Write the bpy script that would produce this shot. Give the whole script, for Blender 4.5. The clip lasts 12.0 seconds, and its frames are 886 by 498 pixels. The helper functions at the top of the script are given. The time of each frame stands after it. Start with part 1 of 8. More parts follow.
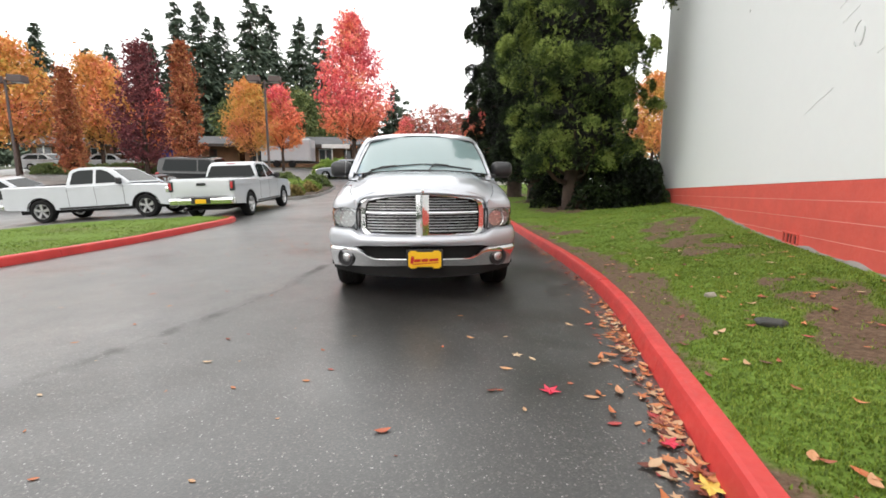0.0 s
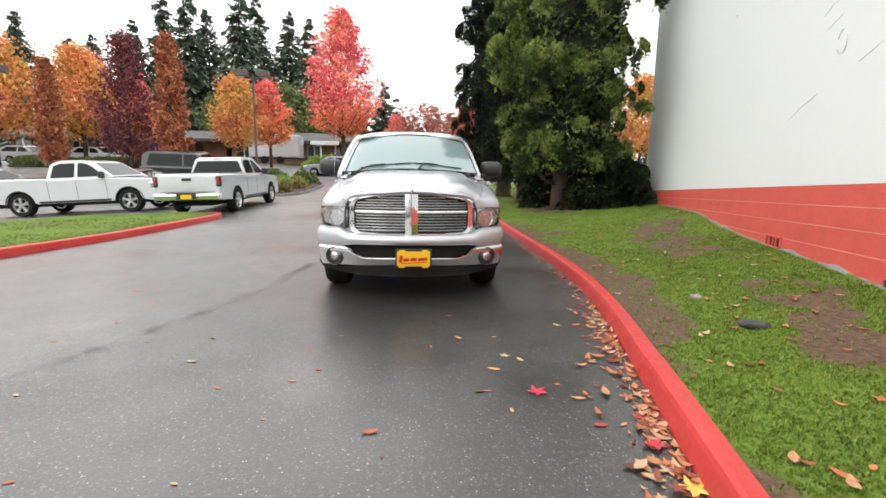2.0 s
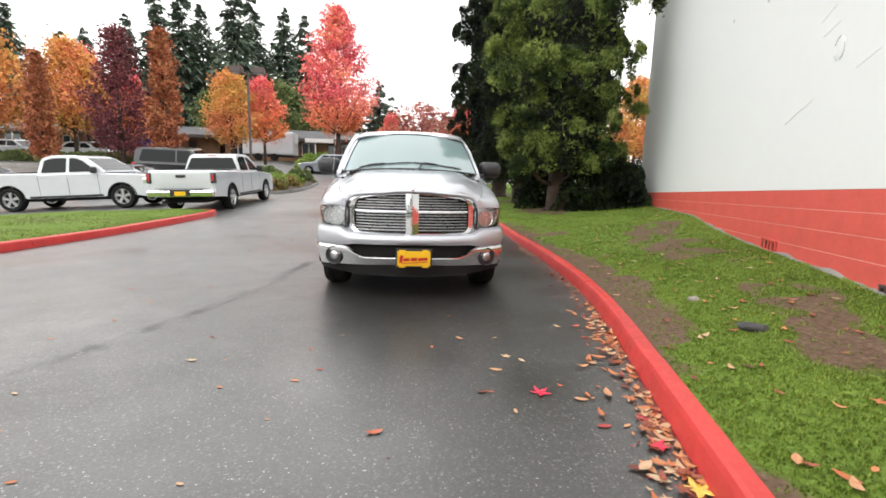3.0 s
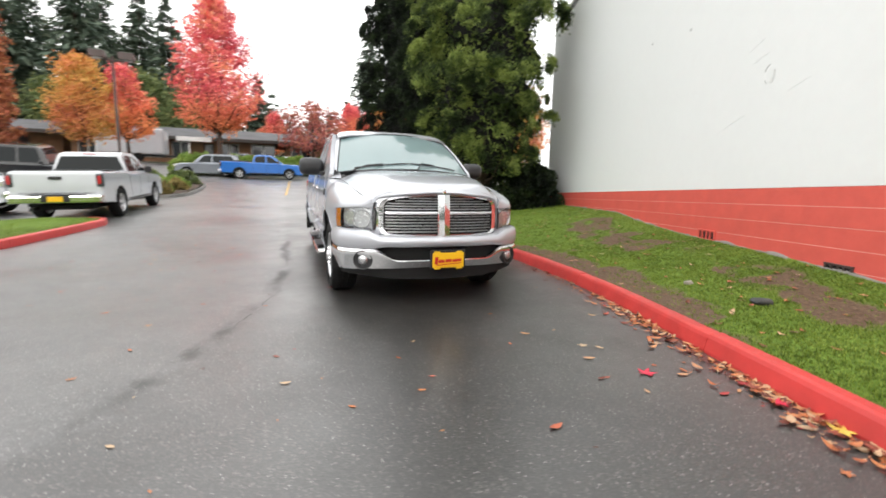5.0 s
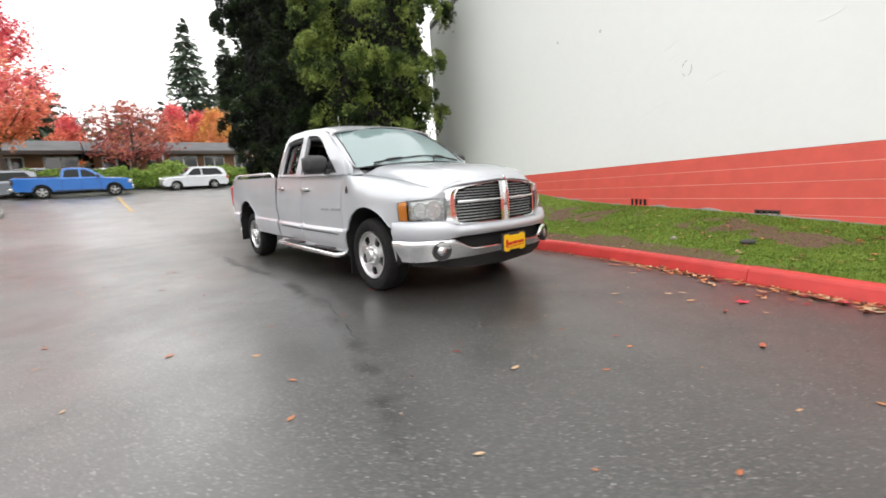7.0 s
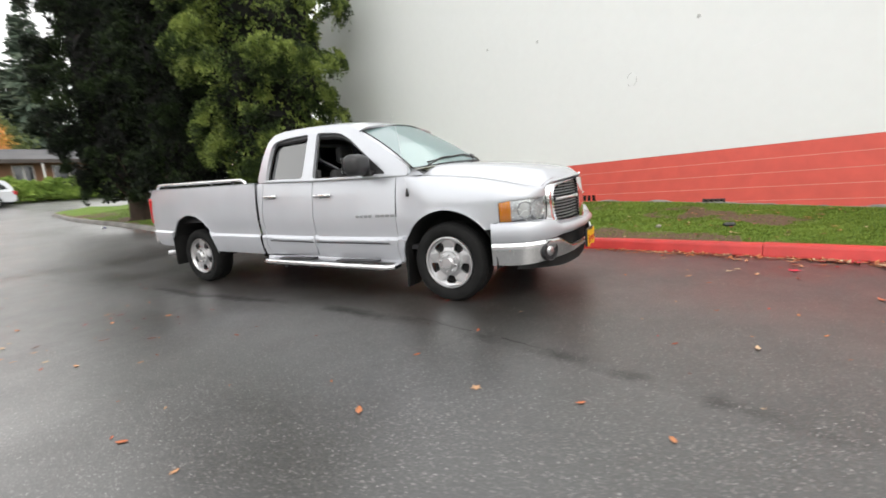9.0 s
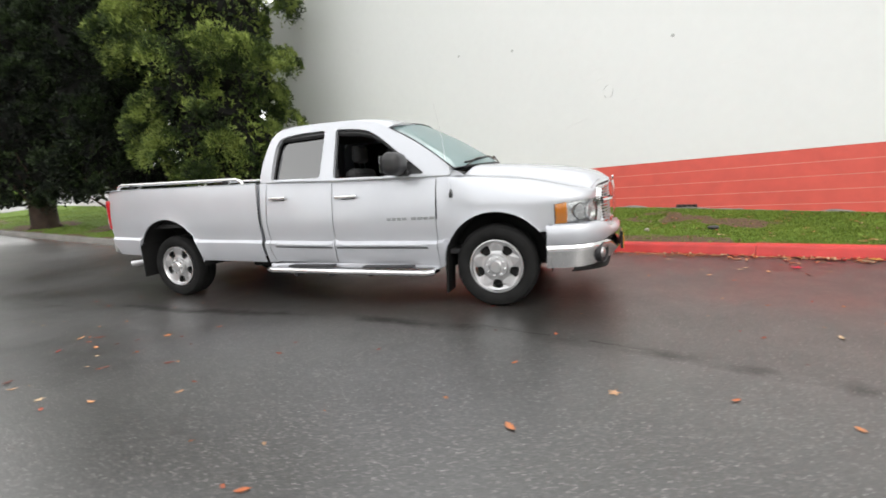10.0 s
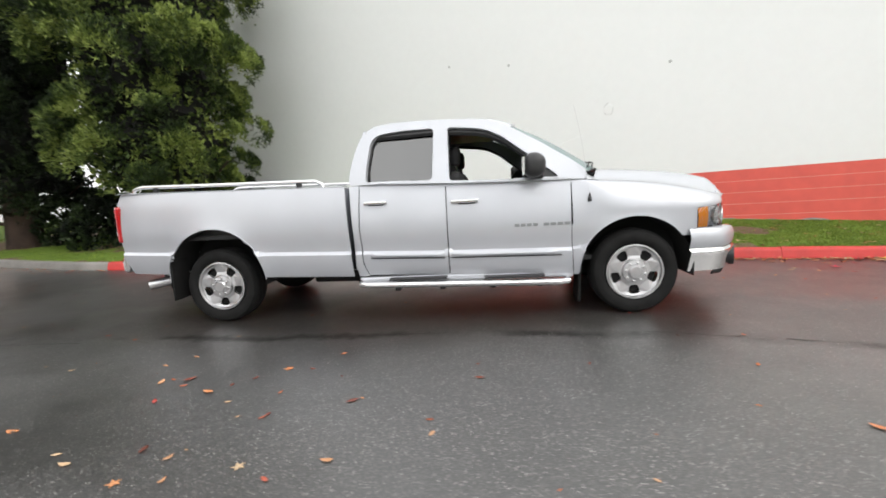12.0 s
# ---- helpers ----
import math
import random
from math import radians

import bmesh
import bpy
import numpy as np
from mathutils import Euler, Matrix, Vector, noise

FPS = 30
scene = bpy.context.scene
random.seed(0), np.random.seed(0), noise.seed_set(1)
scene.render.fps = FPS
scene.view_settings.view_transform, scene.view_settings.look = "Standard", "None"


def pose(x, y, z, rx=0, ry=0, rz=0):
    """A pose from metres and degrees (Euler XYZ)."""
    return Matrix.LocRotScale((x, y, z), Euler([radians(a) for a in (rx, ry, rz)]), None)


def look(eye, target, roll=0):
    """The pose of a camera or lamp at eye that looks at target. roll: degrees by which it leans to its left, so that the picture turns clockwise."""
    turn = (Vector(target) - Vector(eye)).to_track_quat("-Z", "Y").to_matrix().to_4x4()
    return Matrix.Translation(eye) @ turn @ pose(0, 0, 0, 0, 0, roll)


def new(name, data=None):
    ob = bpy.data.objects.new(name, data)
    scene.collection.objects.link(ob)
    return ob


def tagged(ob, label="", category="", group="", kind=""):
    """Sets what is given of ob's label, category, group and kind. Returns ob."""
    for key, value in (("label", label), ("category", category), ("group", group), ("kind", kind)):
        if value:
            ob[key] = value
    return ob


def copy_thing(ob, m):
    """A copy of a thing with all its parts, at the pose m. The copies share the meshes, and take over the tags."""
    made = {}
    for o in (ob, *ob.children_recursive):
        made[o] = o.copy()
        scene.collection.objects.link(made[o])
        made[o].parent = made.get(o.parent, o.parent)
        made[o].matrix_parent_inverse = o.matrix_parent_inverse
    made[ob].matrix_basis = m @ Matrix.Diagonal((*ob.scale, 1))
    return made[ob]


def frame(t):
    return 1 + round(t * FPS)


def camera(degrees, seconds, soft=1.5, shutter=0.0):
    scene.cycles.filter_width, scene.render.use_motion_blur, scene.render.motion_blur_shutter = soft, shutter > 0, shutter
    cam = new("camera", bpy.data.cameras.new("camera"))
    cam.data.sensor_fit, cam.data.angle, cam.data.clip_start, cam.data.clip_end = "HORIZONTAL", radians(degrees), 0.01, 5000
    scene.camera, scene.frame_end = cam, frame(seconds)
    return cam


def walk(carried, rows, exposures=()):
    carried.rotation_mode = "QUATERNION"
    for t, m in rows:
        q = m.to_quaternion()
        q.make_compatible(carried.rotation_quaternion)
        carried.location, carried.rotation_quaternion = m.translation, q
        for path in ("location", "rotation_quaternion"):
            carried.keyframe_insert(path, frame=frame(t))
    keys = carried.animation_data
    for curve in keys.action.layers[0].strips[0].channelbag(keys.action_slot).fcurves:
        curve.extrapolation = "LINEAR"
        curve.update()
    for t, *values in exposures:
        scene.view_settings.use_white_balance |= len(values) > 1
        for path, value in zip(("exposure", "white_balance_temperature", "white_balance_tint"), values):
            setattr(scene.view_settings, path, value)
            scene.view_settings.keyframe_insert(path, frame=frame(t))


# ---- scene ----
cam = camera(90.2, 12.0, soft=1.7, shutter=0.6)
PATH = [
    (0, (0.004, -5.305, 1.198), (0.094, -3.328, 0.905), 0.0),
    (0.5, (0.006, -5.301, 1.198), (0.114, -3.324, 0.914), 0.3),
    (1, (0.005, -5.3, 1.194), (0.142, -3.325, 0.908), 0.2),
    (1.5, (0.007, -5.296, 1.202), (0.177, -3.327, 0.895), 0.4),
    (2, (0.003, -5.294, 1.207), (0.144, -3.322, 0.908), 0.8),
    (2.5, (0.004, -5.293, 1.214), (0.16, -3.321, 0.919), 1.2),
    (4.5, (-0.955, -5.151, 1.19), (-0.544, -3.222, 0.855), 1.7),
    (5, (-1.436, -5.016, 1.17), (-0.765, -3.153, 0.89), 1.2),
    (5.5, (-1.951, -4.829, 1.15), (-1.128, -3.028, 0.865), -1.1),
    (6, (-2.416, -4.569, 1.132), (-1.446, -2.841, 0.864), -0.8),
    (6.5, (-2.893, -4.367, 1.113), (-1.762, -2.744, 0.817), -2.2),
    (8.5, (-4.361, -2.559, 1.185), (-2.768, -1.381, 0.91), -4.7),
    (9, (-4.614, -2.033, 1.208), (-2.902, -1.05, 0.885), -4.9),
    (9.5, (-4.713, -1.456, 1.197), (-2.924, -0.623, 0.867), -3.6),
    (10, (-4.914, -0.892, 1.217), (-3.053, -0.226, 0.906), -4.1),
    (10.5, (-5.006, -0.332, 1.221), (-3.127, 0.277, 0.905), -4.9),
    (11, (-5.074, 0.218, 1.229), (-3.158, 0.733, 0.977), -4.3),
    (11.5, (-5.135, 0.777, 1.226), (-3.184, 1.144, 0.984), -3.8),
    (12, (-5.077, 1.304, 1.225), (-3.106, 1.518, 0.96), -3.4),
]
walk(cam, [(t, look(eye, target, roll)) for t, eye, target, roll in PATH], exposures=[(0.0, 0.3), (1.5, 0.37), (2.5, 0.44), (4.5, 0.4), (6.5, 0.37), (8.5, 0.31), (12.0, 0.3)])

# ---- world, sun, exposure ----
world = bpy.data.worlds.new("world")
scene.world = world
world.use_nodes = True
wn = world.node_tree.nodes
wl = world.node_tree.links
wn.clear()
w_out = wn.new("ShaderNodeOutputWorld")
w_bg = wn.new("ShaderNodeBackground")
sky = wn.new("ShaderNodeTexSky")
sky.sky_type = "NISHITA"
sky.sun_disc = False
sky.sun_elevation = radians(38)
sky.sun_rotation = radians(200)
sky.air_density = 1.0
sky.dust_density = 6.0
sky.ozone_density = 1.0
# overcast: a near-white cloud deck laid over the clear sky, brighter overhead than at the horizon
w_mix = wn.new("ShaderNodeMixRGB")
w_mix.inputs[0].default_value = 0.93
w_tc = wn.new("ShaderNodeTexCoord")
w_noise = wn.new("ShaderNodeTexNoise")
w_noise.inputs["Scale"].default_value = 1.6
w_noise.inputs["Detail"].default_value = 5
w_ramp = wn.new("ShaderNodeValToRGB")
w_ramp.color_ramp.elements[0].position = 0.3
w_ramp.color_ramp.elements[0].color = (9.3, 9.35, 9.35, 1)
w_ramp.color_ramp.elements[1].position = 0.7
w_ramp.color_ramp.elements[1].color = (12.2, 12.15, 11.85, 1)
wl.new(w_tc.outputs["Generated"], w_noise.inputs["Vector"])
wl.new(w_noise.outputs["Fac"], w_ramp.inputs[0])
wl.new(sky.outputs[0], w_mix.inputs[1])
wl.new(w_ramp.outputs[0], w_mix.inputs[2])
wl.new(w_mix.outputs[0], w_bg.inputs[0])
w_bg.inputs[1].default_value = 0.165
wl.new(w_bg.outputs[0], w_out.inputs[0])

sun_data = bpy.data.lights.new("sun", "SUN")
sun_data.energy = 0.6
sun_data.angle = radians(25)
sun_data.color = (1.0, 0.97, 0.92)
sun = new("sun", sun_data)
sun.matrix_world = look((-20, -25, 30), (0, 0, 0))


# ---- materials ----
def mat(name, color, rough=0.6, metal=0.0, spec=0.5, coat=0.0, coat_rough=0.03):
    m = bpy.data.materials.new(name)
    m.use_nodes = True
    b = m.node_tree.nodes["Principled BSDF"]
    b.inputs["Base Color"].default_value = (*color, 1)
    b.inputs["Roughness"].default_value = rough
    b.inputs["Metallic"].default_value = metal
    b.inputs["Specular IOR Level"].default_value = spec
    b.inputs["Coat Weight"].default_value = coat
    b.inputs["Coat Roughness"].default_value = coat_rough
    return m


def bsdf(m):
    return m.node_tree.nodes["Principled BSDF"]


def node(m, kind, **inputs):
    n = m.node_tree.nodes.new(kind)
    for k, v in inputs.items():
        n.inputs[k.replace("_", " ")].default_value = v
    return n


def link(m, a, b):
    m.node_tree.links.new(a, b)


def coords(m, scale=(1, 1, 1)):
    tc = node(m, "ShaderNodeTexCoord")
    mp = node(m, "ShaderNodeMapping")
    mp.inputs["Scale"].default_value = scale
    link(m, tc.outputs["Object"], mp.inputs["Vector"])
    return mp.outputs["Vector"]


def noise_tex(m, vec, scale, detail=4.0, rough=0.55):
    n = node(m, "ShaderNodeTexNoise", Scale=scale, Detail=detail, Roughness=rough)
    link(m, vec, n.inputs["Vector"])
    return n.outputs["Fac"]


def ramp(m, fac, *stops):
    r = node(m, "ShaderNodeValToRGB")
    els = r.color_ramp.elements
    while len(els) < len(stops):
        els.new(0.5)
    for e, (p, c) in zip(els, stops):
        e.position = p
        e.color = (*c, 1) if len(c) == 3 else c
    link(m, fac, r.inputs[0])
    return r.outputs[0]


def grey(v):
    return (v, v, v)


def mixc(m, fac, a, b, mode="MIX"):
    n = node(m, "ShaderNodeMixRGB")
    n.blend_type = mode
    for s, i in ((fac, 0), (a, 1), (b, 2)):
        if isinstance(s, (int, float)):
            n.inputs[i].default_value = s
        elif isinstance(s, tuple):
            n.inputs[i].default_value = (*s, 1)
        else:
            link(m, s, n.inputs[i])
    return n.outputs[0]


def bump(m, height, strength=0.3, dist=0.01):
    b = node(m, "ShaderNodeBump", Strength=strength, Distance=dist)
    link(m, height, b.inputs["Height"])
    link(m, b.outputs[0], bsdf(m).inputs["Normal"])
    return b


def plain(name, color, rough=0.6, metal=0.0, vary=0.12, scale=6.0, bumps=0.1, **kw):
    """A surface with broad and fine variation and a slight relief."""
    m = mat(name, color, rough, metal, **kw)
    v = coords(m)
    broad = noise_tex(m, v, scale * 0.3, 3)
    fine = noise_tex(m, v, scale * 8, 5)
    dark = tuple(c * (1 - vary * 1.5) for c in color)
    light = tuple(min(1, c * (1 + vary)) for c in color)
    both = mixc(m, 0.4, broad, fine)
    link(m, ramp(m, both, (0.3, dark), (0.7, light)), bsdf(m).inputs["Base Color"])
    link(m, ramp(m, fine, (0.3, grey(max(0.02, rough - 0.08))), (0.7, grey(min(1, rough + 0.1)))), bsdf(m).inputs["Roughness"])
    if bumps:
        bump(m, fine, bumps, 0.004)
    return m


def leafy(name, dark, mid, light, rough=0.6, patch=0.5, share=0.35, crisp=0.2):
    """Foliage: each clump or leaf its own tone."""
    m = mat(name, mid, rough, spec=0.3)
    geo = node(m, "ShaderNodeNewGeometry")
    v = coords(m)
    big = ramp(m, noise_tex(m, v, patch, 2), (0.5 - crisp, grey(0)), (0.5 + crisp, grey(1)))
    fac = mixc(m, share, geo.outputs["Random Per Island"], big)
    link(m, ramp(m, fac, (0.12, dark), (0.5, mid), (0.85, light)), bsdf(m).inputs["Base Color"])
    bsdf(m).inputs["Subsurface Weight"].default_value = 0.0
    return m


# wet asphalt: dark binder, pale chippings, a broken film of water
M_ASPHALT = mat("wet_asphalt", (0.05, 0.05, 0.052), 0.5, spec=0.4, coat=0.85)
def build_asphalt(m):
    v = coords(m)
    vo = node(m, "ShaderNodeTexVoronoi", Scale=115.0)
    link(m, v, vo.inputs["Vector"])
    stones = ramp(m, vo.outputs["Color"], (0.0, (0.005, 0.0048, 0.0046)), (0.5, (0.018, 0.0172, 0.0165)), (0.8, (0.055, 0.052, 0.049)), (0.97, (0.21, 0.2, 0.19)))
    # scattered pale chippings, a centimetre across
    chip = node(m, "ShaderNodeTexVoronoi", Scale=72.0)
    link(m, v, chip.inputs["Vector"])
    pale = ramp(m, chip.outputs["Color"], (0.80, grey(0)), (0.86, grey(1)))
    core = ramp(m, chip.outputs["Distance"], (0.22, grey(1)), (0.36, grey(0)))
    mask = mixc(m, 1.0, pale, core, "MULTIPLY")
    patch = noise_tex(m, v, 0.35, 5, 0.6)
    tone = ramp(m, patch, (0.3, grey(0.72)), (0.7, grey(1.22)))
    base = mixc(m, 1.0, stones, tone, "MULTIPLY")
    # the lane by the verge, past the ragged seam: darker, browner base
    sep = node(m, "ShaderNodeSeparateXYZ")
    link(m, v, sep.inputs[0])
    def calc(op, a, b=0.0):
        n = node(m, "ShaderNodeMath")
        n.operation = op
        for k, q in ((0, a), (1, b)):
            if isinstance(q, (int, float)):
                n.inputs[k].default_value = q
            else:
                link(m, q, n.inputs[k])
        return n.outputs[0]
    back = calc("MINIMUM", calc("SUBTRACT", sep.outputs["Y"], 2.0), 0.0)
    seam_d = calc("ADD", calc("ADD", sep.outputs["X"], 1.42), calc("MULTIPLY", calc("MULTIPLY", back, back), 0.045))
    ragged = calc("ADD", seam_d, calc("MULTIPLY", calc("SUBTRACT", noise_tex(m, v, 2.2, 6, 0.7), 0.5), 0.5))
    lane = ramp(m, calc("ADD", ragged, 0.5), (0.46, grey(0)), (0.56, grey(1)))
    base = mixc(m, lane, base, mixc(m, 1.0, base, (0.8, 0.77, 0.74), "MULTIPLY"))
    # past the joint behind the truck the base pales, standing in for sky sheen
    far_sheen = ramp(m, calc("ADD", calc("MULTIPLY", calc("SUBTRACT", sep.outputs["Y"], 8.2), 0.2), calc("MULTIPLY", calc("SUBTRACT", noise_tex(m, v, 0.8, 5, 0.6), 0.5), 0.25)), (0.05, grey(0)), (0.35, grey(1)))
    base = mixc(m, far_sheen, base, mixc(m, 0.55, base, (0.17, 0.168, 0.165)))
    # tarry, sunken band along the seam, broken here and there
    wander = calc("ADD", seam_d, calc("MULTIPLY", calc("SUBTRACT", noise_tex(m, v, 1.1, 3, 0.5), 0.5), 0.3))
    near = ramp(m, calc("ADD", calc("ABSOLUTE", wander), calc("MULTIPLY", calc("SUBTRACT", noise_tex(m, v, 7.0, 5, 0.65), 0.5), 0.22)), (0.015, grey(1)), (0.1, grey(0)))
    gaps = ramp(m, noise_tex(m, v, 0.9, 3, 0.6), (0.42, grey(0.05)), (0.55, grey(1)))
    span = ramp(m, calc("MULTIPLY", calc("ABSOLUTE", calc("SUBTRACT", sep.outputs["Y"], 1.2)), 0.1), (0.3, grey(1)), (0.48, grey(0)))
    band = mixc(m, 1.0, mixc(m, 1.0, near, gaps, "MULTIPLY"), span, "MULTIPLY")
    base = mixc(m, band, base, mixc(m, 1.0, base, (0.3, 0.28, 0.27), "MULTIPLY"))
    link(m, mixc(m, mask, base, (0.35, 0.34, 0.32)), bsdf(m).inputs["Base Color"])
    film = noise_tex(m, v, 0.55, 6, 0.62)
    fine = noise_tex(m, v, 60, 4)
    r = ramp(m, film, (0.35, grey(0.36)), (0.52, grey(0.5)), (0.7, grey(0.62)))
    link(m, mixc(m, 0.25, r, ramp(m, fine, (0.3, grey(0.25)), (0.75, grey(0.7)))), bsdf(m).inputs["Roughness"])
    link(m, ramp(m, film, (0.36, grey(0.3)), (0.5, grey(0.4)), (0.66, grey(0.5))), bsdf(m).inputs["Coat Roughness"])
    link(m, mixc(m, band, mixc(m, lane, grey(1.0), grey(0.85)), grey(0.25)), bsdf(m).inputs["Coat Weight"])
    bsdf(m).inputs["Coat IOR"].default_value = 1.85
    h = mixc(m, 0.4, vo.outputs["Distance"], fine)
    b = bump(m, h, 0.3, 0.005)
    b2 = node(m, "ShaderNodeBump", Strength=0.07, Distance=0.004)
    link(m, h, b2.inputs["Height"])
    link(m, b2.outputs[0], bsdf(m).inputs["Coat Normal"])
build_asphalt(M_ASPHALT)

M_FIELD = plain("rough_ground", (0.06, 0.075, 0.035), 0.9, vary=0.4, scale=0.5)
M_CONCRETE = plain("weathered_concrete", (0.22, 0.21, 0.195), 0.75, vary=0.3, scale=5, bumps=0.3)


def chipped_paint(name, color, under, amount=0.62, rough=0.42, dull=0.8):
    m = mat(name, color, rough)
    v = coords(m)
    big = noise_tex(m, v, 1.3, 6, 0.65)
    fine = noise_tex(m, v, 26, 6, 0.7)
    tone = ramp(m, noise_tex(m, v, 4, 5), (0.3, tuple(c * dull for c in color)), (0.7, tuple(min(1, c * 1.06) for c in color)))
    wear = mixc(m, 0.5, big, fine)
    mask = ramp(m, wear, (amount, grey(0)), (amount + 0.03, grey(1)))
    link(m, mixc(m, mask, tone, under), bsdf(m).inputs["Base Color"])
    link(m, ramp(m, fine, (0.3, grey(rough - 0.1)), (0.7, grey(rough + 0.15))), bsdf(m).inputs["Roughness"])
    bump(m, fine, 0.25, 0.004)
    return m


M_KERB_RED = chipped_paint("red_kerb_paint", (0.56, 0.045, 0.04), (0.2, 0.13, 0.12), 0.63)
M_WALL_RED = chipped_paint("red_wall_paint", (0.71, 0.112, 0.085), (0.63, 0.13, 0.1), 0.66, 0.55, 0.92)
M_JOINT_RED = plain("joint_highlight_red", (0.82, 0.42, 0.36), 0.6, vary=0.15, scale=4)
M_WALL_WHITE = plain("white_wall_paint", (0.82, 0.835, 0.83), 0.6, vary=0.02, scale=0.8, bumps=0.12)
M_PATCH = plain("grey_patch_mortar", (0.55, 0.56, 0.55), 0.8, vary=0.2, scale=20, bumps=0.5)
M_YELLOW_LINE = chipped_paint("yellow_road_paint", (0.6, 0.36, 0.06), (0.1, 0.09, 0.08), 0.55)
M_WHITE_LINE = chipped_paint("white_road_paint", (0.6, 0.6, 0.58), (0.1, 0.1, 0.1), 0.52)

# lawn: turf broken by bare, trodden earth
M_LAWN = mat("patchy_lawn", (0.08, 0.16, 0.02), 0.85, spec=0.2)
def build_lawn(m):
    v = coords(m)
    at = node(m, "ShaderNodeAttribute")
    at.attribute_name = "bare"
    bare = at.outputs["Fac"]
    fine = noise_tex(m, v, 30, 5)
    turf = ramp(m, fine, (0.25, (0.065, 0.1, 0.018)), (0.55, (0.125, 0.2, 0.028)), (0.8, (0.21, 0.29, 0.06)))
    earth = ramp(m, fine, (0.25, (0.07, 0.044, 0.028)), (0.6, (0.15, 0.10, 0.066)), (0.85, (0.27, 0.2, 0.145)))
    mask = ramp(m, mixc(m, 0.3, bare, fine), (0.36, grey(0)), (0.58, grey(1)))
    link(m, mixc(m, mask, turf, earth), bsdf(m).inputs["Base Color"])
    bump(m, fine, 0.8, 0.03)
build_lawn(M_LAWN)
M_SOIL = plain("dark_bark_soil", (0.075, 0.05, 0.035), 0.9, vary=0.4, scale=6, bumps=0.6)
M_GRASS = leafy("grass_blades", (0.06, 0.098, 0.012), (0.135, 0.2, 0.02), (0.24, 0.31, 0.055), 0.55, patch=1.2)
# cypress ramps paint bright tips and shaded gaps into patchy clump tones
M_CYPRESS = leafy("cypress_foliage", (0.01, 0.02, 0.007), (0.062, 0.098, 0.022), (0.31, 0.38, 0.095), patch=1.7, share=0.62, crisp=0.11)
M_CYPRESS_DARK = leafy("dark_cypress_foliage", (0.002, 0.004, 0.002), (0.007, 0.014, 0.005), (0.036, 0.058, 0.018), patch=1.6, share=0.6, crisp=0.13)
M_CROWN_CORE = plain("crown_core_black", (0.005, 0.005, 0.0035), 0.95, vary=0.5, scale=8, bumps=0.6)
M_FIR = leafy("fir_foliage", (0.045, 0.07, 0.05), (0.085, 0.118, 0.085), (0.14, 0.175, 0.12))
M_CHERRY_LEAF = leafy("dull_red_foliage", (0.24, 0.05, 0.05), (0.45, 0.12, 0.11), (0.55, 0.24, 0.12))
M_RED_LEAF = leafy("scarlet_maple_foliage", (0.55, 0.055, 0.09), (0.84, 0.17, 0.2), (0.93, 0.45, 0.24), patch=0.35, share=0.5)
def orange_below(m, z0, z1, color):
    """Foliage that turns to another colour towards the lowest boughs."""
    src = bsdf(m).inputs["Base Color"].links[0].from_socket
    v = coords(m)
    sep = node(m, "ShaderNodeSeparateXYZ")
    link(m, v, sep.inputs[0])
    n = node(m, "ShaderNodeMapRange")
    link(m, sep.outputs["Z"], n.inputs["Value"])
    n.inputs["From Min"].default_value, n.inputs["From Max"].default_value = z0, z1
    n.inputs["To Min"].default_value, n.inputs["To Max"].default_value = 0.75, 0.0
    link(m, mixc(m, n.outputs[0], src, color), bsdf(m).inputs["Base Color"])


orange_below(M_RED_LEAF, 3.8, 7.6, (0.86, 0.34, 0.1))
M_ORANGE_LEAF = leafy("orange_autumn_foliage", (0.72, 0.24, 0.15), (0.72, 0.36, 0.10), (0.5, 0.42, 0.10), patch=0.3, share=0.6)
M_RUST_LEAF = leafy("rust_autumn_foliage", (0.17, 0.05, 0.03), (0.42, 0.12, 0.06), (0.5, 0.26, 0.10))
M_PURPLE_LEAF = leafy("dark_purple_foliage", (0.08, 0.025, 0.033), (0.18, 0.05, 0.06), (0.32, 0.10, 0.10))
M_GREEN_LEAF = leafy("dull_green_foliage", (0.06, 0.09, 0.03), (0.13, 0.17, 0.06), (0.22, 0.25, 0.09))
M_HEDGE = leafy("hedge_foliage", (0.08, 0.14, 0.025), (0.19, 0.29, 0.055), (0.33, 0.42, 0.1))
M_OCHRE = leafy("ochre_grass", (0.12, 0.10, 0.035), (0.26, 0.2, 0.07), (0.4, 0.3, 0.12))
M_BARK = plain("brown_bark", (0.06, 0.038, 0.028), 0.9, vary=0.45, scale=9, bumps=0.9)
M_FALLEN = mat("fallen_leaf", (0.3, 0.12, 0.05), 0.5)
def build_fallen(m):
    oi = node(m, "ShaderNodeObjectInfo")
    geo = node(m, "ShaderNodeNewGeometry")
    add = node(m, "ShaderNodeMath")
    add.operation = "ADD"
    link(m, oi.outputs["Random"], add.inputs[0])
    link(m, geo.outputs["Random Per Island"], add.inputs[1])
    fr = node(m, "ShaderNodeMath")
    fr.operation = "FRACT"
    link(m, add.outputs[0], fr.inputs[0])
    link(m, ramp(m, fr.outputs[0], (0.0, (0.10, 0.03, 0.02)), (0.2, (0.24, 0.06, 0.035)), (0.36, (0.45, 0.14, 0.05)), (0.52, (0.52, 0.22, 0.09)), (0.66, (0.5, 0.31, 0.18)), (0.76, (0.52, 0.38, 0.24)), (0.84, (0.46, 0.16, 0.06)), (1.0, (0.36, 0.04, 0.05))), bsdf(m).inputs["Base Color"])
build_fallen(M_FALLEN)
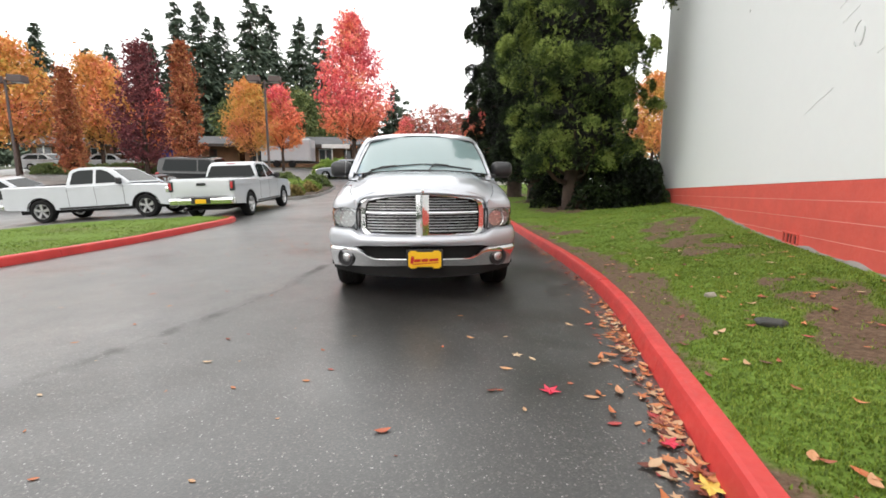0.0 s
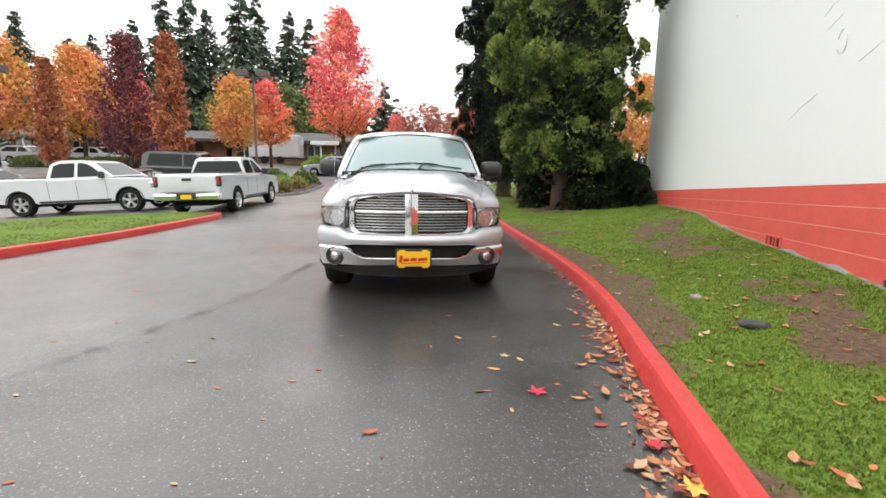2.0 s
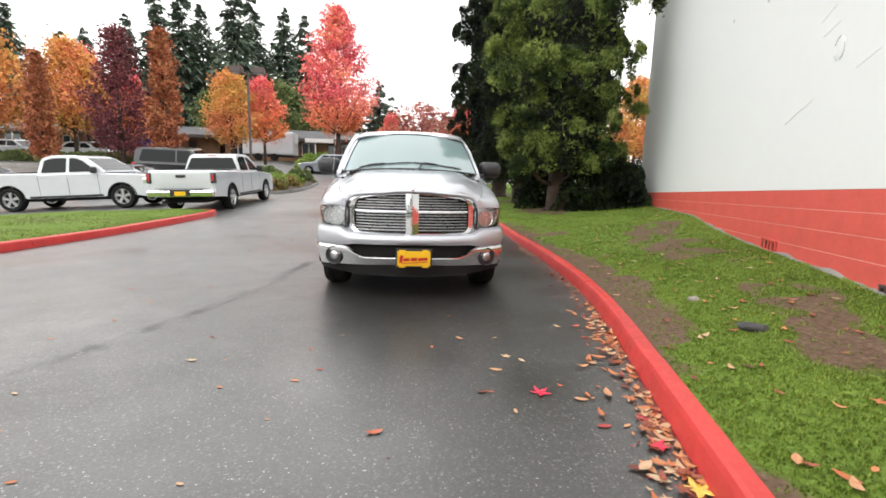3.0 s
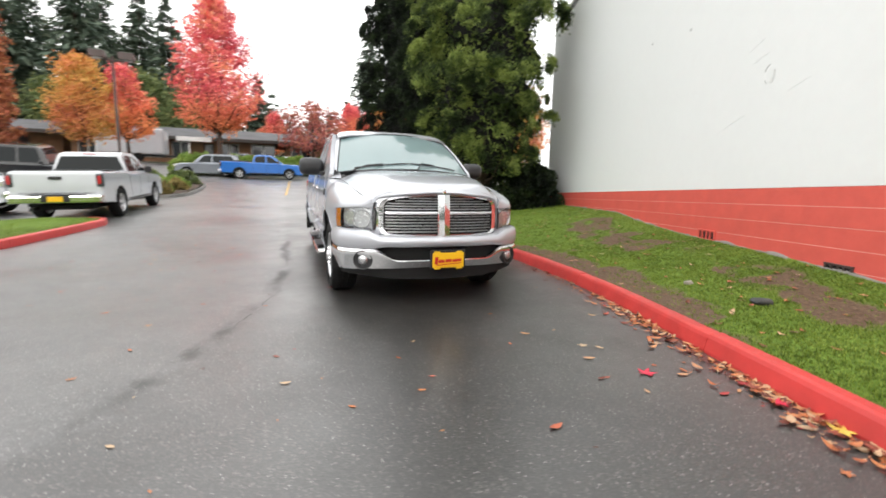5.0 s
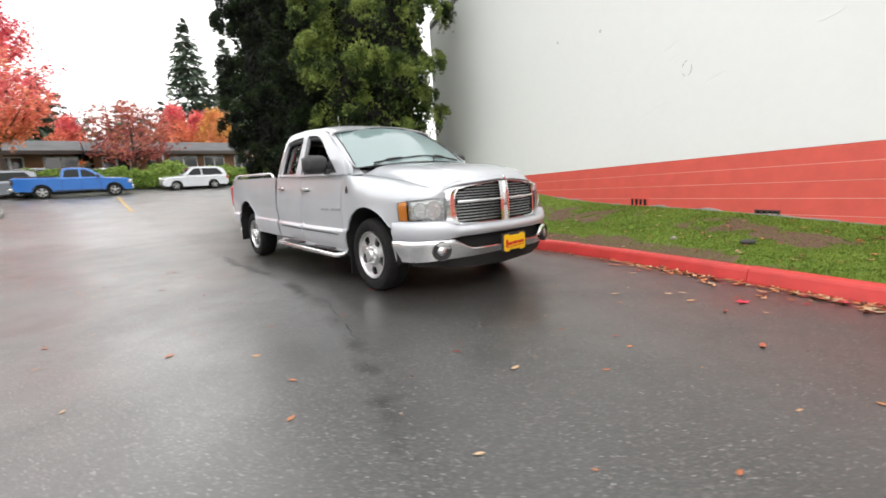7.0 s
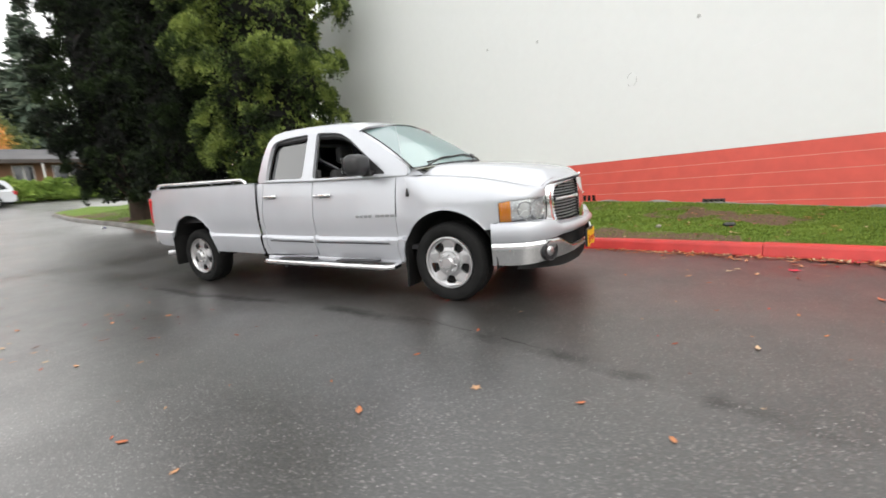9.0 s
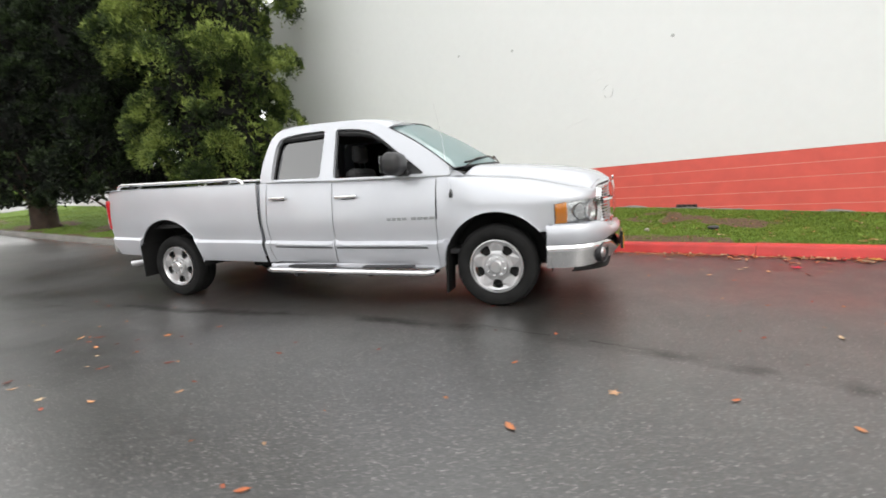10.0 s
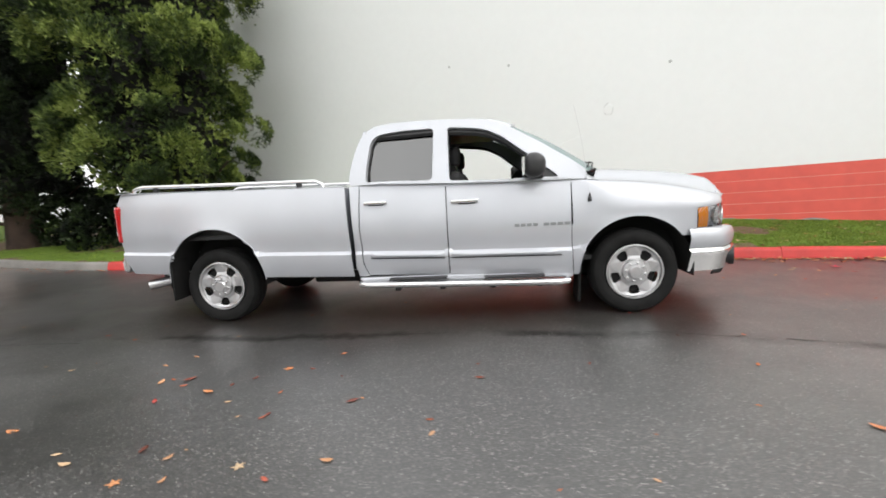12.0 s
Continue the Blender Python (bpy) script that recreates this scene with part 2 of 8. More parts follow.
M_YELLOW_LEAF = plain("yellow_leaf", (0.72, 0.5, 0.1), 0.45, vary=0.2)
M_PINK_LEAF = plain("bright_pink_leaf", (0.62, 0.03, 0.07), 0.4, vary=0.2)

M_TYRE = plain("tyre_rubber", (0.012, 0.012, 0.012), 0.75, vary=0.3, scale=30, bumps=0.2, spec=0.18)
M_BLACK = plain("black_plastic", (0.022, 0.022, 0.024), 0.42, vary=0.15, scale=40, bumps=0.12)
# near-black paint deepens shade in openings, housings and beneath bodies; also black parts
M_SHADOW = mat("underbody_shade_black", (0.008, 0.008, 0.008), 0.9)
M_CHROME = plain("chrome", (0.80, 0.80, 0.81), 0.09, 1.0, vary=0.03, bumps=0.0)
M_ALLOY = plain("polished_alloy", (0.60, 0.60, 0.61), 0.36, 1.0, vary=0.06, scale=20, bumps=0.04)
M_GLASS = mat("tinted_glass", (0.012, 0.015, 0.016), 0.03, spec=0.2)
bsdf(M_GLASS).inputs["Transmission Weight"].default_value = 0.0
M_PLATE_YELLOW = plain("yellow_plate", (0.78, 0.46, 0.01), 0.4, vary=0.05)
M_LETTER_RED = mat("red_letter", (0.45, 0.02, 0.015), 0.4)
M_RED_LENS = mat("red_lamp_lens", (0.42, 0.012, 0.015), 0.08, coat=1.0)
M_AMBER = mat("amber_lens", (0.95, 0.34, 0.015), 0.25, coat=0.5)


def car_paint(name, color, metal=0.0, rough=0.3):
    m = mat(name, color, rough, metal, coat=1.0, coat_rough=0.04)
    v = coords(m)
    flake = noise_tex(m, v, 900, 2)
    dirt = noise_tex(m, v, 2.2, 5)
    tone = ramp(m, mixc(m, 0.5, flake, dirt), (0.3, tuple(c * 0.93 for c in color)), (0.7, tuple(min(1, c * 1.05) for c in color)))
    link(m, tone, bsdf(m).inputs["Base Color"])
    link(m, ramp(m, dirt, (0.35, grey(0.03)), (0.75, grey(0.16))), bsdf(m).inputs["Coat Roughness"])
    return m


M_SILVER = car_paint("silver_paint", (0.505, 0.52, 0.56), 0.42, 0.4)
M_WHITE_CAR = car_paint("white_paint", (0.53, 0.55, 0.58), 0.0, 0.45)
M_BLACK_CAR = car_paint("black_paint", (0.012, 0.013, 0.015), 0.0, 0.3)
M_BLUE_CAR = car_paint("blue_paint", (0.012, 0.13, 0.46), 0.1, 0.3)
M_GREY_CAR = car_paint("grey_paint", (0.22, 0.24, 0.27), 0.5, 0.35)
M_BEIGE_CAR = car_paint("beige_paint", (0.35, 0.33, 0.28), 0.3, 0.35)
M_ROOF = plain("grey_shingle", (0.10, 0.10, 0.105), 0.9, vary=0.25, scale=2, bumps=0.4)
M_BRICK = plain("tan_brick", (0.24, 0.13, 0.075), 0.85, vary=0.3, scale=3, bumps=0.3)
M_TRIM = plain("white_trim", (0.66, 0.66, 0.65), 0.6, vary=0.08)
M_DARKTRIM = plain("dark_brown_trim", (0.05, 0.04, 0.035), 0.6, vary=0.2)
M_PANE = mat("window_pane", (0.03, 0.035, 0.04), 0.05, spec=0.8)
M_POST = plain("brown_painted_steel", (0.075, 0.05, 0.045), 0.5, vary=0.2)
M_BLUE_SIGN = plain("blue_poster", (0.04, 0.05, 0.35), 0.5)


# ---- building tools ----
def mesh_of(bm, name, material, smooth=False, recalc=True):
    if recalc:
        bmesh.ops.recalc_face_normals(bm, faces=bm.faces)
    me = bpy.data.meshes.new(name)
    bm.to_mesh(me)
    bm.free()
    for mt in material if isinstance(material, (list, tuple)) else [material]:
        me.materials.append(mt)
    if smooth:
        for p in me.polygons:
            p.use_smooth = True
    if smooth:
        me.set_sharp_from_angle(angle=radians(38))
    return me


def part(name, bm, material, parent=None, label="", smooth=False, recalc=True):
    ob = new(name, mesh_of(bm, name, material, smooth, recalc))
    if parent is not None:
        ob.parent = parent
    if label:
        tagged(ob, label)
    return ob


def thing(name, label, category, group="", kind="", m=None):
    ob = new(name)
    ob.empty_display_size = 0.1
    if m is not None:
        ob.matrix_basis = m
    return tagged(ob, label, category, group, kind)


def piece(name, verts, faces, material, parent=None, label="", smooth=False):
    me = bpy.data.meshes.new(name)
    me.from_pydata(verts, [], faces)
    me.materials.append(material)
    if smooth:
        for p in me.polygons:
            p.use_smooth = True
    ob = new(name, me)
    if parent is not None:
        ob.parent = parent
    if label:
        tagged(ob, label)
    return ob


def box(bm, x0, x1, y0, y1, z0, z1, bev=0.0, seg=2, m=None):
    r = bmesh.ops.create_cube(bm, size=1)
    vs = r["verts"]
    for v in vs:
        v.co = Vector(((x0 + x1) / 2 + v.co.x * (x1 - x0), (y0 + y1) / 2 + v.co.y * (y1 - y0), (z0 + z1) / 2 + v.co.z * (z1 - z0)))
    if bev:
        es = list({e for v in vs for e in v.link_edges})
        bmesh.ops.bevel(bm, geom=es, offset=bev, segments=seg, profile=0.5, affect="EDGES", clamp_overlap=True)
        vs = [v for v in bm.verts if v.is_valid and v.tag is False]
    if m is not None:
        bmesh.ops.transform(bm, matrix=m, verts=vs)
    return vs


def boxpart(name, dims, material, parent, bev=0.01, label="", m=None, smooth=False):
    bm = bmesh.new()
    box(bm, *dims, bev=bev)
    if m is not None:
        bmesh.ops.transform(bm, matrix=m, verts=bm.verts)
    return part(name, bm, material, parent, label, smooth)


def lathe(bm, profile, n=40, axis="X", closed=False):
    """Turns (radius, along) pairs about an axis."""
    rings = []
    for r, a in profile:
        ring = []
        for i in range(n):
            t = 2 * math.pi * i / n
            p = (a, r * math.cos(t), r * math.sin(t)) if axis == "X" else ((r * math.cos(t), a, r * math.sin(t)) if axis == "Y" else (r * math.cos(t), r * math.sin(t), a))
            ring.append(bm.verts.new(p))
        rings.append(ring)
    pairs = list(zip(rings, rings[1:])) + ([(rings[-1], rings[0])] if closed else [])
    for a, b in pairs:
        for i in range(n):
            bm.faces.new((a[i], a[(i + 1) % n], b[(i + 1) % n], b[i]))
    if not closed:
        for ring, r in ((rings[0], profile[0][0]), (rings[-1], profile[-1][0])):
            if r > 1e-4:
                bm.faces.new(ring)
    return bm


def tube(bm, pts, r, n=10, r_end=None, cap=True):
    """A round bar along points."""
    pts = [Vector(p) for p in pts]
    rings = []
    up = Vector((0, 0, 1))
    for i, p in enumerate(pts):
        d = (pts[min(i + 1, len(pts) - 1)] - pts[max(i - 1, 0)]).normalized()
        ref = up if abs(d.dot(up)) < 0.95 else Vector((1, 0, 0))
        a = d.cross(ref).normalized()
        b = d.cross(a)
        rr = r if r_end is None else r + (r_end - r) * i / (len(pts) - 1)
        rings.append([bm.verts.new(p + rr * (math.cos(2 * math.pi * k / n) * a + math.sin(2 * math.pi * k / n) * b)) for k in range(n)])
    for s, t in zip(rings, rings[1:]):
        for k in range(n):
            bm.faces.new((s[k], s[(k + 1) % n], t[(k + 1) % n], t[k]))
    if cap:
        bm.faces.new(rings[0])
        bm.faces.new(rings[-1])
    return bm


def interp(table, v):
    xs = [a for a, _ in table]
    return float(np.interp(v, xs, [b for _, b in table]))


def smooth_interp(table, v):
    """A soft curve through (v, value) pairs."""
    xs = np.array([a for a, _ in table], float)
    ys = np.array([b for _, b in table], float)
    if v <= xs[0]:
        return float(ys[0])
    if v >= xs[-1]:
        return float(ys[-1])
    i = int(np.searchsorted(xs, v)) - 1
    h = np.diff(xs)
    d = np.diff(ys) / h
    k = np.zeros(len(xs))
    for j in range(1, len(xs) - 1):
        if d[j - 1] * d[j] > 0:
            w1, w2 = 2 * h[j] + h[j - 1], h[j] + 2 * h[j - 1]
            k[j] = (w1 + w2) / (w1 / d[j - 1] + w2 / d[j])
    k[0], k[-1] = d[0], d[-1]
    t = (v - xs[i]) / h[i]
    return float((1 + 2 * t) * (1 - t) ** 2 * ys[i] + t * (1 - t) ** 2 * h[i] * k[i] + t * t * (3 - 2 * t) * ys[i + 1] + t * t * (t - 1) * h[i] * k[i + 1])


rng = random.Random(7)


# ---- the ground ----
def ease(a, b, v):
    f = max(0.0, min(1.0, (v - a) / (b - a)))
    return f * f * (3 - 2 * f)


def ground_z(x, y):
    """The road lies level by the truck and climbs gently beyond it; the car park beside it falls away, then rises to a terrace."""
    s = max(0.0, min(y, 50.0) - 4.0)
    z = 0.02 * s + 0.0011 * s * s
    if x < -5:
        fall = 0.03 * min(-5 - x, 5) + 0.065 * max(0.0, min(-10 - x, 6))
        z -= fall * (1 - ease(15, 24, y))
        z += 0.45 * ease(19, 28, y) * ease(9, 14, -x) * (1 - ease(42, 48, y))
    return z


def axis_steps(breaks):
    out = []
    for a, b, n in breaks:
        out += [a + (b - a) * i / n for i in range(n)]
    return out + [breaks[-1][1]]


def sheet(name, xs, ys, zf, material):
    verts = [(x, y, zf(x, y)) for y in ys for x in xs]
    w = len(xs)
    faces = [(j * w + i, j * w + i + 1, (j + 1) * w + i + 1, (j + 1) * w + i) for j in range(len(ys) - 1) for i in range(w - 1)]
    return piece(name, verts, faces, material, smooth=True)


gx = axis_steps([(-3000, -200, 4), (-200, -40, 6), (-40, 40, 60), (40, 200, 6), (200, 3000, 4)])
gy = axis_steps([(-3000, -200, 4), (-200, -30, 6), (-30, 60, 70), (60, 200, 8), (200, 3000, 4)])
ground = sheet("ground", gx, gy, ground_z, M_ASPHALT)
ground.data.materials.append(M_FIELD)
for p in ground.data.polygons:
    c = p.center
    p.material_index = 1 if (c.y > 44 or c.y < -30 or abs(c.x) > 40) else 0
tagged(ground, "wet dark grey asphalt road with pale chippings and puddles", "ground", kind="structure")


# ---- the kerbs ----
KERB_R = [(-9.0, -0.9), (-6.5, 0.33), (-5.0, 0.82), (-3.7, 1.19), (-2.6, 1.48), (-1.6, 1.74), (-0.6, 1.93), (0.6, 2.07), (2.4, 2.19), (4.8, 2.27), (8.5, 2.34), (11.0, 2.72), (16.0, 3.55), (20.5, 3.95), (24.0, 4.6)]
TIP_Y = 24.0


def kerb_x(y):
    return smooth_interp(KERB_R, y)


def kerb_run(name, line, material, label, parent, h=0.145, w=0.14, seg=2.2, z0=None, closed_gap=0.006):
    """Kerb stones laid end to end along a line of (x, y); the road lies to the left of the way along it."""
    d = [0.0]
    for a, b in zip(line, line[1:]):
        d.append(d[-1] + math.dist(a, b))
    total = d[-1]

    def at(s):
        return Vector((np.interp(s, d, [p[0] for p in line]), np.interp(s, d, [p[1] for p in line]), 0))

    prof = [(0.0, -0.08), (0.0, 0.02), (0.022, h - 0.035), (0.034, h - 0.01), (0.055, h), (w - 0.015, h + 0.004), (w, h - 0.012), (w, -0.08)]
    count = max(1, round(total / seg))
    for k in range(count):
        s0, s1 = total * k / count + closed_gap / 2, total * (k + 1) / count - closed_gap / 2
        n = 10
        verts, faces = [], []
        lift = rng.uniform(-0.006, 0.006)
        for i in range(n + 1):
            s = s0 + (s1 - s0) * i / n
            p = at(s)
            t = (at(min(total, s + 0.15)) - at(max(0, s - 0.15))).normalized()
            side = Vector((t.y, -t.x, 0))
            gz = ground_z(p.x, p.y)
            for u, v in prof:
                jig = 0.003 * noise.noise(Vector((p.x * 5, p.y * 5, u * 9)))
                q = p + side * (u + jig)
                verts.append((q.x, q.y, gz + v + (lift + jig if v > 0.05 else 0)))
        m = len(prof)
        for i in range(n):
            for j in range(m - 1):
                faces.append((i * m + j, (i + 1) * m + j, (i + 1) * m + j + 1, i * m + j + 1))
        faces.append(tuple(range(m)))
        faces.append(tuple(n * m + j for j in reversed(range(m))))
        piece("kerb_stone", verts, faces, material, parent, smooth=False)


kerb_right = thing("kerb", "red painted concrete kerb, chipped and scuffed, beside the verge", "kerb", kind="structure")
line = [(kerb_x(-9 + 0.3 * i), -9 + 0.3 * i) for i in range(int(17.6 / 0.3) + 1)]
kerb_run("kerb", line, M_KERB_RED, "", kerb_right)
kerb_bare = thing("kerb", "bare grey concrete kerb rounding the end of the verge", "kerb", kind="structure")
y0 = line[-1][1]
line2 = [(kerb_x(y0 + 0.3 * i), y0 + 0.3 * i) for i in range(int((TIP_Y - y0) / 0.3) + 1)]
ex, ey = line2[-1]
tip = []
for i in range(1, 13):
    a = radians(180 - 15 * i)
    tip.append((ex + 2.4 + 2.4 * math.cos(a), ey + 2.6 * math.sin(a)))
line2 += tip + [(ex + 4.9, ey - 1.5), (ex + 5.0, ey - 5), (ex + 5.1, ey - 13.4)]
kerb_run("kerb", line2, M_CONCRETE, "", kerb_bare)

# ---- the long building ----
WALL_X0, WALL_DX = 4.52, 0.375
WALL_DIR = Vector((WALL_DX, 1, 0)).normalized()
WALL_OUT = Vector((-WALL_DIR.y, WALL_DIR.x, 0))


def wall_x(y):
    return WALL_X0 + WALL_DX * y


def foot_z(y):
    return smooth_interp([(-14, 0.2), (-5, 0.33), (-3, 0.41), (-1.4, 0.47), (0.1, 0.49), (2, 0.58), (3.2, 0.68), (8, 0.64), (11, 0.62), (20, 0.8)], y)


def strip_z(y):
    return 1.21 - 0.02 * y


def wall_slab(name, zlo, zhi, proud, material, parent, y0=-16.0, y1=10.1, n=40, label="", back=0.25):
    verts, faces = [], []
    for i in range(n + 1):
        y = y0 + (y1 - y0) * i / n
        p = Vector((wall_x(y), y, 0))
        f, b = p + WALL_OUT * proud, p - WALL_OUT * back
        for q, z in ((f, zlo(y)), (f, zhi(y)), (b, zhi(y)), (b, zlo(y))):
            verts.append((q.x, q.y, z))
    for i in range(n):
        for j in range(4):
            faces.append((4 * i + j, 4 * i + (j + 1) % 4, 4 * i + 4 + (j + 1) % 4, 4 * i + 4 + j))
    faces.append((0, 1, 2, 3))
    faces.append((4 * n + 3, 4 * n + 2, 4 * n + 1, 4 * n))
    return piece(name, verts, faces, material, parent, label)


WALL_TOP = 7.2
building = thing("building", "long windowless building with white painted walls above a red painted base", "building", kind="structure")
wall_slab("wall", strip_z, lambda y: WALL_TOP, 0.0, M_WALL_WHITE, building)
wall_slab("coping", lambda y: WALL_TOP + 0.003, lambda y: WALL_TOP + 0.03, 0.006, M_TRIM, building)
# painted block courses of the base, with recessed joints between them
for k in range(5):
    top = (lambda y, k=k: strip_z(y) - 0.003 - 0.203 * k)
    low = (lambda y, k=k: strip_z(y) - 0.003 - 0.203 * (k + 1) + 0.007)
    wall_slab("block_course", low, top, 0.002 + 0.001 * (k % 2), M_WALL_RED, building)
# joint bed is paler than the wall: painted highlights along the joints
wall_slab("joint_bed", lambda y: strip_z(y) - 1.1, lambda y: strip_z(y) - 0.02, 0.0008, M_JOINT_RED, building)
# the end wall and the far sides, closing the block
end_c = Vector((wall_x(10.1), 10.1, 0))
back_dir = -WALL_OUT
quad = [end_c, end_c + back_dir * 18, Vector((wall_x(-16), -16, 0)) + back_dir * 18, Vector((wall_x(-16), -16, 0))]
for a, b in ((0, 1), (1, 2), (2, 3)):
    p, q = quad[a], quad[b]
    d = (q - p).normalized()
    nrm = Vector((d.y, -d.x, 0)) * 0.25
    if a == 0:
        p = p + d * 0.26
    vs = []
    for s, off in ((p, 0), (q, 0), (q, 1), (p, 1)):
        vs.append(s + nrm * off)
    verts = [(v.x, v.y, 0.0) for v in vs] + [(v.x, v.y, WALL_TOP - 0.004) for v in vs]
    piece("wall", verts, [(0, 1, 2, 3), (4, 7, 6, 5), (0, 4, 5, 1), (1, 5, 6, 2), (2, 6, 7, 3), (3, 7, 4, 0)], M_WALL_WHITE, building)
vs = [v + WALL_OUT * 0 for v in quad]
piece("roof", [(v.x, v.y, WALL_TOP - 0.3) for v in vs] + [(v.x, v.y, WALL_TOP - 0.1) for v in vs], [(0, 1, 2, 3), (7, 6, 5, 4), (0, 4, 5, 1), (1, 5, 6, 2), (2, 6, 7, 3), (3, 7, 4, 0)], M_ROOF, building)


def footing():
    """Crumbling rough concrete showing along the foot of the wall."""
    verts, faces = [], []
    n, k = 220, 4
    for i in range(n + 1):
        y = -9 + 17 * i / n
        h = -0.003 + 0.06 * max(0, noise.noise(Vector((y * 2.3, 3.1, 0))) - 0.02) + 0.02 * noise.noise(Vector((y * 9, 1, 0)))
        out = 0.035 + 0.03 * noise.noise(Vector((y * 4, 7, 0)))
        p = Vector((wall_x(y), y, 0))
        for o, z in ((0.015 + out, -0.08), (0.01 + out, h * 0.55), (0.012, h), (0.0, h + 0.004)):
            q = p + WALL_OUT * (o + 0.012 * noise.noise(Vector((y * 14, z * 20, 2))))
            verts.append((q.x, q.y, foot_z(y) + z))
    for i in range(n):
        for j in range(k - 1):
            faces.append((i * k + j, i * k + k + j, i * k + k + j + 1, i * k + j + 1))
    piece("footing", verts, faces, M_CONCRETE, building, "crumbling bare concrete footing", smooth=True)


footing()


def on_wall(y, z, out=0.0):
    p = Vector((wall_x(y), y, z)) + WALL_OUT * out
    return p


WALL_ROT = Matrix(((WALL_DIR.x, 0, WALL_OUT.x, 0), (WALL_DIR.y, 0, WALL_OUT.y, 0), (0, 1, 0, 0), (0, 0, 0, 1)))


def wall_mat(y, z, out=0.0):
    return Matrix.Translation(on_wall(y, z, out)) @ WALL_ROT


# a filled round hole, hairline ridges and small pits in the paint
bm = bmesh.new()
lathe(bm, [(0.001, 0.004), (0.07, 0.004), (0.1, 0.003), (0.11, 0.0)], 28, "Z")
for v in bm.verts:
    v.co.z += 0.003 * noise.noise(v.co * 25)
    v.co.x *= 0.85 + 0.12 * noise.noise(v.co * 8)
bmesh.ops.transform(bm, matrix=wall_mat(-1.1, 2.59), verts=bm.verts)
part("wall_patch", bm, M_WALL_WHITE, building, "rough round filled hole in the wall", smooth=True)
bm = bmesh.new()
for a0, a1 in ((20, 100), (160, 255), (300, 340)):
    pts = [(0.105 * 0.8 * math.cos(radians(a)), 0.115 * math.sin(radians(a)), 0.004) for a in range(a0, a1, 10)]
    tube(bm, pts, 0.0055, 6)
bmesh.ops.transform(bm, matrix=wall_mat(-1.1, 2.59), verts=bm.verts)
part("crack", bm, M_PATCH, building, "cracked rim of the filled hole")
for (ya, za, yb, zb) in ((-0.75, 2.18, -0.2, 2.0), (-0.95, 3.05, -0.7, 2.96), (-1.05, 2.86, -0.78, 2.79), (-1.7, 2.42, -1.4, 2.33), (-3.0, 2.72, -2.75, 2.66)):
    bm = bmesh.new()
    pts = []
    for i in range(14):
        f = i / 13
        y, z = ya + (yb - ya) * f, za + (zb - za) * f + 0.02 * noise.noise(Vector((f * 6, ya, 0)))
        pts.append(on_wall(y, z, 0.001))
    tube(bm, pts, 0.0035, 5)
    part("crack", bm, M_WALL_WHITE, building)
for y, z in ((2.05, 3.95), (0.75, 3.75), (-2.1, 3.3)):
    bm = bmesh.new()
    lathe(bm, [(0.001, 0.004), (0.02, 0.004), (0.03, 0.0)], 12, "Z")
    bmesh.ops.transform(bm, matrix=wall_mat(y, z), verts=bm.verts)
    part("pit", bm, M_PATCH, building)

# crawl-space vents at the wall's foot
def wall_vent(y, z, w, h, material, label):
    v = thing("wall_vent", label, "vent")
    m = wall_mat(y, z)
    bm = bmesh.new()
    box(bm, -w / 2, w / 2, -h / 2, -h / 2 + 0.02, 0.0, 0.03, bev=0.003)
    bmesh.ops.transform(bm, matrix=m, verts=bm.verts)
    part("frame", bm, material, v)
    bm = bmesh.new()
    box(bm, -w / 2, w / 2, h / 2 - 0.02, h / 2, 0.0, 0.03, bev=0.003)
    bmesh.ops.transform(bm, matrix=m, verts=bm.verts)
    part("frame", bm, material, v)
    # near-black plate on the wall face stands in for the shaded hole
    bm = bmesh.new()
    box(bm, -w / 2 + 0.01, w / 2 - 0.01, -h / 2, h / 2, 0.004, 0.008)
    bmesh.ops.transform(bm, matrix=m, verts=bm.verts)
    part("opening", bm, M_SHADOW, v, "near-black plate for the vent's shaded opening")
    for i in range(5):
        x = -w / 2 + 0.012 + (w - 0.024) * i / 4
        bm = bmesh.new()
        box(bm, x - 0.014, x + 0.014, -h / 2 + 0.015, h / 2 - 0.015, 0.008, 0.024 + 0.006 * (i % 2), bev=0.003)
        bmesh.ops.transform(bm, matrix=m @ pose(0, 0, 0, 0, 0, 4 * (i % 3 - 1)), verts=bm.verts)
        part("bar", bm, material, v)
    return v


wall_vent(-0.22, 0.545, 0.42, 0.15, M_WALL_RED, "broken red painted crawl-space vent at the wall foot")
wall_vent(-2.33, 0.46, 0.32, 0.08, M_POST, "dark rusted vent low in the red wall")

# ---- the verge between kerb and wall ----
BARE = [(3.7, 0.2, 0.45, 1.0), (4.1, 1.5, 0.55, 1.0), (4.6, 2.6, 0.6, 0.7), (3.25, -1.8, 0.32, 0.5), (2.92, -2.4, 0.3, 0.5), (2.6, -2.95, 0.25, 0.45), (2.9, 4.2, 0.5, 1.3), (4.9, 9.2, 1.5, 1.6), (5.3, 13.0, 1.5, 1.2), (4.8, 16.8, 1.0, 1.2), (4.8, 20.8, 1.0, 1.2), (7.5, 13.5, 2.0, 1.5)]


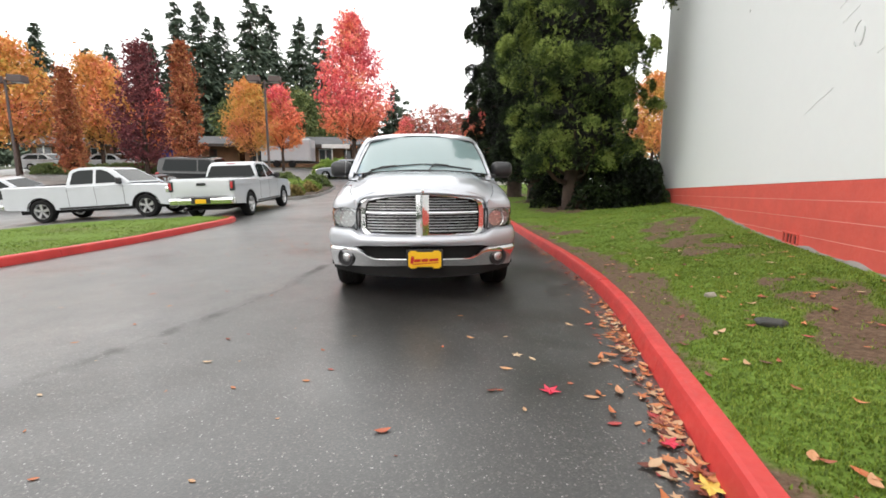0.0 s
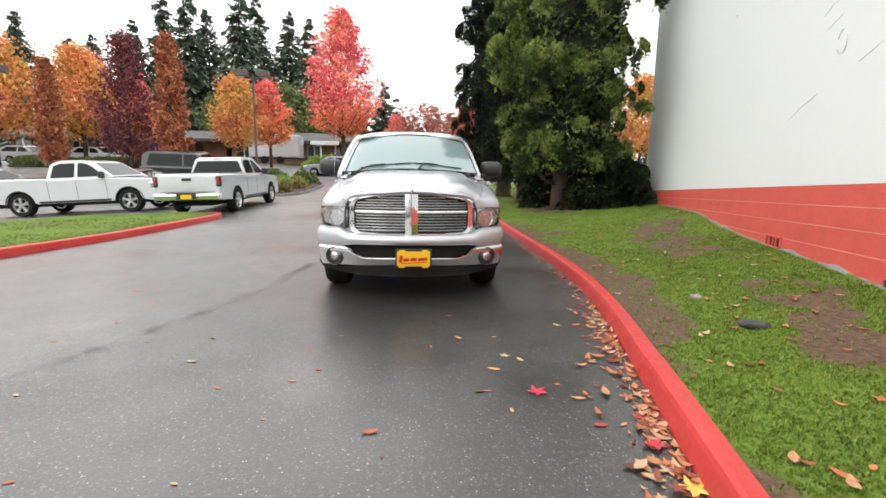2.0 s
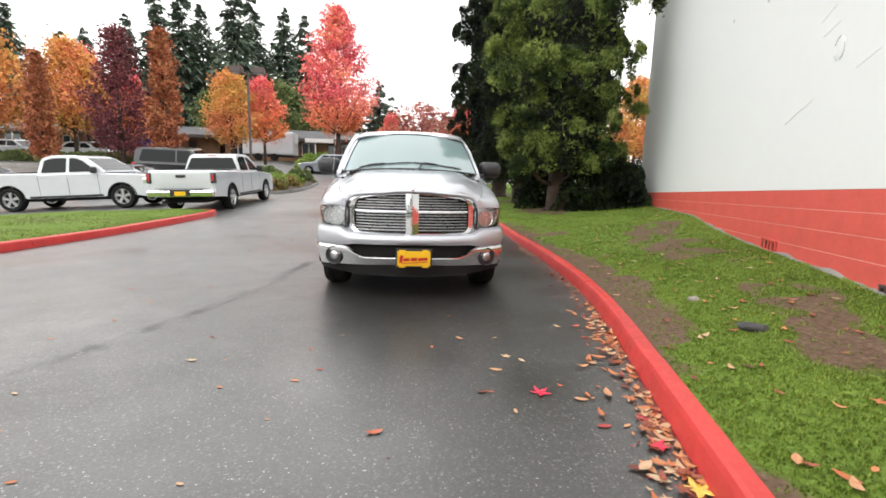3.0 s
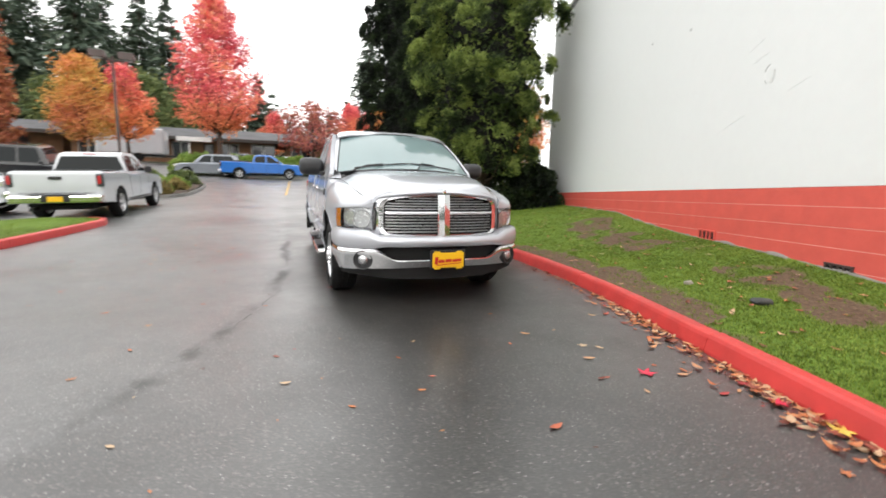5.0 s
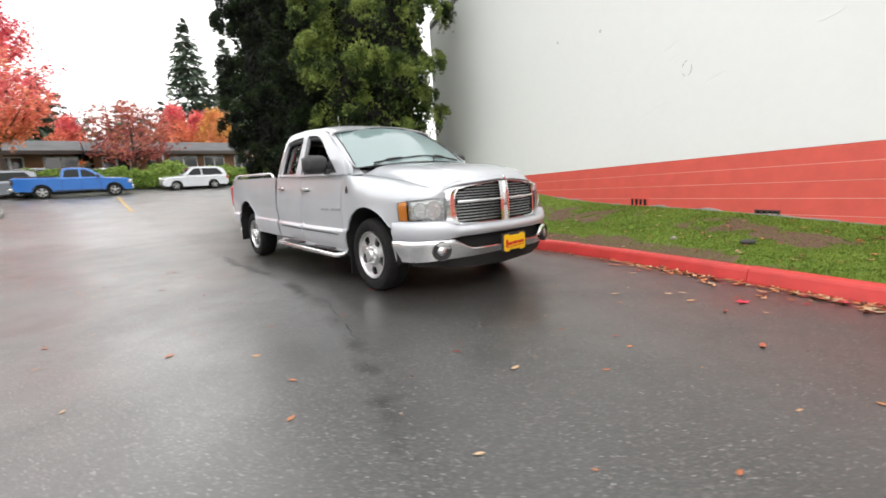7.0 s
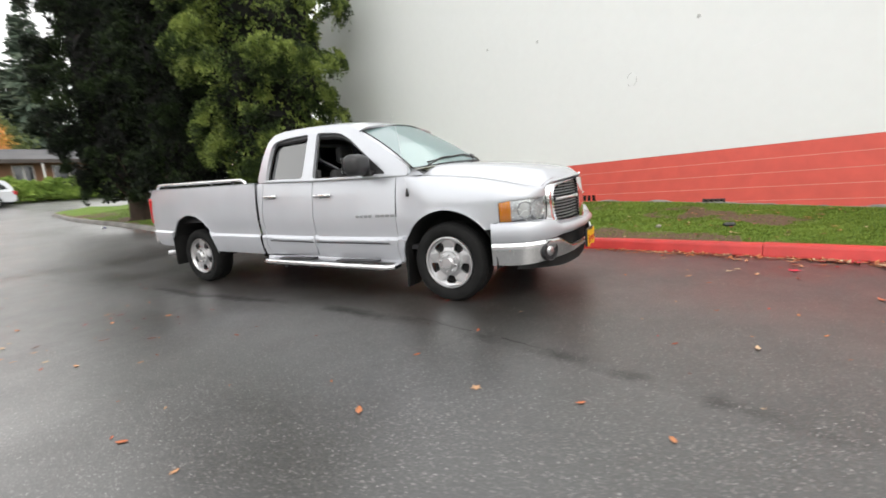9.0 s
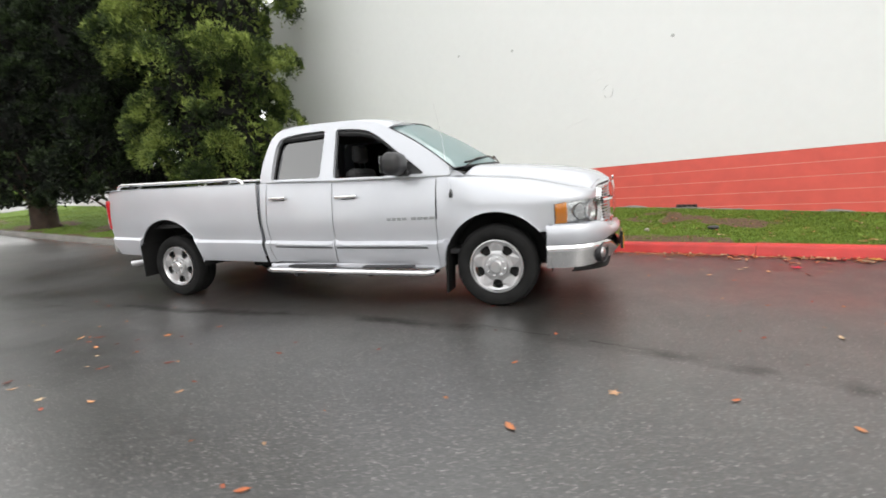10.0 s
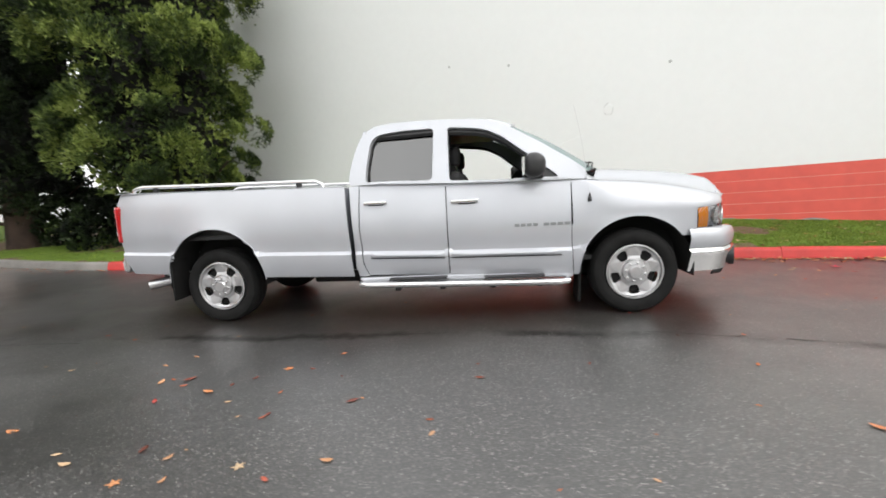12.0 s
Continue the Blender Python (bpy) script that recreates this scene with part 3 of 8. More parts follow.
def bare_at(x, y):
    """How bare and trodden the turf is, 0 to 1."""
    b = 0.30 + 0.48 * noise.fractal(Vector((x * 0.8, y * 0.8, 3)), 1.0, 2.0, 4)
    if y > 7.5:
        b += 0.22 * math.exp(-((x - 4.9) / 1.8) ** 2)
    # the trodden strip behind the kerb
    wide = interp([(-4.6, 0.2), (-3.2, 0.2), (-2.7, 0.36), (-1.9, 0.66), (0, 0.7), (2.1, 0.4), (6, 0.25)], y) + 0.3 * noise.fractal(Vector((x * 2.0, y * 2.0, 6)), 0.8, 2.0, 4)
    b += 0.95 * max(0.0, min(1.0, (wide - (x - kerb_x(min(y, TIP_Y)) - 0.13)) / 0.3))
    for cx, cy, rx, ry in BARE:
        d = ((x - cx) / rx) ** 2 + ((y - cy) / ry) ** 2
        b += 1.0 * math.exp(-d * d) * (0.75 + 0.9 * noise.fractal(Vector((x * 2.3, y * 2.3, 11)), 0.8, 2.0, 4))
    return max(0.0, min(1.0, b - 0.40))


def verge_edge(y):
    """x of the far side of the verge."""
    if y <= 10.1:
        return wall_x(y) - 0.02
    return 9.3


def verge_z(x, y):
    a, b = kerb_x(y) + 0.13, verge_edge(y)
    f = max(0.0, min(1.0, (x - a) / max(0.3, b - a)))
    lo = ground_z(kerb_x(y), y) + 0.13
    hi = foot_z(y) if y < 10 else foot_z(10) + ground_z(0, y) - ground_z(0, 10)
    f2 = f * (0.6 + 0.4 * f)
    z = lo + (hi - lo) * f2
    env = min(1, f * 6) * min(1, (1 - f) * 8)
    return z + env * (0.05 * noise.noise(Vector((x * 0.9, y * 0.9, 0))) + 0.02 * noise.noise(Vector((x * 3.5, y * 3.5, 5))))


def verge():
    verts, faces = [], []
    ys = axis_steps([(-9, -5, 20), (-5, 6, 120), (6, TIP_Y + 2.5, 90)])
    nu = 44
    for y in ys:
        a, b = kerb_x(min(y, TIP_Y)) + 0.128, verge_edge(y)
        if y > TIP_Y:
            c = ex + 2.4
            half = 2.27 * math.sqrt(max(0.0, 1 - ((y - TIP_Y) / 2.51) ** 2))
            a, b = c - half, c + half + 0.01
        for i in range(nu + 1):
            x = a + (b - a) * i / nu
            verts.append((x, y, verge_z(x, y) if y <= TIP_Y else ground_z(x, y) + 0.13 + 0.1 * (1 - abs(2 * i / nu - 1))))
    for j in range(len(ys) - 1):
        for i in range(nu):
            q = j * (nu + 1) + i
            faces.append((q, q + 1, q + nu + 2, q + nu + 1))
    ob = piece("verge", verts, faces, M_LAWN, smooth=True)
    bare = ob.data.attributes.new("bare", "FLOAT", "POINT")
    bare.data.foreach_set("value", [bare_at(x, y) for x, y, z in verts])
    tagged(ob, "patchy green grass verge with bare brown earth and fallen leaves", "grass verge", kind="structure")


verge()


def grass_field(name, label, count, place):
    verts, faces = [], []
    for _ in range(count):
        got = place()
        if got is None:
            continue
        x, y, z, s = got
        n = rng.randint(3, 5)
        for _k in range(n):
            a = rng.uniform(0, 6.283)
            dx, dy = math.cos(a), math.sin(a)
            h = s * rng.uniform(0.006, 0.021)
            w = 0.0028 + 0.002 * rng.random()
            bx, by = x + rng.gauss(0, 0.012), y + rng.gauss(0, 0.012)
            lean = rng.uniform(0.2, 0.9) * h
            i = len(verts)
            verts += [(bx - dy * w, by + dx * w, z - 0.004), (bx + dy * w, by - dx * w, z - 0.004), (bx + dx * lean * 0.4 + dy * w * 0.7, by + dy * lean * 0.4 - dx * w * 0.7, z + h * 0.65), (bx + dx * lean * 0.4 - dy * w * 0.7, by + dy * lean * 0.4 + dx * w * 0.7, z + h * 0.65), (bx + dx * lean, by + dy * lean, z + h)]
            faces += [(i, i + 1, i + 2, i + 3), (i + 3, i + 2, i + 4)]
    ob = piece(name, verts, faces, M_GRASS)
    tagged(ob, label, "grass", kind="stuff")
    return ob


def verge_spot():
    q = rng.random()
    y = rng.uniform(-5.5, 8.5) if q < 0.55 else (rng.uniform(-5.2, 1) if q < 0.75 else rng.uniform(8.5, 22))
    a, b = kerb_x(y) + 0.16, verge_edge(y) - 0.04
    x = rng.uniform(a, b)
    if bare_at(x, y) > 0.30 + 0.36 * rng.random() and rng.random() < 0.93:
        return None
    return x, y, verge_z(x, y), rng.uniform(0.7, 1.2) * (1.6 if y > 8.5 else 1.0)


grass_field("grass", "short wet green grass blades on the verge", 62000, verge_spot)


# ---- trees ----
def leaf_spray(verts, faces, c, out, size, n, spread=0.9, slim=0.3):
    """A tuft of narrow leaf blades that fans out from c."""
    for _ in range(n):
        d = (out + Vector((rng.gauss(0, spread), rng.gauss(0, spread), rng.gauss(0, spread)))).normalized()
        s = d.cross(Vector((rng.gauss(0, 1), rng.gauss(0, 1), rng.gauss(0, 1)))).normalized()
        l = size * rng.uniform(0.6, 1.3)
        w = l * rng.uniform(slim * 0.7, slim * 1.3)
        i = len(verts)
        verts += [tuple(c), tuple(c + d * l * 0.5 + s * w), tuple(c + d * l), tuple(c + d * l * 0.5 - s * w)]
        faces.append((i, i + 1, i + 2, i + 3))


def cypress(h, r, seed, tufts, size, bare, foot):
    """Tall columnar conifer: lumpy boughs of dense upturned sprays."""
    rng.seed(seed)
    verts, faces = [], []
    lumps = []
    nl = int(h * 15)
    def reach(f):
        return r * (foot + (1 - foot) * math.sin(min(1, f * 5) * math.pi / 2)) * (1 - max(0, f - 0.45) / 0.55) ** 0.7
    for k in range(nl):
        f = (k + rng.random()) / nl
        z = bare + 0.3 + (h - bare) * f
        rr = reach(f)
        a = rng.uniform(0, 6.283)
        s = rng.uniform(0.24, 0.55) * (0.45 + 0.55 * min(1, rr / r))
        rr = max(0.05, rr * rng.uniform(0.62, 1.0) - s * 0.5)
        lumps.append((Vector((rr * math.cos(a), rr * math.sin(a), z)), s, a))
    area = sum(q[1] ** 2 for q in lumps)
    for c, s, a in lumps:
        o = Vector((math.cos(a), math.sin(a), 0.1))
        # a bough: sprays stand out from its upper and outer side, in fingers
        fingers = []
        for _ in range(9):
            fingers.append((Vector((rng.gauss(0, 0.7), rng.gauss(0, 0.7), rng.gauss(0, 0.6))) + o * 0.8 + Vector((0, 0, 0.45))).normalized())
        for _ in range(int(tufts * s * s / area)):
            g = rng.choice(fingers)
            d = (g + Vector((rng.gauss(0, 0.3), rng.gauss(0, 0.3), rng.gauss(0, 0.3)))).normalized()
            p = c + Vector((d.x * s, d.y * s, d.z * s * 1.15)) * (0.35 + 0.68 * rng.random() ** 0.6)
            leaf_spray(verts, faces, p, (d * 0.7 + o * 0.2 + Vector((0, 0, 0.35))).normalized(), size, 6, 0.5, 0.1)
    # thinner, older foliage deeper in
    for _ in range(tufts // 6):
        f = rng.random()
        z = bare + 0.25 + (h - bare) * f
        rr = reach(f) * rng.uniform(0.5, 0.66)
        a = rng.uniform(0, 6.283)
        o = Vector((math.cos(a), math.sin(a), 0))
        leaf_spray(verts, faces, Vector((rr * o.x, rr * o.y, z)), (o + Vector((0, 0, 0.3))).normalized(), size * 1.3, 6, 0.7, 0.18)
    return verts, faces


def cypress_tree(x, y, h, r, seed, tufts, size, foliage, bare, foot, label):
    t = thing("cypress_tree", label, "tree", group="row of tall evergreens beside the building", m=pose(x, y, verge_z(x, y) - 0.02))
    v, f = cypress(h, r, seed, tufts, size, bare, foot)
    piece("crown", v, f, foliage, t)
    # near-black core added inside the crown: blocks see-through, painted as inner shade
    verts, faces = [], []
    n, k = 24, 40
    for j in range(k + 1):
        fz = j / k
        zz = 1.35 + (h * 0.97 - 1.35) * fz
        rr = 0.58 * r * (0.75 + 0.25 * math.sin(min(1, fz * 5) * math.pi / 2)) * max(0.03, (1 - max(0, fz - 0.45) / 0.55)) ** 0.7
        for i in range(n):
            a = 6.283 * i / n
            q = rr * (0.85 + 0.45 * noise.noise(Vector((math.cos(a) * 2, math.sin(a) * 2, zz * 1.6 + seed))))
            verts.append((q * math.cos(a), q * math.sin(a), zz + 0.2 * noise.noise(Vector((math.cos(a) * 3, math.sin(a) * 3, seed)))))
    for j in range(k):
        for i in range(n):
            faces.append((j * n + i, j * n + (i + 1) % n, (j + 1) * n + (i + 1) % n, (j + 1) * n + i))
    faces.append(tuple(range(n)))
    piece("inner_crown", verts, faces, M_CROWN_CORE, t, "near-black solid core standing in for the crown's inner shade")
    bm = bmesh.new()
    tube(bm, [(0.03 * math.sin(i * 1.3), 0.03 * math.cos(i * 2), -0.2 + (h * 0.8) * i / 8) for i in range(9)], 0.38, 12, 0.05)
    for k in range(5):
        a = 1.3 * k + 0.4
        bmesh_root = [(math.cos(a) * 0.12, math.sin(a) * 0.12, 0.35), (math.cos(a) * 0.3, math.sin(a) * 0.3, 0.08), (math.cos(a) * 0.5, math.sin(a) * 0.5, -0.06)]
        tube(bm, bmesh_root, 0.11, 7, 0.04)
    for k in range(7):
        a = rng.uniform(0, 6.283)
        L = rng.uniform(0.8, 1.5)
        b = rng.uniform(0.5, 1.6)
        tube(bm, [(0, 0, b), (math.cos(a) * L * 0.5, math.sin(a) * L * 0.5, b + 0.15), (math.cos(a) * L, math.sin(a) * L, b + 0.6 * L)], 0.06, 6, 0.02)
    part("trunk", bm, M_BARK, t, smooth=True)
    return t


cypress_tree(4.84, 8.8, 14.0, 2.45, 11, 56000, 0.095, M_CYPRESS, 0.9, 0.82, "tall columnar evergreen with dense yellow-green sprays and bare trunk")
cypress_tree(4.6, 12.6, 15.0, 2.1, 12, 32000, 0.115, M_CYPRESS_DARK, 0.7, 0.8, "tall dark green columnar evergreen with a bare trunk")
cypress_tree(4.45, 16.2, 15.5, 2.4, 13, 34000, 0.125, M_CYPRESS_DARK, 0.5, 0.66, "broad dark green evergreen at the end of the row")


def fir_geo(verts, faces, at, h, r, tiers, nb=9, bite=0.12):
    """The boughs of a fir: drooping sprays, tier over tier, with some missing."""
    for k in range(tiers):
        f = (k + rng.random() * 0.8) / tiers
        z = h * (0.1 + 0.9 * f)
        L0 = r * (1 - f) ** 0.75 + 0.15
        for b in range(nb if f < 0.75 else nb - 3):
            if rng.random() < bite:
                continue
            a = rng.uniform(0, 6.283)
            L = L0 * rng.uniform(0.5, 1.1)
            d = Vector((math.cos(a), math.sin(a), 0))
            s = Vector((-d.y, d.x, 0))
            for i in range(4):
                q = (i + 0.6) / 4
                c = at + Vector((0, 0, z + rng.uniform(-0.2, 0.2))) + d * L * q + Vector((0, 0, 0.1 * L * q - 0.34 * L * q * q))
                for _ in range(4):
                    e = s * rng.uniform(-1, 1)
                    dirv = (d * 0.55 + e * 0.7 + Vector((0, 0, rng.uniform(-0.75, 0.2)))).normalized()
                    l = 0.16 * L + 0.42
                    sid = dirv.cross(Vector((rng.gauss(0, 0.7), rng.gauss(0, 0.7), 1))).normalized() * l * 0.3
                    p = c + e * L * 0.12
                    n0 = len(verts)
                    verts += [tuple(p - sid * 0.4), tuple(p + sid * 0.4), tuple(p + dirv * l * 0.8 + sid * 0.5), tuple(p + dirv * l * 1.25), tuple(p + dirv * l * 0.8 - sid * 0.5)]
                    faces.append((n0, n0 + 1, n0 + 2, n0 + 3, n0 + 4))


def fir(h, r, seed, tiers, material, name="fir_tree", label="tall dark green fir with drooping branches"):
    rng.seed(seed)
    t = thing(name, label, "tree", group="distant firs above the roofs")
    verts, faces = [], []
    fir_geo(verts, faces, Vector((0, 0, 0)), h, r, tiers)
    piece("crown", verts, faces, material, t)
    bm = bmesh.new()
    tube(bm, [(0, 0, -0.5), (0.05, 0.03, h * 0.5), (0, 0, h * 0.99)], h * 0.014, 8, 0.03)
    part("trunk", bm, M_BARK, t, smooth=True)
    return t


def crown_width(shape, f):
    """Half width of the crown, 0 to 1, at the height f of it."""
    if shape == "flame":
        return max(0.05, min(1.0, 0.45 + 2.2 * f) * (1 - max(0.0, f - 0.3) / 0.7) ** 0.75)
    if shape == "pyramid":
        return max(0.05, min(1.0, 0.5 + 2.4 * f) * (1 - max(0.0, f - 0.22) / 0.78) ** 0.72)
    if shape == "spread":
        return max(0.1, math.sin(math.pi * (0.22 + 0.72 * f)) ** 0.6)
    return max(0.06, math.sin(math.pi * (0.16 + 0.8 * f ** 0.85)) ** 0.75 * (1 - 0.35 * f))


def broadleaf(h, r, seed, material, count, size, name, label, group, shape="oval", low=0.22, limbs=46, puff=0.13):
    """A broadleaf tree: tapered trunk, limbs that reach the crown's edge, and leaf clumps along them with gaps between."""
    rng.seed(seed)
    t = thing(name, label, "tree", group=group)
    verts, faces = [], []
    bm = bmesh.new()
    pts = [(0.04 * rng.gauss(0, 1) * i / 8, 0.04 * rng.gauss(0, 1) * i / 8, h * 0.96 * i / 8) for i in range(9)]
    r0 = h * 0.014 + 0.05
    tube(bm, [(0, 0, -0.2)] + pts[1:], r0, 10, 0.015)
    per = count // limbs
    for k in range(limbs):
        f = (k + rng.random()) / limbs
        a = 2.4 * k + rng.uniform(-0.5, 0.5)
        zt = h * (low + (1 - low) * f)
        rt = r * crown_width(shape, f) * rng.uniform(0.6, 1.12)
        rise = (0.75 if shape != "spread" else 0.45) * rt
        zb = max(h * low * 0.75, zt - rise)
        tip = Vector((rt * math.cos(a), rt * math.sin(a), zt))
        base = Vector((0, 0, zb))
        mid = base.lerp(tip, 0.5) + Vector((0, 0, -0.06 * rt))
        tube(bm, [base, mid, tip], r0 * 0.3 * (1.15 - f), 5, 0.012)
        s = r * puff * rng.uniform(0.7, 1.3)
        for _ in range(per):
            q = 1 - abs(rng.gauss(0, 0.36))
            if q < 0.05:
                q = rng.random()
            c = base.lerp(mid, q * 2) if q < 0.5 else mid.lerp(tip, q * 2 - 1)
            o = Vector((rng.gauss(0, 1), rng.gauss(0, 1), rng.gauss(0, 0.75))) * s
            leaf_spray(verts, faces, c + o, (o + (tip - base) * 0.2).normalized(), size, 3, 0.9, 0.34)
    piece("crown", verts, faces, material, t)
    part("trunk", bm, M_BARK, t, smooth=True)
    return t


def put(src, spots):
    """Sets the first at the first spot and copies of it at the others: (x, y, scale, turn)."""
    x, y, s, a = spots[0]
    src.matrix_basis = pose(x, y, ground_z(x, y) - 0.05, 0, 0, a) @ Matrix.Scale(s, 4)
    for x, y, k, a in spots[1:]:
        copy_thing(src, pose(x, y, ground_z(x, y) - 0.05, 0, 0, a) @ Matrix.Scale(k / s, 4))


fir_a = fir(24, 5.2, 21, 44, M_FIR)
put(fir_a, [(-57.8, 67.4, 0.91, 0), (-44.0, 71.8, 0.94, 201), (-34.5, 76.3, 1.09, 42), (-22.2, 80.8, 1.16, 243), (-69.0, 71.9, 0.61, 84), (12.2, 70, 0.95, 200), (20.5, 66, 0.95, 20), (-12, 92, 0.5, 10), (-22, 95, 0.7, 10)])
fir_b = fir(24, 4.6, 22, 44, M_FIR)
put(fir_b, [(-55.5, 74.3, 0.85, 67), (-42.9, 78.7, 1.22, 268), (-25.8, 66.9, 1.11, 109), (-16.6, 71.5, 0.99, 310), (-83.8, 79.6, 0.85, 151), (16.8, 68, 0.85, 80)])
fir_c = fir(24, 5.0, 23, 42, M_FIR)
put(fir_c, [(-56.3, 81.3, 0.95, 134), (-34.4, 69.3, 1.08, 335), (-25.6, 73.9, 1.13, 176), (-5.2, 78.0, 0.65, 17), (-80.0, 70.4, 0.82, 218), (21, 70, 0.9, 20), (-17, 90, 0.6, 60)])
# the low wood behind the shops, past counting
rng.seed(64)
verts, faces = [], []
for k in range(74):
    x = -46 + 92 * (k + rng.random()) / 74
    y = rng.uniform(74, 98)
    fir_geo(verts, faces, Vector((x, y, ground_z(x, y) - 0.3)), rng.uniform(9, 15.0) * (1.15 if x < -4 else 1.0), rng.uniform(2.6, 4.0), 16, 7, 0.05)
# and an unseen ring of firs behind the camera, added to darken reflections
for k in range(60):
    a = radians(150 + 175 * (k + rng.random()) / 60)
    d = rng.uniform(48, 66)
    x, y = d * math.cos(a), d * math.sin(a)
    fir_geo(verts, faces, Vector((x, y, -0.3)), rng.uniform(9, 17), rng.uniform(3.4, 4.8), 12, 7, 0.05)
tagged(piece("far_woods", verts, faces, M_FIR), "far low wood of mixed firs behind the shops, with an unseen ring behind the camera", "woods", kind="stuff")

maple = broadleaf(16.4, 4.9, 31, M_RED_LEAF, 12000, 0.21, "maple_tree", "tall scarlet autumn maple tinged orange below", "autumn trees", low=0.3, limbs=80, puff=0.085, shape="pyramid")
put(maple, [(-6.7, 39.6, 0.9, 0)])
maple_b = broadleaf(8.5, 2.3, 32, M_RED_LEAF, 3600, 0.22, "maple_tree", "small pink-red autumn maple with sparse foliage", "autumn trees", low=0.36)
put(maple_b, [(-13.2, 38, 0.9, 0), (7.5, 58, 1.0, 60), (10.5, 60, 0.95, 120), (-2.5, 64, 0.9, 200), (-30.5, 41, 1.15, 20), (-25.5, 39, 0.9, 80)])
cherry = broadleaf(7.8, 4.3, 37, M_CHERRY_LEAF, 3200, 0.2, "cherry_tree", "spreading dull red autumn tree with thin foliage", "autumn trees", shape="spread", low=0.38, limbs=50, puff=0.1)
put(cherry, [(1.6, 44.5, 0.88, 0)])
gold = broadleaf(9.5, 3.2, 33, M_ORANGE_LEAF, 7000, 0.19, "maple_tree", "golden orange autumn tree with a green tinge", "autumn trees", low=0.34, limbs=56)
put(gold, [(-15.4, 36, 0.82, 0), (-33, 33, 1.1, 80), (-39, 36, 1.2, 10), (11.8, 57, 0.85, 150), (-29, 37, 1.05, 220), (22.0, 37, 1.0, 33)])
rust = broadleaf(10.5, 1.4, 34, M_RUST_LEAF, 5200, 0.19, "hornbeam_tree", "narrow upright rust-coloured autumn tree", "autumn trees", shape="flame", low=0.1, limbs=60, puff=0.16)
put(rust, [(-24.6, 27.5, 0.72, 0), (-17.6, 29.5, 0.92, 70)])
purple = broadleaf(10.5, 2.5, 35, M_PURPLE_LEAF, 5200, 0.18, "plum_tree", "dark purple-leaved tree beside the car park", "autumn trees", low=0.15, limbs=44, puff=0.15)
put(purple, [(-21.6, 31, 0.95, 0)])
greenb = broadleaf(10, 4.0, 36, M_GREEN_LEAF, 6000, 0.3, "alder_tree", "dull green broadleaf tree behind the shops", "autumn trees", shape="spread", low=0.1, limbs=60, puff=0.15)
put(greenb, [(-11.5, 60, 1.0, 0), (-18, 62, 1.1, 30), (14, 62, 0.8, 90), (-38, 60, 0.9, 120), (-26, 60, 0.9, 200)])


# ---- shrubs ----
def shrub_mass(name, label, blobs, material, size, density, kind="", category="hedge"):
    """Clipped or loose shrubs: many leaf tufts over a set of low mounds (x, y, rx, ry, h)."""
    verts, faces = [], []
    for x, y, rx, ry, h in blobs:
        z0 = verge_z(x, y) - 0.05 if x > 3 and y < 22 else ground_z(x, y)
        n = int(density * rx * ry * 4)
        for _ in range(n):
            d = Vector((rng.gauss(0, 1), rng.gauss(0, 1), abs(rng.gauss(0, 1)))).normalized()
            k = 0.9 + 0.25 * noise.noise(Vector((x + d.x * 3, y + d.y * 3, d.z * 3)))
            c = Vector((x + d.x * rx * k, y + d.y * ry * k, z0 + d.z * h * k))
            leaf_spray(verts, faces, c, (d + Vector((0, 0, 0.5))).normalized(), size, 4, 0.6)
    ob = piece(name, verts, faces, material)
    return tagged(ob, label, category, kind=kind)


rng.seed(55)


# ---- the far side of the road ----
shrub_mass("hedge", "clipped low green hedge on the bank across the road", [(-9 + 1.25 * i, 37.6 + 0.3 * math.sin(i), 1.3, 1.9, 1.5 + 0.12 * math.sin(i * 2.1)) for i in range(19)], M_HEDGE, 0.17, 170)
shrub_mass("hedge", "low dull green hedge along the car park terrace", [(-31 + 1.5 * i, 33.4 + 0.3 * math.sin(2.3 * i), 1.4, 0.9, 0.85 + 0.1 * math.sin(i * 1.7)) for i in range(12)], M_GREEN_LEAF, 0.17, 150)
shrub_mass("bush", "round clipped green bush on the bank", [(3.2, 39.5, 1.9, 1.3, 2.0)], M_HEDGE, 0.2, 110, category="bush")
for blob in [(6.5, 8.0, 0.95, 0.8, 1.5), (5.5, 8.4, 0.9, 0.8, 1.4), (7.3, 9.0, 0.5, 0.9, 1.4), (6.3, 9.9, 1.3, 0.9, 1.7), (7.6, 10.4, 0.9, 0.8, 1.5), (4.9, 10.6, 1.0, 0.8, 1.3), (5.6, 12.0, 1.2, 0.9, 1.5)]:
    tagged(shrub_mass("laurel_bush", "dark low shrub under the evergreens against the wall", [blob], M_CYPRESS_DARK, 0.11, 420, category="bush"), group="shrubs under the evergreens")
shrub_mass("shrub", "mixed low green and ochre shrubs in the planted island", [(-7.2, 18.6, 1.0, 1.0, 0.75), (-7.6, 19.6, 1.1, 1.3, 0.9), (-7.0, 22.0, 0.9, 1.3, 0.7), (-8.3, 23.8, 0.9, 1.1, 0.7), (-8.6, 18.6, 0.9, 0.9, 0.8)], M_HEDGE, 0.13, 150, category="bush")
shrub_mass("grass_clump", "ochre ornamental grasses in the planted island", [(-6.7, 18.0, 0.5, 0.5, 0.6), (-6.5, 20.4, 0.5, 0.6, 0.55)], M_OCHRE, 0.2, 160, category="bush")
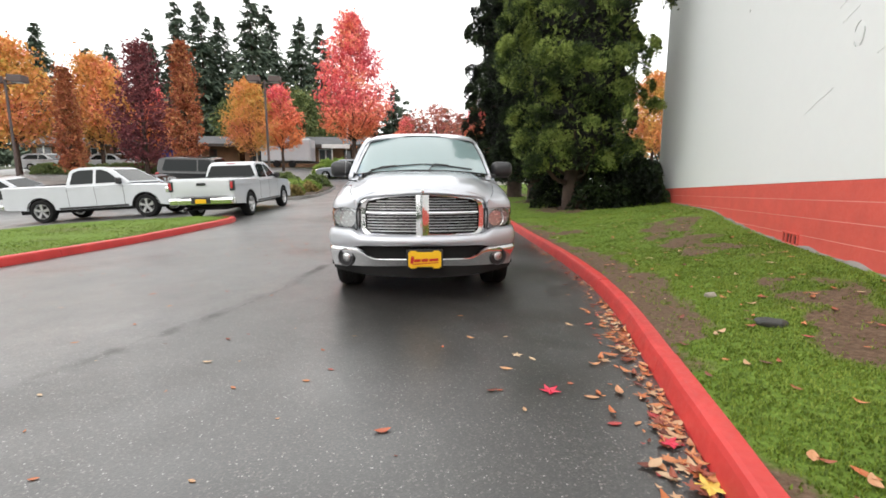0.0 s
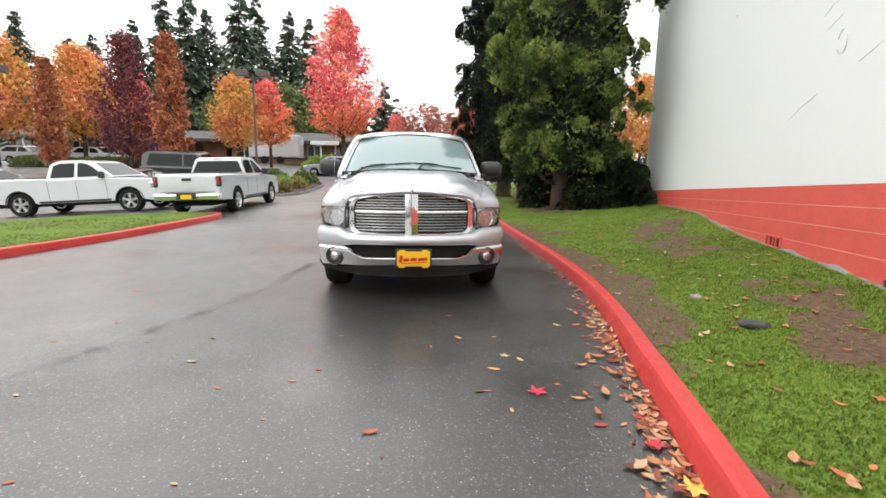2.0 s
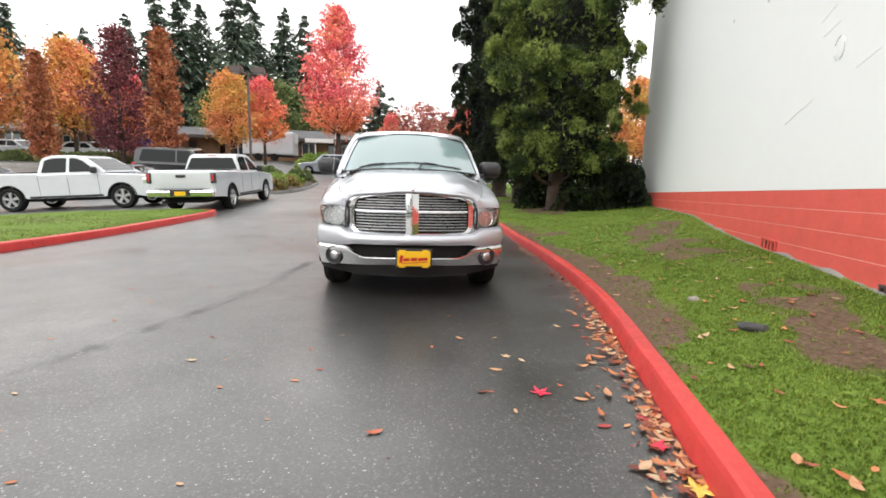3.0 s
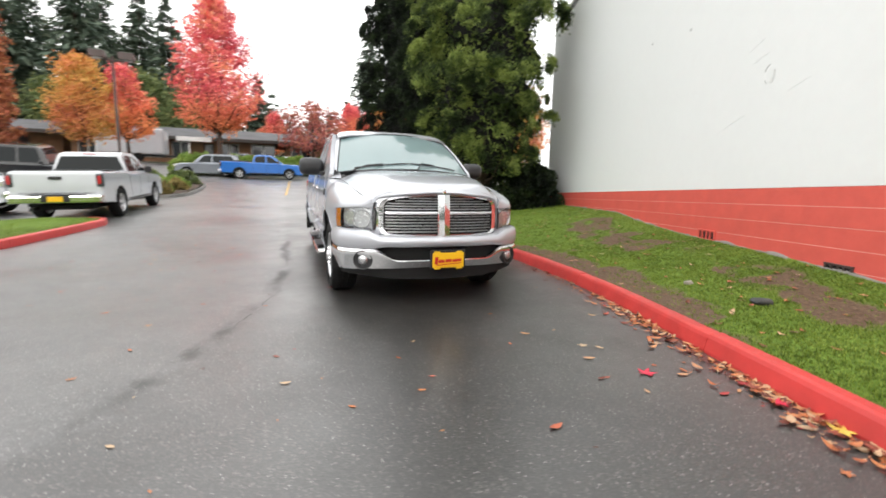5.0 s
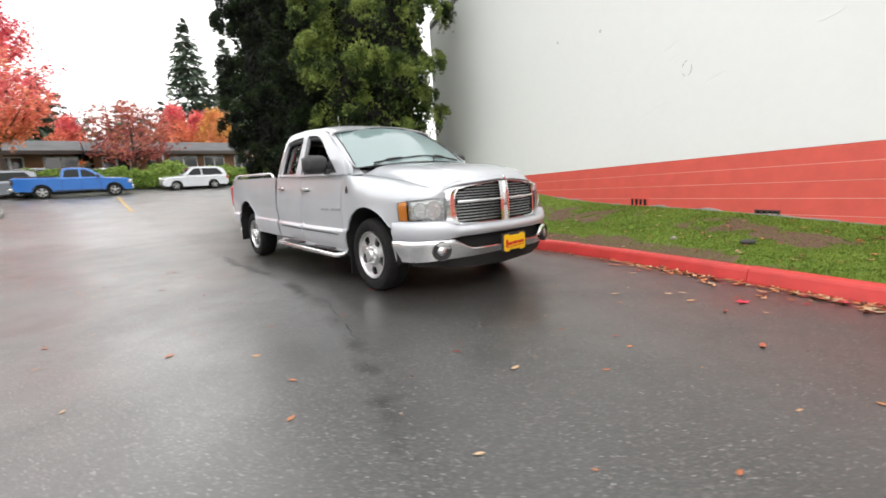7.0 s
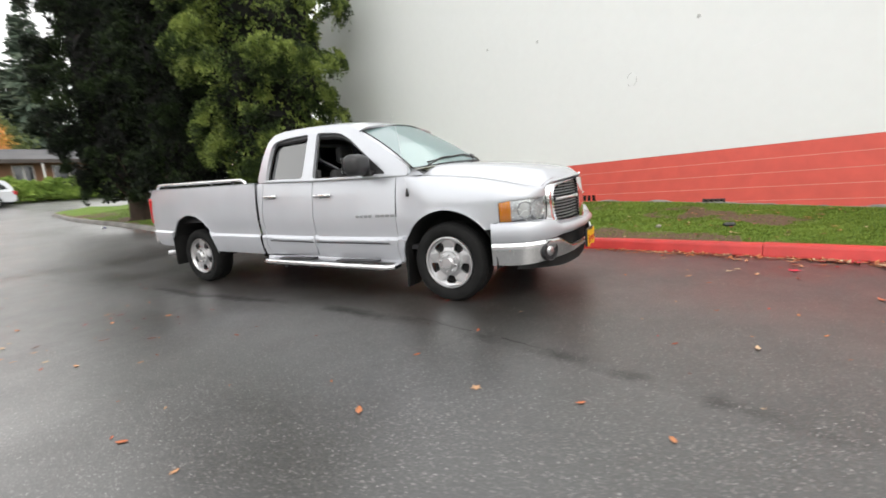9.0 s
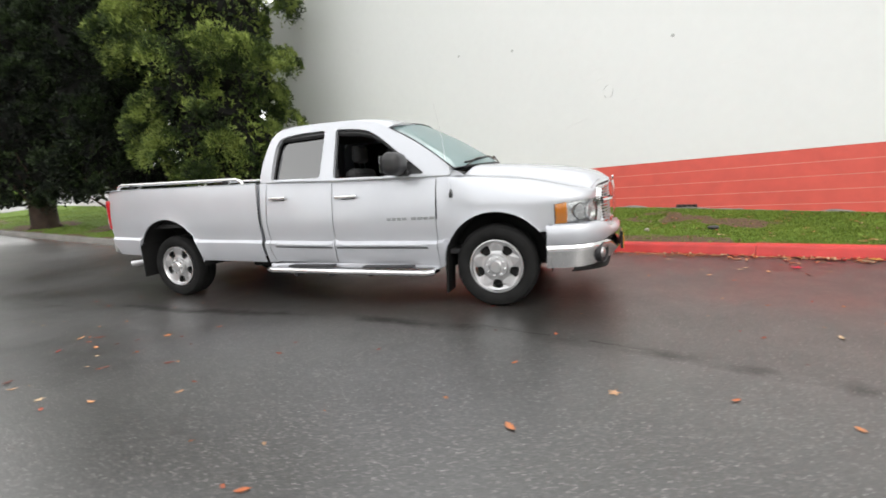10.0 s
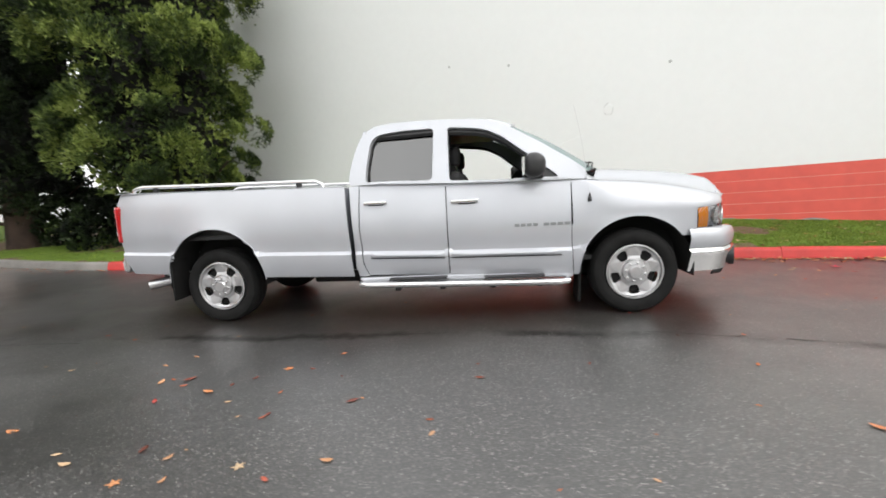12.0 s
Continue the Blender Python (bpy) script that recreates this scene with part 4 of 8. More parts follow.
shrub_mass("juniper", "spreading green juniper in the planted island", [(-8.4, 21.4, 1.3, 1.6, 1.15), (-8.8, 24.2, 1.0, 1.3, 1.0), (-7.0, 24.6, 0.9, 1.0, 0.9)], M_GREEN_LEAF, 0.15, 170, category="bush")

# planted island with its kerb
isl = [(-7.2, 17.0), (-6.3, 17.3), (-5.85, 18.0), (-5.7, 19.0), (-5.7, 22.0), (-5.9, 24.5), (-6.5, 25.8), (-7.6, 26.3), (-9.2, 26.0), (-9.9, 24.5), (-10, 20), (-9.8, 18), (-8.9, 17.1), (-7.2, 17.0)]
island_kerb = thing("kerb", "grey concrete kerb round the planted island", "kerb", kind="structure")
kerb_run("kerb", isl, M_CONCRETE, "", island_kerb, seg=2.4)
cx = sum(p[0] for p in isl[:-1]) / 13
cy = sum(p[1] for p in isl[:-1]) / 13
verts = [(cx, cy, ground_z(cx, cy) + 0.24)]
for x, y in isl[:-1]:
    verts.append((x + (cx - x) * 0.06, y + (cy - y) * 0.03, ground_z(x, y) + 0.13))
tagged(piece("planting_bed", verts, [(0, i, i % 13 + 1) for i in range(1, 14)], M_SOIL), "bark-covered planting bed", "planting bed", kind="structure")

# grass strip on the near side of the car park, with its red kerb
KERB_L = [(-7.4, -6.0), (-6.75, -2.0), (-6.3, 1.4), (-5.95, 3.8), (-5.65, 6.2), (-5.5, 7.7), (-5.62, 8.3), (-6.0, 8.55)]
kerb_left = thing("kerb", "red painted concrete kerb along the grass strip", "kerb", kind="structure")
fine = []
for a, b in zip(KERB_L, KERB_L[1:]):
    for i in range(6):
        fine.append((a[0] + (b[0] - a[0]) * i / 6, a[1] + (b[1] - a[1]) * i / 6))
fine.append(KERB_L[-1])
kerb_run("kerb", list(reversed(fine)), M_KERB_RED, "", kerb_left)


def strip_back(x):
    return float(np.interp(x, [-26, -12, -9.3, -6.0], [2.0, 6.6, 8.5, 8.6]))


def grass_strip():
    verts, faces = [], []
    rows = 26
    cols = 40
    for j in range(rows + 1):
        y = -6 + (8.5 + 6) * j / rows
        xr = float(np.interp(y, [p[1] for p in KERB_L], [p[0] for p in KERB_L])) - 0.128
        xl = -26.0 if y < 2 else float(np.interp(y, [2.0, 6.6, 8.5], [-26, -12, -9.3]))
        for i in range(cols + 1):
            f = (i / cols) ** 1.8
            x = xr + (xl - xr) * f
            verts.append((x, y, ground_z(x, y) + 0.135 + 0.04 * noise.noise(Vector((x, y, 2))) * min(1, f * 9)))
    for j in range(rows):
        for i in range(cols):
            q = j * (cols + 1) + i
            faces.append((q, q + 1, q + cols + 2, q + cols + 1))
    ob = piece("grass_strip", verts, faces, M_LAWN, smooth=True)
    bare = ob.data.attributes.new("bare", "FLOAT", "POINT")
    bare.data.foreach_set("value", [max(0, 0.25 + 0.35 * noise.fractal(Vector((x * 0.6, y * 0.6, 9)), 1.0, 2.0, 4)) for x, y, z in verts])
    tagged(ob, "mown green grass strip beside the car park", "grass strip", kind="structure")


grass_strip()


def strip_spot():
    y = rng.uniform(-1, 8.4)
    xr = float(np.interp(y, [p[1] for p in KERB_L], [p[0] for p in KERB_L])) - 0.17
    x = xr - rng.random() ** 1.5 * 5
    if y > strip_back(x) - 0.1:
        return None
    return x, y, ground_z(x, y) + 0.135, 1.2


grass_field("grass", "short green grass blades on the strip", 9000, strip_spot)

# road markings
def road_mark(name, label, pts, w, material):
    verts, faces = [], []
    for i, (x, y) in enumerate(pts):
        a, b = pts[max(0, i - 1)], pts[min(len(pts) - 1, i + 1)]
        t = Vector((b[0] - a[0], b[1] - a[1], 0)).normalized()
        for s in (-0.5, 0.5):
            verts.append((x - t.y * w * s, y + t.x * w * s, ground_z(x, y) + 0.012))
    faces = [(2 * i, 2 * i + 1, 2 * i + 3, 2 * i + 2) for i in range(len(pts) - 1)]
    tagged(piece(name, verts, faces, material), label, "road marking", kind="structure")


road_mark("road_line", "worn yellow centre line", [(-1.35 + 0.03 * i, 19.3 + i) for i in range(12)], 0.13, M_YELLOW_LINE)
road_mark("road_line", "worn white edge line along the far side", [(-7 + i, 34.4) for i in range(14)], 0.14, M_WHITE_LINE)

# long low shops
def shop_row(x0, x1, y, label, seed):
    rr = random.Random(seed)
    z = ground_z(0, y) - 0.05
    b = thing("shop_building", label, "building", group="low shops across the road", m=pose(x0, y, z))
    L = x1 - x0
    boxpart("wall", (0, L, 0, 8, 0, 2.7), M_BRICK, b, 0)
    bm = bmesh.new()
    vs = [bm.verts.new(p) for p in ((-0.6, -1.5, 2.6), (L + 0.6, -1.5, 2.6), (L + 0.6, 4, 4.0), (-0.6, 4, 4.0), (-0.6, 9.2, 2.6), (L + 0.6, 9.2, 2.6), (-0.6, -1.5, 2.45), (L + 0.6, -1.5, 2.45), (-0.6, 9.2, 2.45), (L + 0.6, 9.2, 2.45))]
    for f in ((0, 1, 2, 3), (3, 2, 5, 4), (6, 7, 1, 0), (4, 5, 9, 8), (6, 8, 9, 7), (0, 3, 4, 8, 6), (1, 7, 9, 5, 2)):
        bm.faces.new([vs[i] for i in f])
    part("roof", bm, M_ROOF, b)
    boxpart("fascia", (-0.6, L + 0.6, -1.53, -1.502, 2.3, 2.62), M_DARKTRIM, b, 0)
    x = 0.6
    while x < L - 2:
        w = rr.uniform(1.4, 2.6)
        if rr.random() < 0.75:
            win = boxpart("window", (x, x + w, -0.06, -0.002, 0.5, 2.2), M_TRIM, b, 0.01)
            n = 2
            for k in range(n):
                boxpart("pane", (x + 0.08 + k * w / n, x + (k + 1) * w / n - 0.08, -0.075, -0.063, 0.58, 2.1), M_PANE, win, 0)
        else:
            door = boxpart("door", (x, x + 0.95, -0.06, -0.002, 0, 2.1), M_DARKTRIM, b, 0.01)
            boxpart("pane", (x + 0.12, x + 0.83, -0.075, -0.063, 0.9, 1.95), M_PANE, door, 0)
            w = 0.95
        if rr.random() < 0.45:
            boxpart("post", (x + w + 0.15, x + w + 0.27, -1.45, -1.33, 0, 2.45), M_TRIM, b, 0.01)
        x += w + rr.uniform(0.5, 1.4)
    return b


shop_row(-46, -22, 50, "long low brick shop row with grey shingle roof", 3)
shops_mid = shop_row(-21, -2.5, 49, "low brick shops with a grey shingle roof and white windows", 4)
shop_row(-1.2, 19, 48, "low tan brick shops with white windows and posts", 5)
boxpart("sign_board", (9.4, 12.6, -1.7, -1.532, 2.15, 2.6), M_TRIM, shops_mid, 0.03, "white sign board under the eaves")
boxpart("poster", (-31.5, -29.2, 49.8, 49.85, ground_z(0, 50) + 0.5, ground_z(0, 50) + 2.0), M_BLUE_SIGN, None, 0.01)
tagged(bpy.data.objects["poster"], "blue poster in a shop front", "poster")
# box trailer standing by the shops
trailer = thing("box_trailer", "white box trailer parked by the shops", "trailer", m=pose(-14.4, 44, ground_z(-14.4, 44)))
boxpart("body", (-2.6, 2.6, -1.1, 1.1, 0.65, 3.0), M_WHITE_CAR, trailer, 0.15)
for sx in (-1.0, 0.6):
    bm = bmesh.new()
    lathe(bm, [(0.2, -1.1), (0.38, -1.08), (0.38, -0.85), (0.2, -0.83)], 20, "Y")
    bmesh.ops.translate(bm, vec=(sx, 0, 0.38), verts=bm.verts)
    part("wheel", bm, M_TYRE, trailer)
boxpart("frame", (-2.5, 3.6, -0.4, 0.4, 0.5, 0.647), M_BLACK, trailer, 0.02)


# twin-head car park lamp
def lamp_post(x, y, h, turn, label):
    z = ground_z(x, y)
    t = thing("street_lamp", label, "street lamp", group="car park lamps", m=pose(x, y, z, 0, 0, turn))
    bm = bmesh.new()
    tube(bm, [(0, 0, 0.1), (0, 0, h * 0.5), (0, 0, h)], 0.075, 10, 0.06)
    part("post", bm, M_POST, t)
    bm = bmesh.new()
    lathe(bm, [(0.001, -0.2), (0.22, -0.2), (0.22, 0.35), (0.2, 0.38), (0.001, 0.38)], 16, "Z")
    part("base", bm, M_CONCRETE, t)
    boxpart("arm", (-0.5, 0.5, -0.03, 0.03, h - 0.22, h - 0.14), M_POST, t, 0.01)
    for s in (-1, 1):
        hd = boxpart("lamp_head", (0.28 if s > 0 else -0.95, 0.95 if s > 0 else -0.28, -0.3, 0.3, h - 0.13, h + 0.22), M_POST, t, 0.03)
        boxpart("lens", (0.36 if s > 0 else -0.87, 0.87 if s > 0 else -0.36, -0.22, 0.22, h - 0.14, h - 0.132), M_TRIM, hd, 0)


lamp_post(-9.5, 23.0, 6.6, 5, "brown twin-headed car park lamp on a tall post")
lamp_post(-21.5, 19.5, 6.2, 5, "brown twin-headed car park lamp on a tall post")


# ---- parked vehicles ----
def arc_points(cy, cz, r, a0, a1, n=12):
    return [(cy + r * math.cos(radians(a0 + (a1 - a0) * i / n)), cz + r * math.sin(radians(a0 + (a1 - a0) * i / n))) for i in range(n + 1)]


def soften(poly, r=0.06, n=3):
    """Rounds the corners of a polygon."""
    out = []
    k = len(poly)
    for i in range(k):
        p0, p, p1 = Vector(poly[i - 1]), Vector(poly[i]), Vector(poly[(i + 1) % k])
        a, b = (p0 - p), (p1 - p)
        d = min(r, a.length * 0.45, b.length * 0.45)
        if d < 0.012:
            out.append(tuple(p))
            continue
        s, e = p + a.normalized() * d, p + b.normalized() * d
        for j in range(n + 1):
            t = j / n
            q = s * (1 - t) ** 2 + p * 2 * t * (1 - t) + e * t * t
            out.append(tuple(q))
    return out


def extrude_profile(bm, poly, stations):
    """Stations (x, inset): the side outline (y, z), pulled inwards by inset, at each x, joined and capped."""
    cy = sum(p[0] for p in poly) / len(poly)
    cz = sum(p[1] for p in poly) / len(poly)
    L = max(p[0] for p in poly) - min(p[0] for p in poly)
    H = max(p[1] for p in poly) - min(p[1] for p in poly)
    rings = []
    for st in stations:
        x, ins = st[0], st[1]
        top = st[2] if len(st) > 2 else ins
        ring = []
        for y, z in poly:
            zz = z - top * (max(0, z - cz) / (H / 2)) if z > cz else z
            yy = y - ins * (y - cy) / (L / 2)
            ring.append(bm.verts.new((x, yy, zz)))
        rings.append(ring)
    n = len(poly)
    for a, b in zip(rings, rings[1:]):
        for i in range(n):
            bm.faces.new((a[i], a[(i + 1) % n], b[(i + 1) % n], b[i]))
    bm.faces.new(rings[0])
    bm.faces.new(rings[-1])


def wheel(parent, x, y, z, r, w, side, rim=0.62, spokes=5):
    wh = new("wheel")
    wh.empty_display_size = 0.1
    wh.parent = parent
    wh.location = (x, y, z)
    if side > 0:
        wh.rotation_euler = (0, 0, math.pi)
    bm = bmesh.new()
    ri = r * rim
    lathe(bm, [(ri, -w / 2 + 0.02), (ri + 0.02, -w / 2), (r * 0.9, -w / 2 - 0.008), (r * 0.965, -w / 2 + 0.02), (r, -w / 2 + 0.05), (r, w / 2 - 0.05), (r * 0.965, w / 2 - 0.02), (r * 0.9, w / 2), (ri, w / 2)], 36, "X", closed=True)
    part("tyre", bm, M_TYRE, wh, smooth=True)
    bm = bmesh.new()
    lathe(bm, [(ri * 1.0, -w / 2 + 0.012), (ri * 0.96, -w / 2 + 0.012), (ri * 0.9, -w / 2 + 0.05), (ri * 0.86, w / 2), (ri, w / 2)], 32, "X", closed=True)
    for k in range(spokes):
        a = 2 * math.pi * k / spokes
        m = Matrix.Rotation(a, 4, "X")
        q = []
        for xx in (-w / 2 + 0.022, -w / 2 + 0.06):
            for zz, hw in ((ri * 0.12, ri * 0.12), (ri * 0.93, ri * 0.2)):
                for sg in (-1, 1):
                    q.append(bm.verts.new(m @ Vector((xx + (0.0 if zz < ri * 0.5 else 0.004), sg * hw, zz))))
        for f in ((0, 1, 3, 2), (4, 6, 7, 5), (0, 4, 5, 1), (2, 3, 7, 6), (0, 2, 6, 4), (1, 5, 7, 3)):
            bm.faces.new([q[i] for i in f])
    lathe(bm, [(0.001, -w / 2 + 0.005), (ri * 0.2, -w / 2 + 0.008), (ri * 0.25, -w / 2 + 0.03), (ri * 0.25, -w / 2 + 0.07)], 16, "X")
    part("rim", bm, M_ALLOY, wh, "five-spoke alloy rim")
    bm = bmesh.new()
    lathe(bm, [(0.001, -w / 2 + 0.075), (ri * 0.88, -w / 2 + 0.075), (ri * 0.88, w / 2 - 0.03), (0.001, w / 2 - 0.03)], 20, "X")
    part("brake_disc", bm, M_SHADOW, wh)
    return wh


def panel(bm, pts, x, thick=0.006):
    """A flat panel with the outline (y, z), at x, standing proud by thick."""
    a = [bm.verts.new((x, y, z)) for y, z in pts]
    b = [bm.verts.new((x + thick, y, z)) for y, z in pts]
    n = len(pts)
    bm.faces.new(a)
    bm.faces.new(b)
    for i in range(n):
        bm.faces.new((a[i], a[(i + 1) % n], b[(i + 1) % n], b[i]))


def side_window(v, pts, half, taper, zlow, ztop):
    """A window on each side of a cabin that leans in by taper from zlow to ztop."""
    for s in (-1, 1):
        bm = bmesh.new()
        q = soften(pts, 0.04, 2)
        ring0 = [bm.verts.new((s * (half - taper * (z - zlow) / (ztop - zlow) + 0.004), y, z)) for y, z in q]
        ring1 = [bm.verts.new((s * (half - taper * (z - zlow) / (ztop - zlow) - 0.02), y, z)) for y, z in q]
        bm.faces.new(ring0)
        bm.faces.new(ring1)
        for i in range(len(q)):
            bm.faces.new((ring0[i], ring0[(i + 1) % len(q)], ring1[(i + 1) % len(q)], ring1[i]))
        part("window", bm, M_GLASS, v, "dark side window")


def crew_pickup(label, paint, m, group="parked vehicles", plate=False, name="pickup_truck"):
    """Modern crew-cab pickup; front axle at the origin's y, nose to -y."""
    v = thing(name, label, "pickup truck", group=group, m=m)
    wb, r, half = 3.57, 0.4, 0.98
    ra = 0.47
    body = [(-0.95, 0.38), (-1.0, 0.55), (-0.97, 0.95), (-0.8, 1.12), (0.55, 1.2), (0.75, 1.22), (2.6, 1.22), (2.62, 1.26), (4.85, 1.3), (4.88, 0.95), (4.84, 0.5), (4.5, 0.48)]
    under = arc_points(wb, r, ra, 5, 175, 12) + [(wb - ra - 0.1, 0.42), (ra + 0.1, 0.42)] + arc_points(0, r, ra, 5, 175, 12)
    poly = soften(body, 0.1, 3) + under
    bm = bmesh.new()
    extrude_profile(bm, poly, [(-half, 0.05, 0.05), (-half + 0.04, 0.01, 0.02), (-half + 0.12, 0, 0), (half - 0.12, 0, 0), (half - 0.04, 0.01, 0.02), (half, 0.05, 0.05)])
    part("body", bm, paint, v)
    # bed opening: a black plate at the rim stands in for its shaded depth
    boxpart("bed_floor", (-0.76, 0.76, 2.75, 4.75, 1.28, 1.306), M_SHADOW, v, 0)
    cab = [(0.42, 1.2), (1.15, 1.73), (1.45, 1.81), (2.25, 1.82), (2.52, 1.74), (2.64, 1.2)]
    bm = bmesh.new()
    cabs = soften(cab, 0.12, 3)
    hs = half - 0.04
    rings = []
    n = len(cabs)
    for s, ins in ((-1, 0.0), (-1, 0.04), (1, 0.04), (1, 0.0)):
        rings.append([bm.verts.new((s * (hs - 0.22 * (z - 1.2) / 0.7 - ins), y, z + (0.012 if ins else 0))) for y, z in cabs])
    for a, b in zip(rings, rings[1:]):
        for i in range(n):
            bm.faces.new((a[i], a[(i + 1) % n], b[(i + 1) % n], b[i]))
    bm.faces.new(rings[0])
    bm.faces.new(rings[-1])
    part("cabin", bm, paint, v)
    side_window(v, [(0.74, 1.26), (1.2, 1.63), (1.42, 1.72), (1.62, 1.73), (1.62, 1.26)], hs, 0.22, 1.2, 1.9)
    side_window(v, [(1.72, 1.26), (1.72, 1.735), (2.2, 1.735), (2.42, 1.66), (2.5, 1.26)], hs, 0.22, 1.2, 1.9)
    for nm, pts in (("windscreen", ((0.52, 1.27), (1.12, 1.705))), ("rear_window", ((2.635, 1.3), (2.545, 1.68)))):
        bm = bmesh.new()
        (ya, za), (yb, zb) = pts
        off = -0.014 if nm == "windscreen" else 0.012
        q = [bm.verts.new(p) for p in ((-hs + 0.1, ya + off, za + 0.012), (hs - 0.1, ya + off, za + 0.012), (hs - 0.26, yb + off, zb + 0.012), (-hs + 0.26, yb + off, zb + 0.012))]
        bm.faces.new(q)
        ext = bmesh.ops.extrude_face_region(bm, geom=bm.faces[:])
        bmesh.ops.translate(bm, vec=(0, 0.03 if nm == "windscreen" else -0.03, 0), verts=[g for g in ext["geom"] if isinstance(g, bmesh.types.BMVert)])
        part(nm, bm, M_GLASS, v)
    for s in (-1, 1):
        wheel(v, s * (half - 0.12), 0, r, r, 0.27, s, 0.64)
        wheel(v, s * (half - 0.12), wb, r, r, 0.27, s, 0.64)
        boxpart("headlamp", (s * half - 0.02 if s < 0 else s * half - 0.32, s * half + 0.32 if s < 0 else s * half + 0.02, -0.985, -0.72, 0.8, 1.0), M_CHROME, v, 0.03)
        lamp = boxpart("tail_lamp", (s * half - 0.012 if s < 0 else s * half - 0.13, s * half + 0.13 if s < 0 else s * half + 0.012, 4.76, 4.9, 0.9, 1.22), M_BLACK, v, 0.025, "red and smoked tail lamp")
        boxpart("lens", (s * (half - 0.055) - 0.04, s * (half - 0.055) + 0.04, 4.885, 4.908, 0.97, 1.18), M_RED_LENS, lamp, 0.01)
        for cy in (0, wb):
            bm = bmesh.new()
            rim = arc_points(cy, r, ra + 0.015, -6, 186, 22)
            inn = arc_points(cy, r, ra - 0.02, -6, 186, 22)
            a0 = [bm.verts.new((s * (half + 0.006), y, z)) for y, z in rim]
            a1 = [bm.verts.new((s * (half + 0.006), y, z)) for y, z in inn]
            a2 = [bm.verts.new((s * (half - 0.3), y, z)) for y, z in inn]
            for p, q in ((a0, a1), (a1, a2)):
                for k in range(len(p) - 1):
                    bm.faces.new((p[k], p[k + 1], q[k + 1], q[k]))
            part("wheel_housing", bm, M_SHADOW, v)
        boxpart("mirror", (s * 1.02 - 0.11, s * 1.02 + 0.11, 0.72, 0.84, 1.2, 1.42), M_BLACK, v, 0.04)
        for y in (1.5, 2.38):
            boxpart("door_handle", (s * (half + 0.006) - 0.012, s * (half + 0.006) + 0.012, y, y + 0.2, 1.08, 1.11), paint, v, 0.008)
        for y in (0.7, 1.67, 2.6):
            boxpart("door_seam", (s * half - 0.002, s * half + 0.002, y - 0.006, y + 0.006, 0.5, 1.16), M_SHADOW, v, 0)
        boxpart("sill_trim", (s * half - 0.01, s * half + 0.012, 0.6, 2.95, 0.43, 0.5), M_BLACK, v, 0.005)
    boxpart("front_bumper", (-0.98, 0.98, -1.06, -0.8, 0.45, 0.68), M_CHROME, v, 0.06)
    boxpart("grille", (-0.55, 0.55, -1.01, -0.9, 0.72, 1.02), M_CHROME, v, 0.03)
    boxpart("rear_bumper", (-0.98, 0.98, 4.8, 5.02, 0.5, 0.7), M_CHROME, v, 0.05)
    boxpart("bumper_recess", (-0.3, 0.3, 4.98, 5.026, 0.53, 0.69), M_BLACK, v, 0.02)
    boxpart("bumper_step", (-0.6, 0.6, 4.86, 5.03, 0.702, 0.715), M_BLACK, v, 0.002)
    boxpart("tailgate_seam", (-0.8, 0.8, 4.868, 4.874, 0.74, 0.75), M_SHADOW, v, 0)
    boxpart("tailgate_handle", (-0.14, 0.14, 4.87, 4.9, 1.08, 1.16), M_BLACK, v, 0.01)
    boxpart("brake_light", (-0.16, 0.16, 2.52, 2.55, 1.755, 1.78), M_RED_LENS, v, 0.004)
    if plate:
        boxpart("plate", (-0.16, 0.16, 5.026, 5.036, 0.54, 0.67), M_PLATE_YELLOW, v, 0.003)
    boxpart("chassis", (-0.6, 0.6, -0.6, 4.6, 0.3, 0.45), M_SHADOW, v, 0.02)
    bm = bmesh.new()
    tube(bm, [(0.55, 4.3, 0.36), (0.55, 4.95, 0.34)], 0.045, 10)
    part("exhaust", bm, M_BLACK, v)
    return v


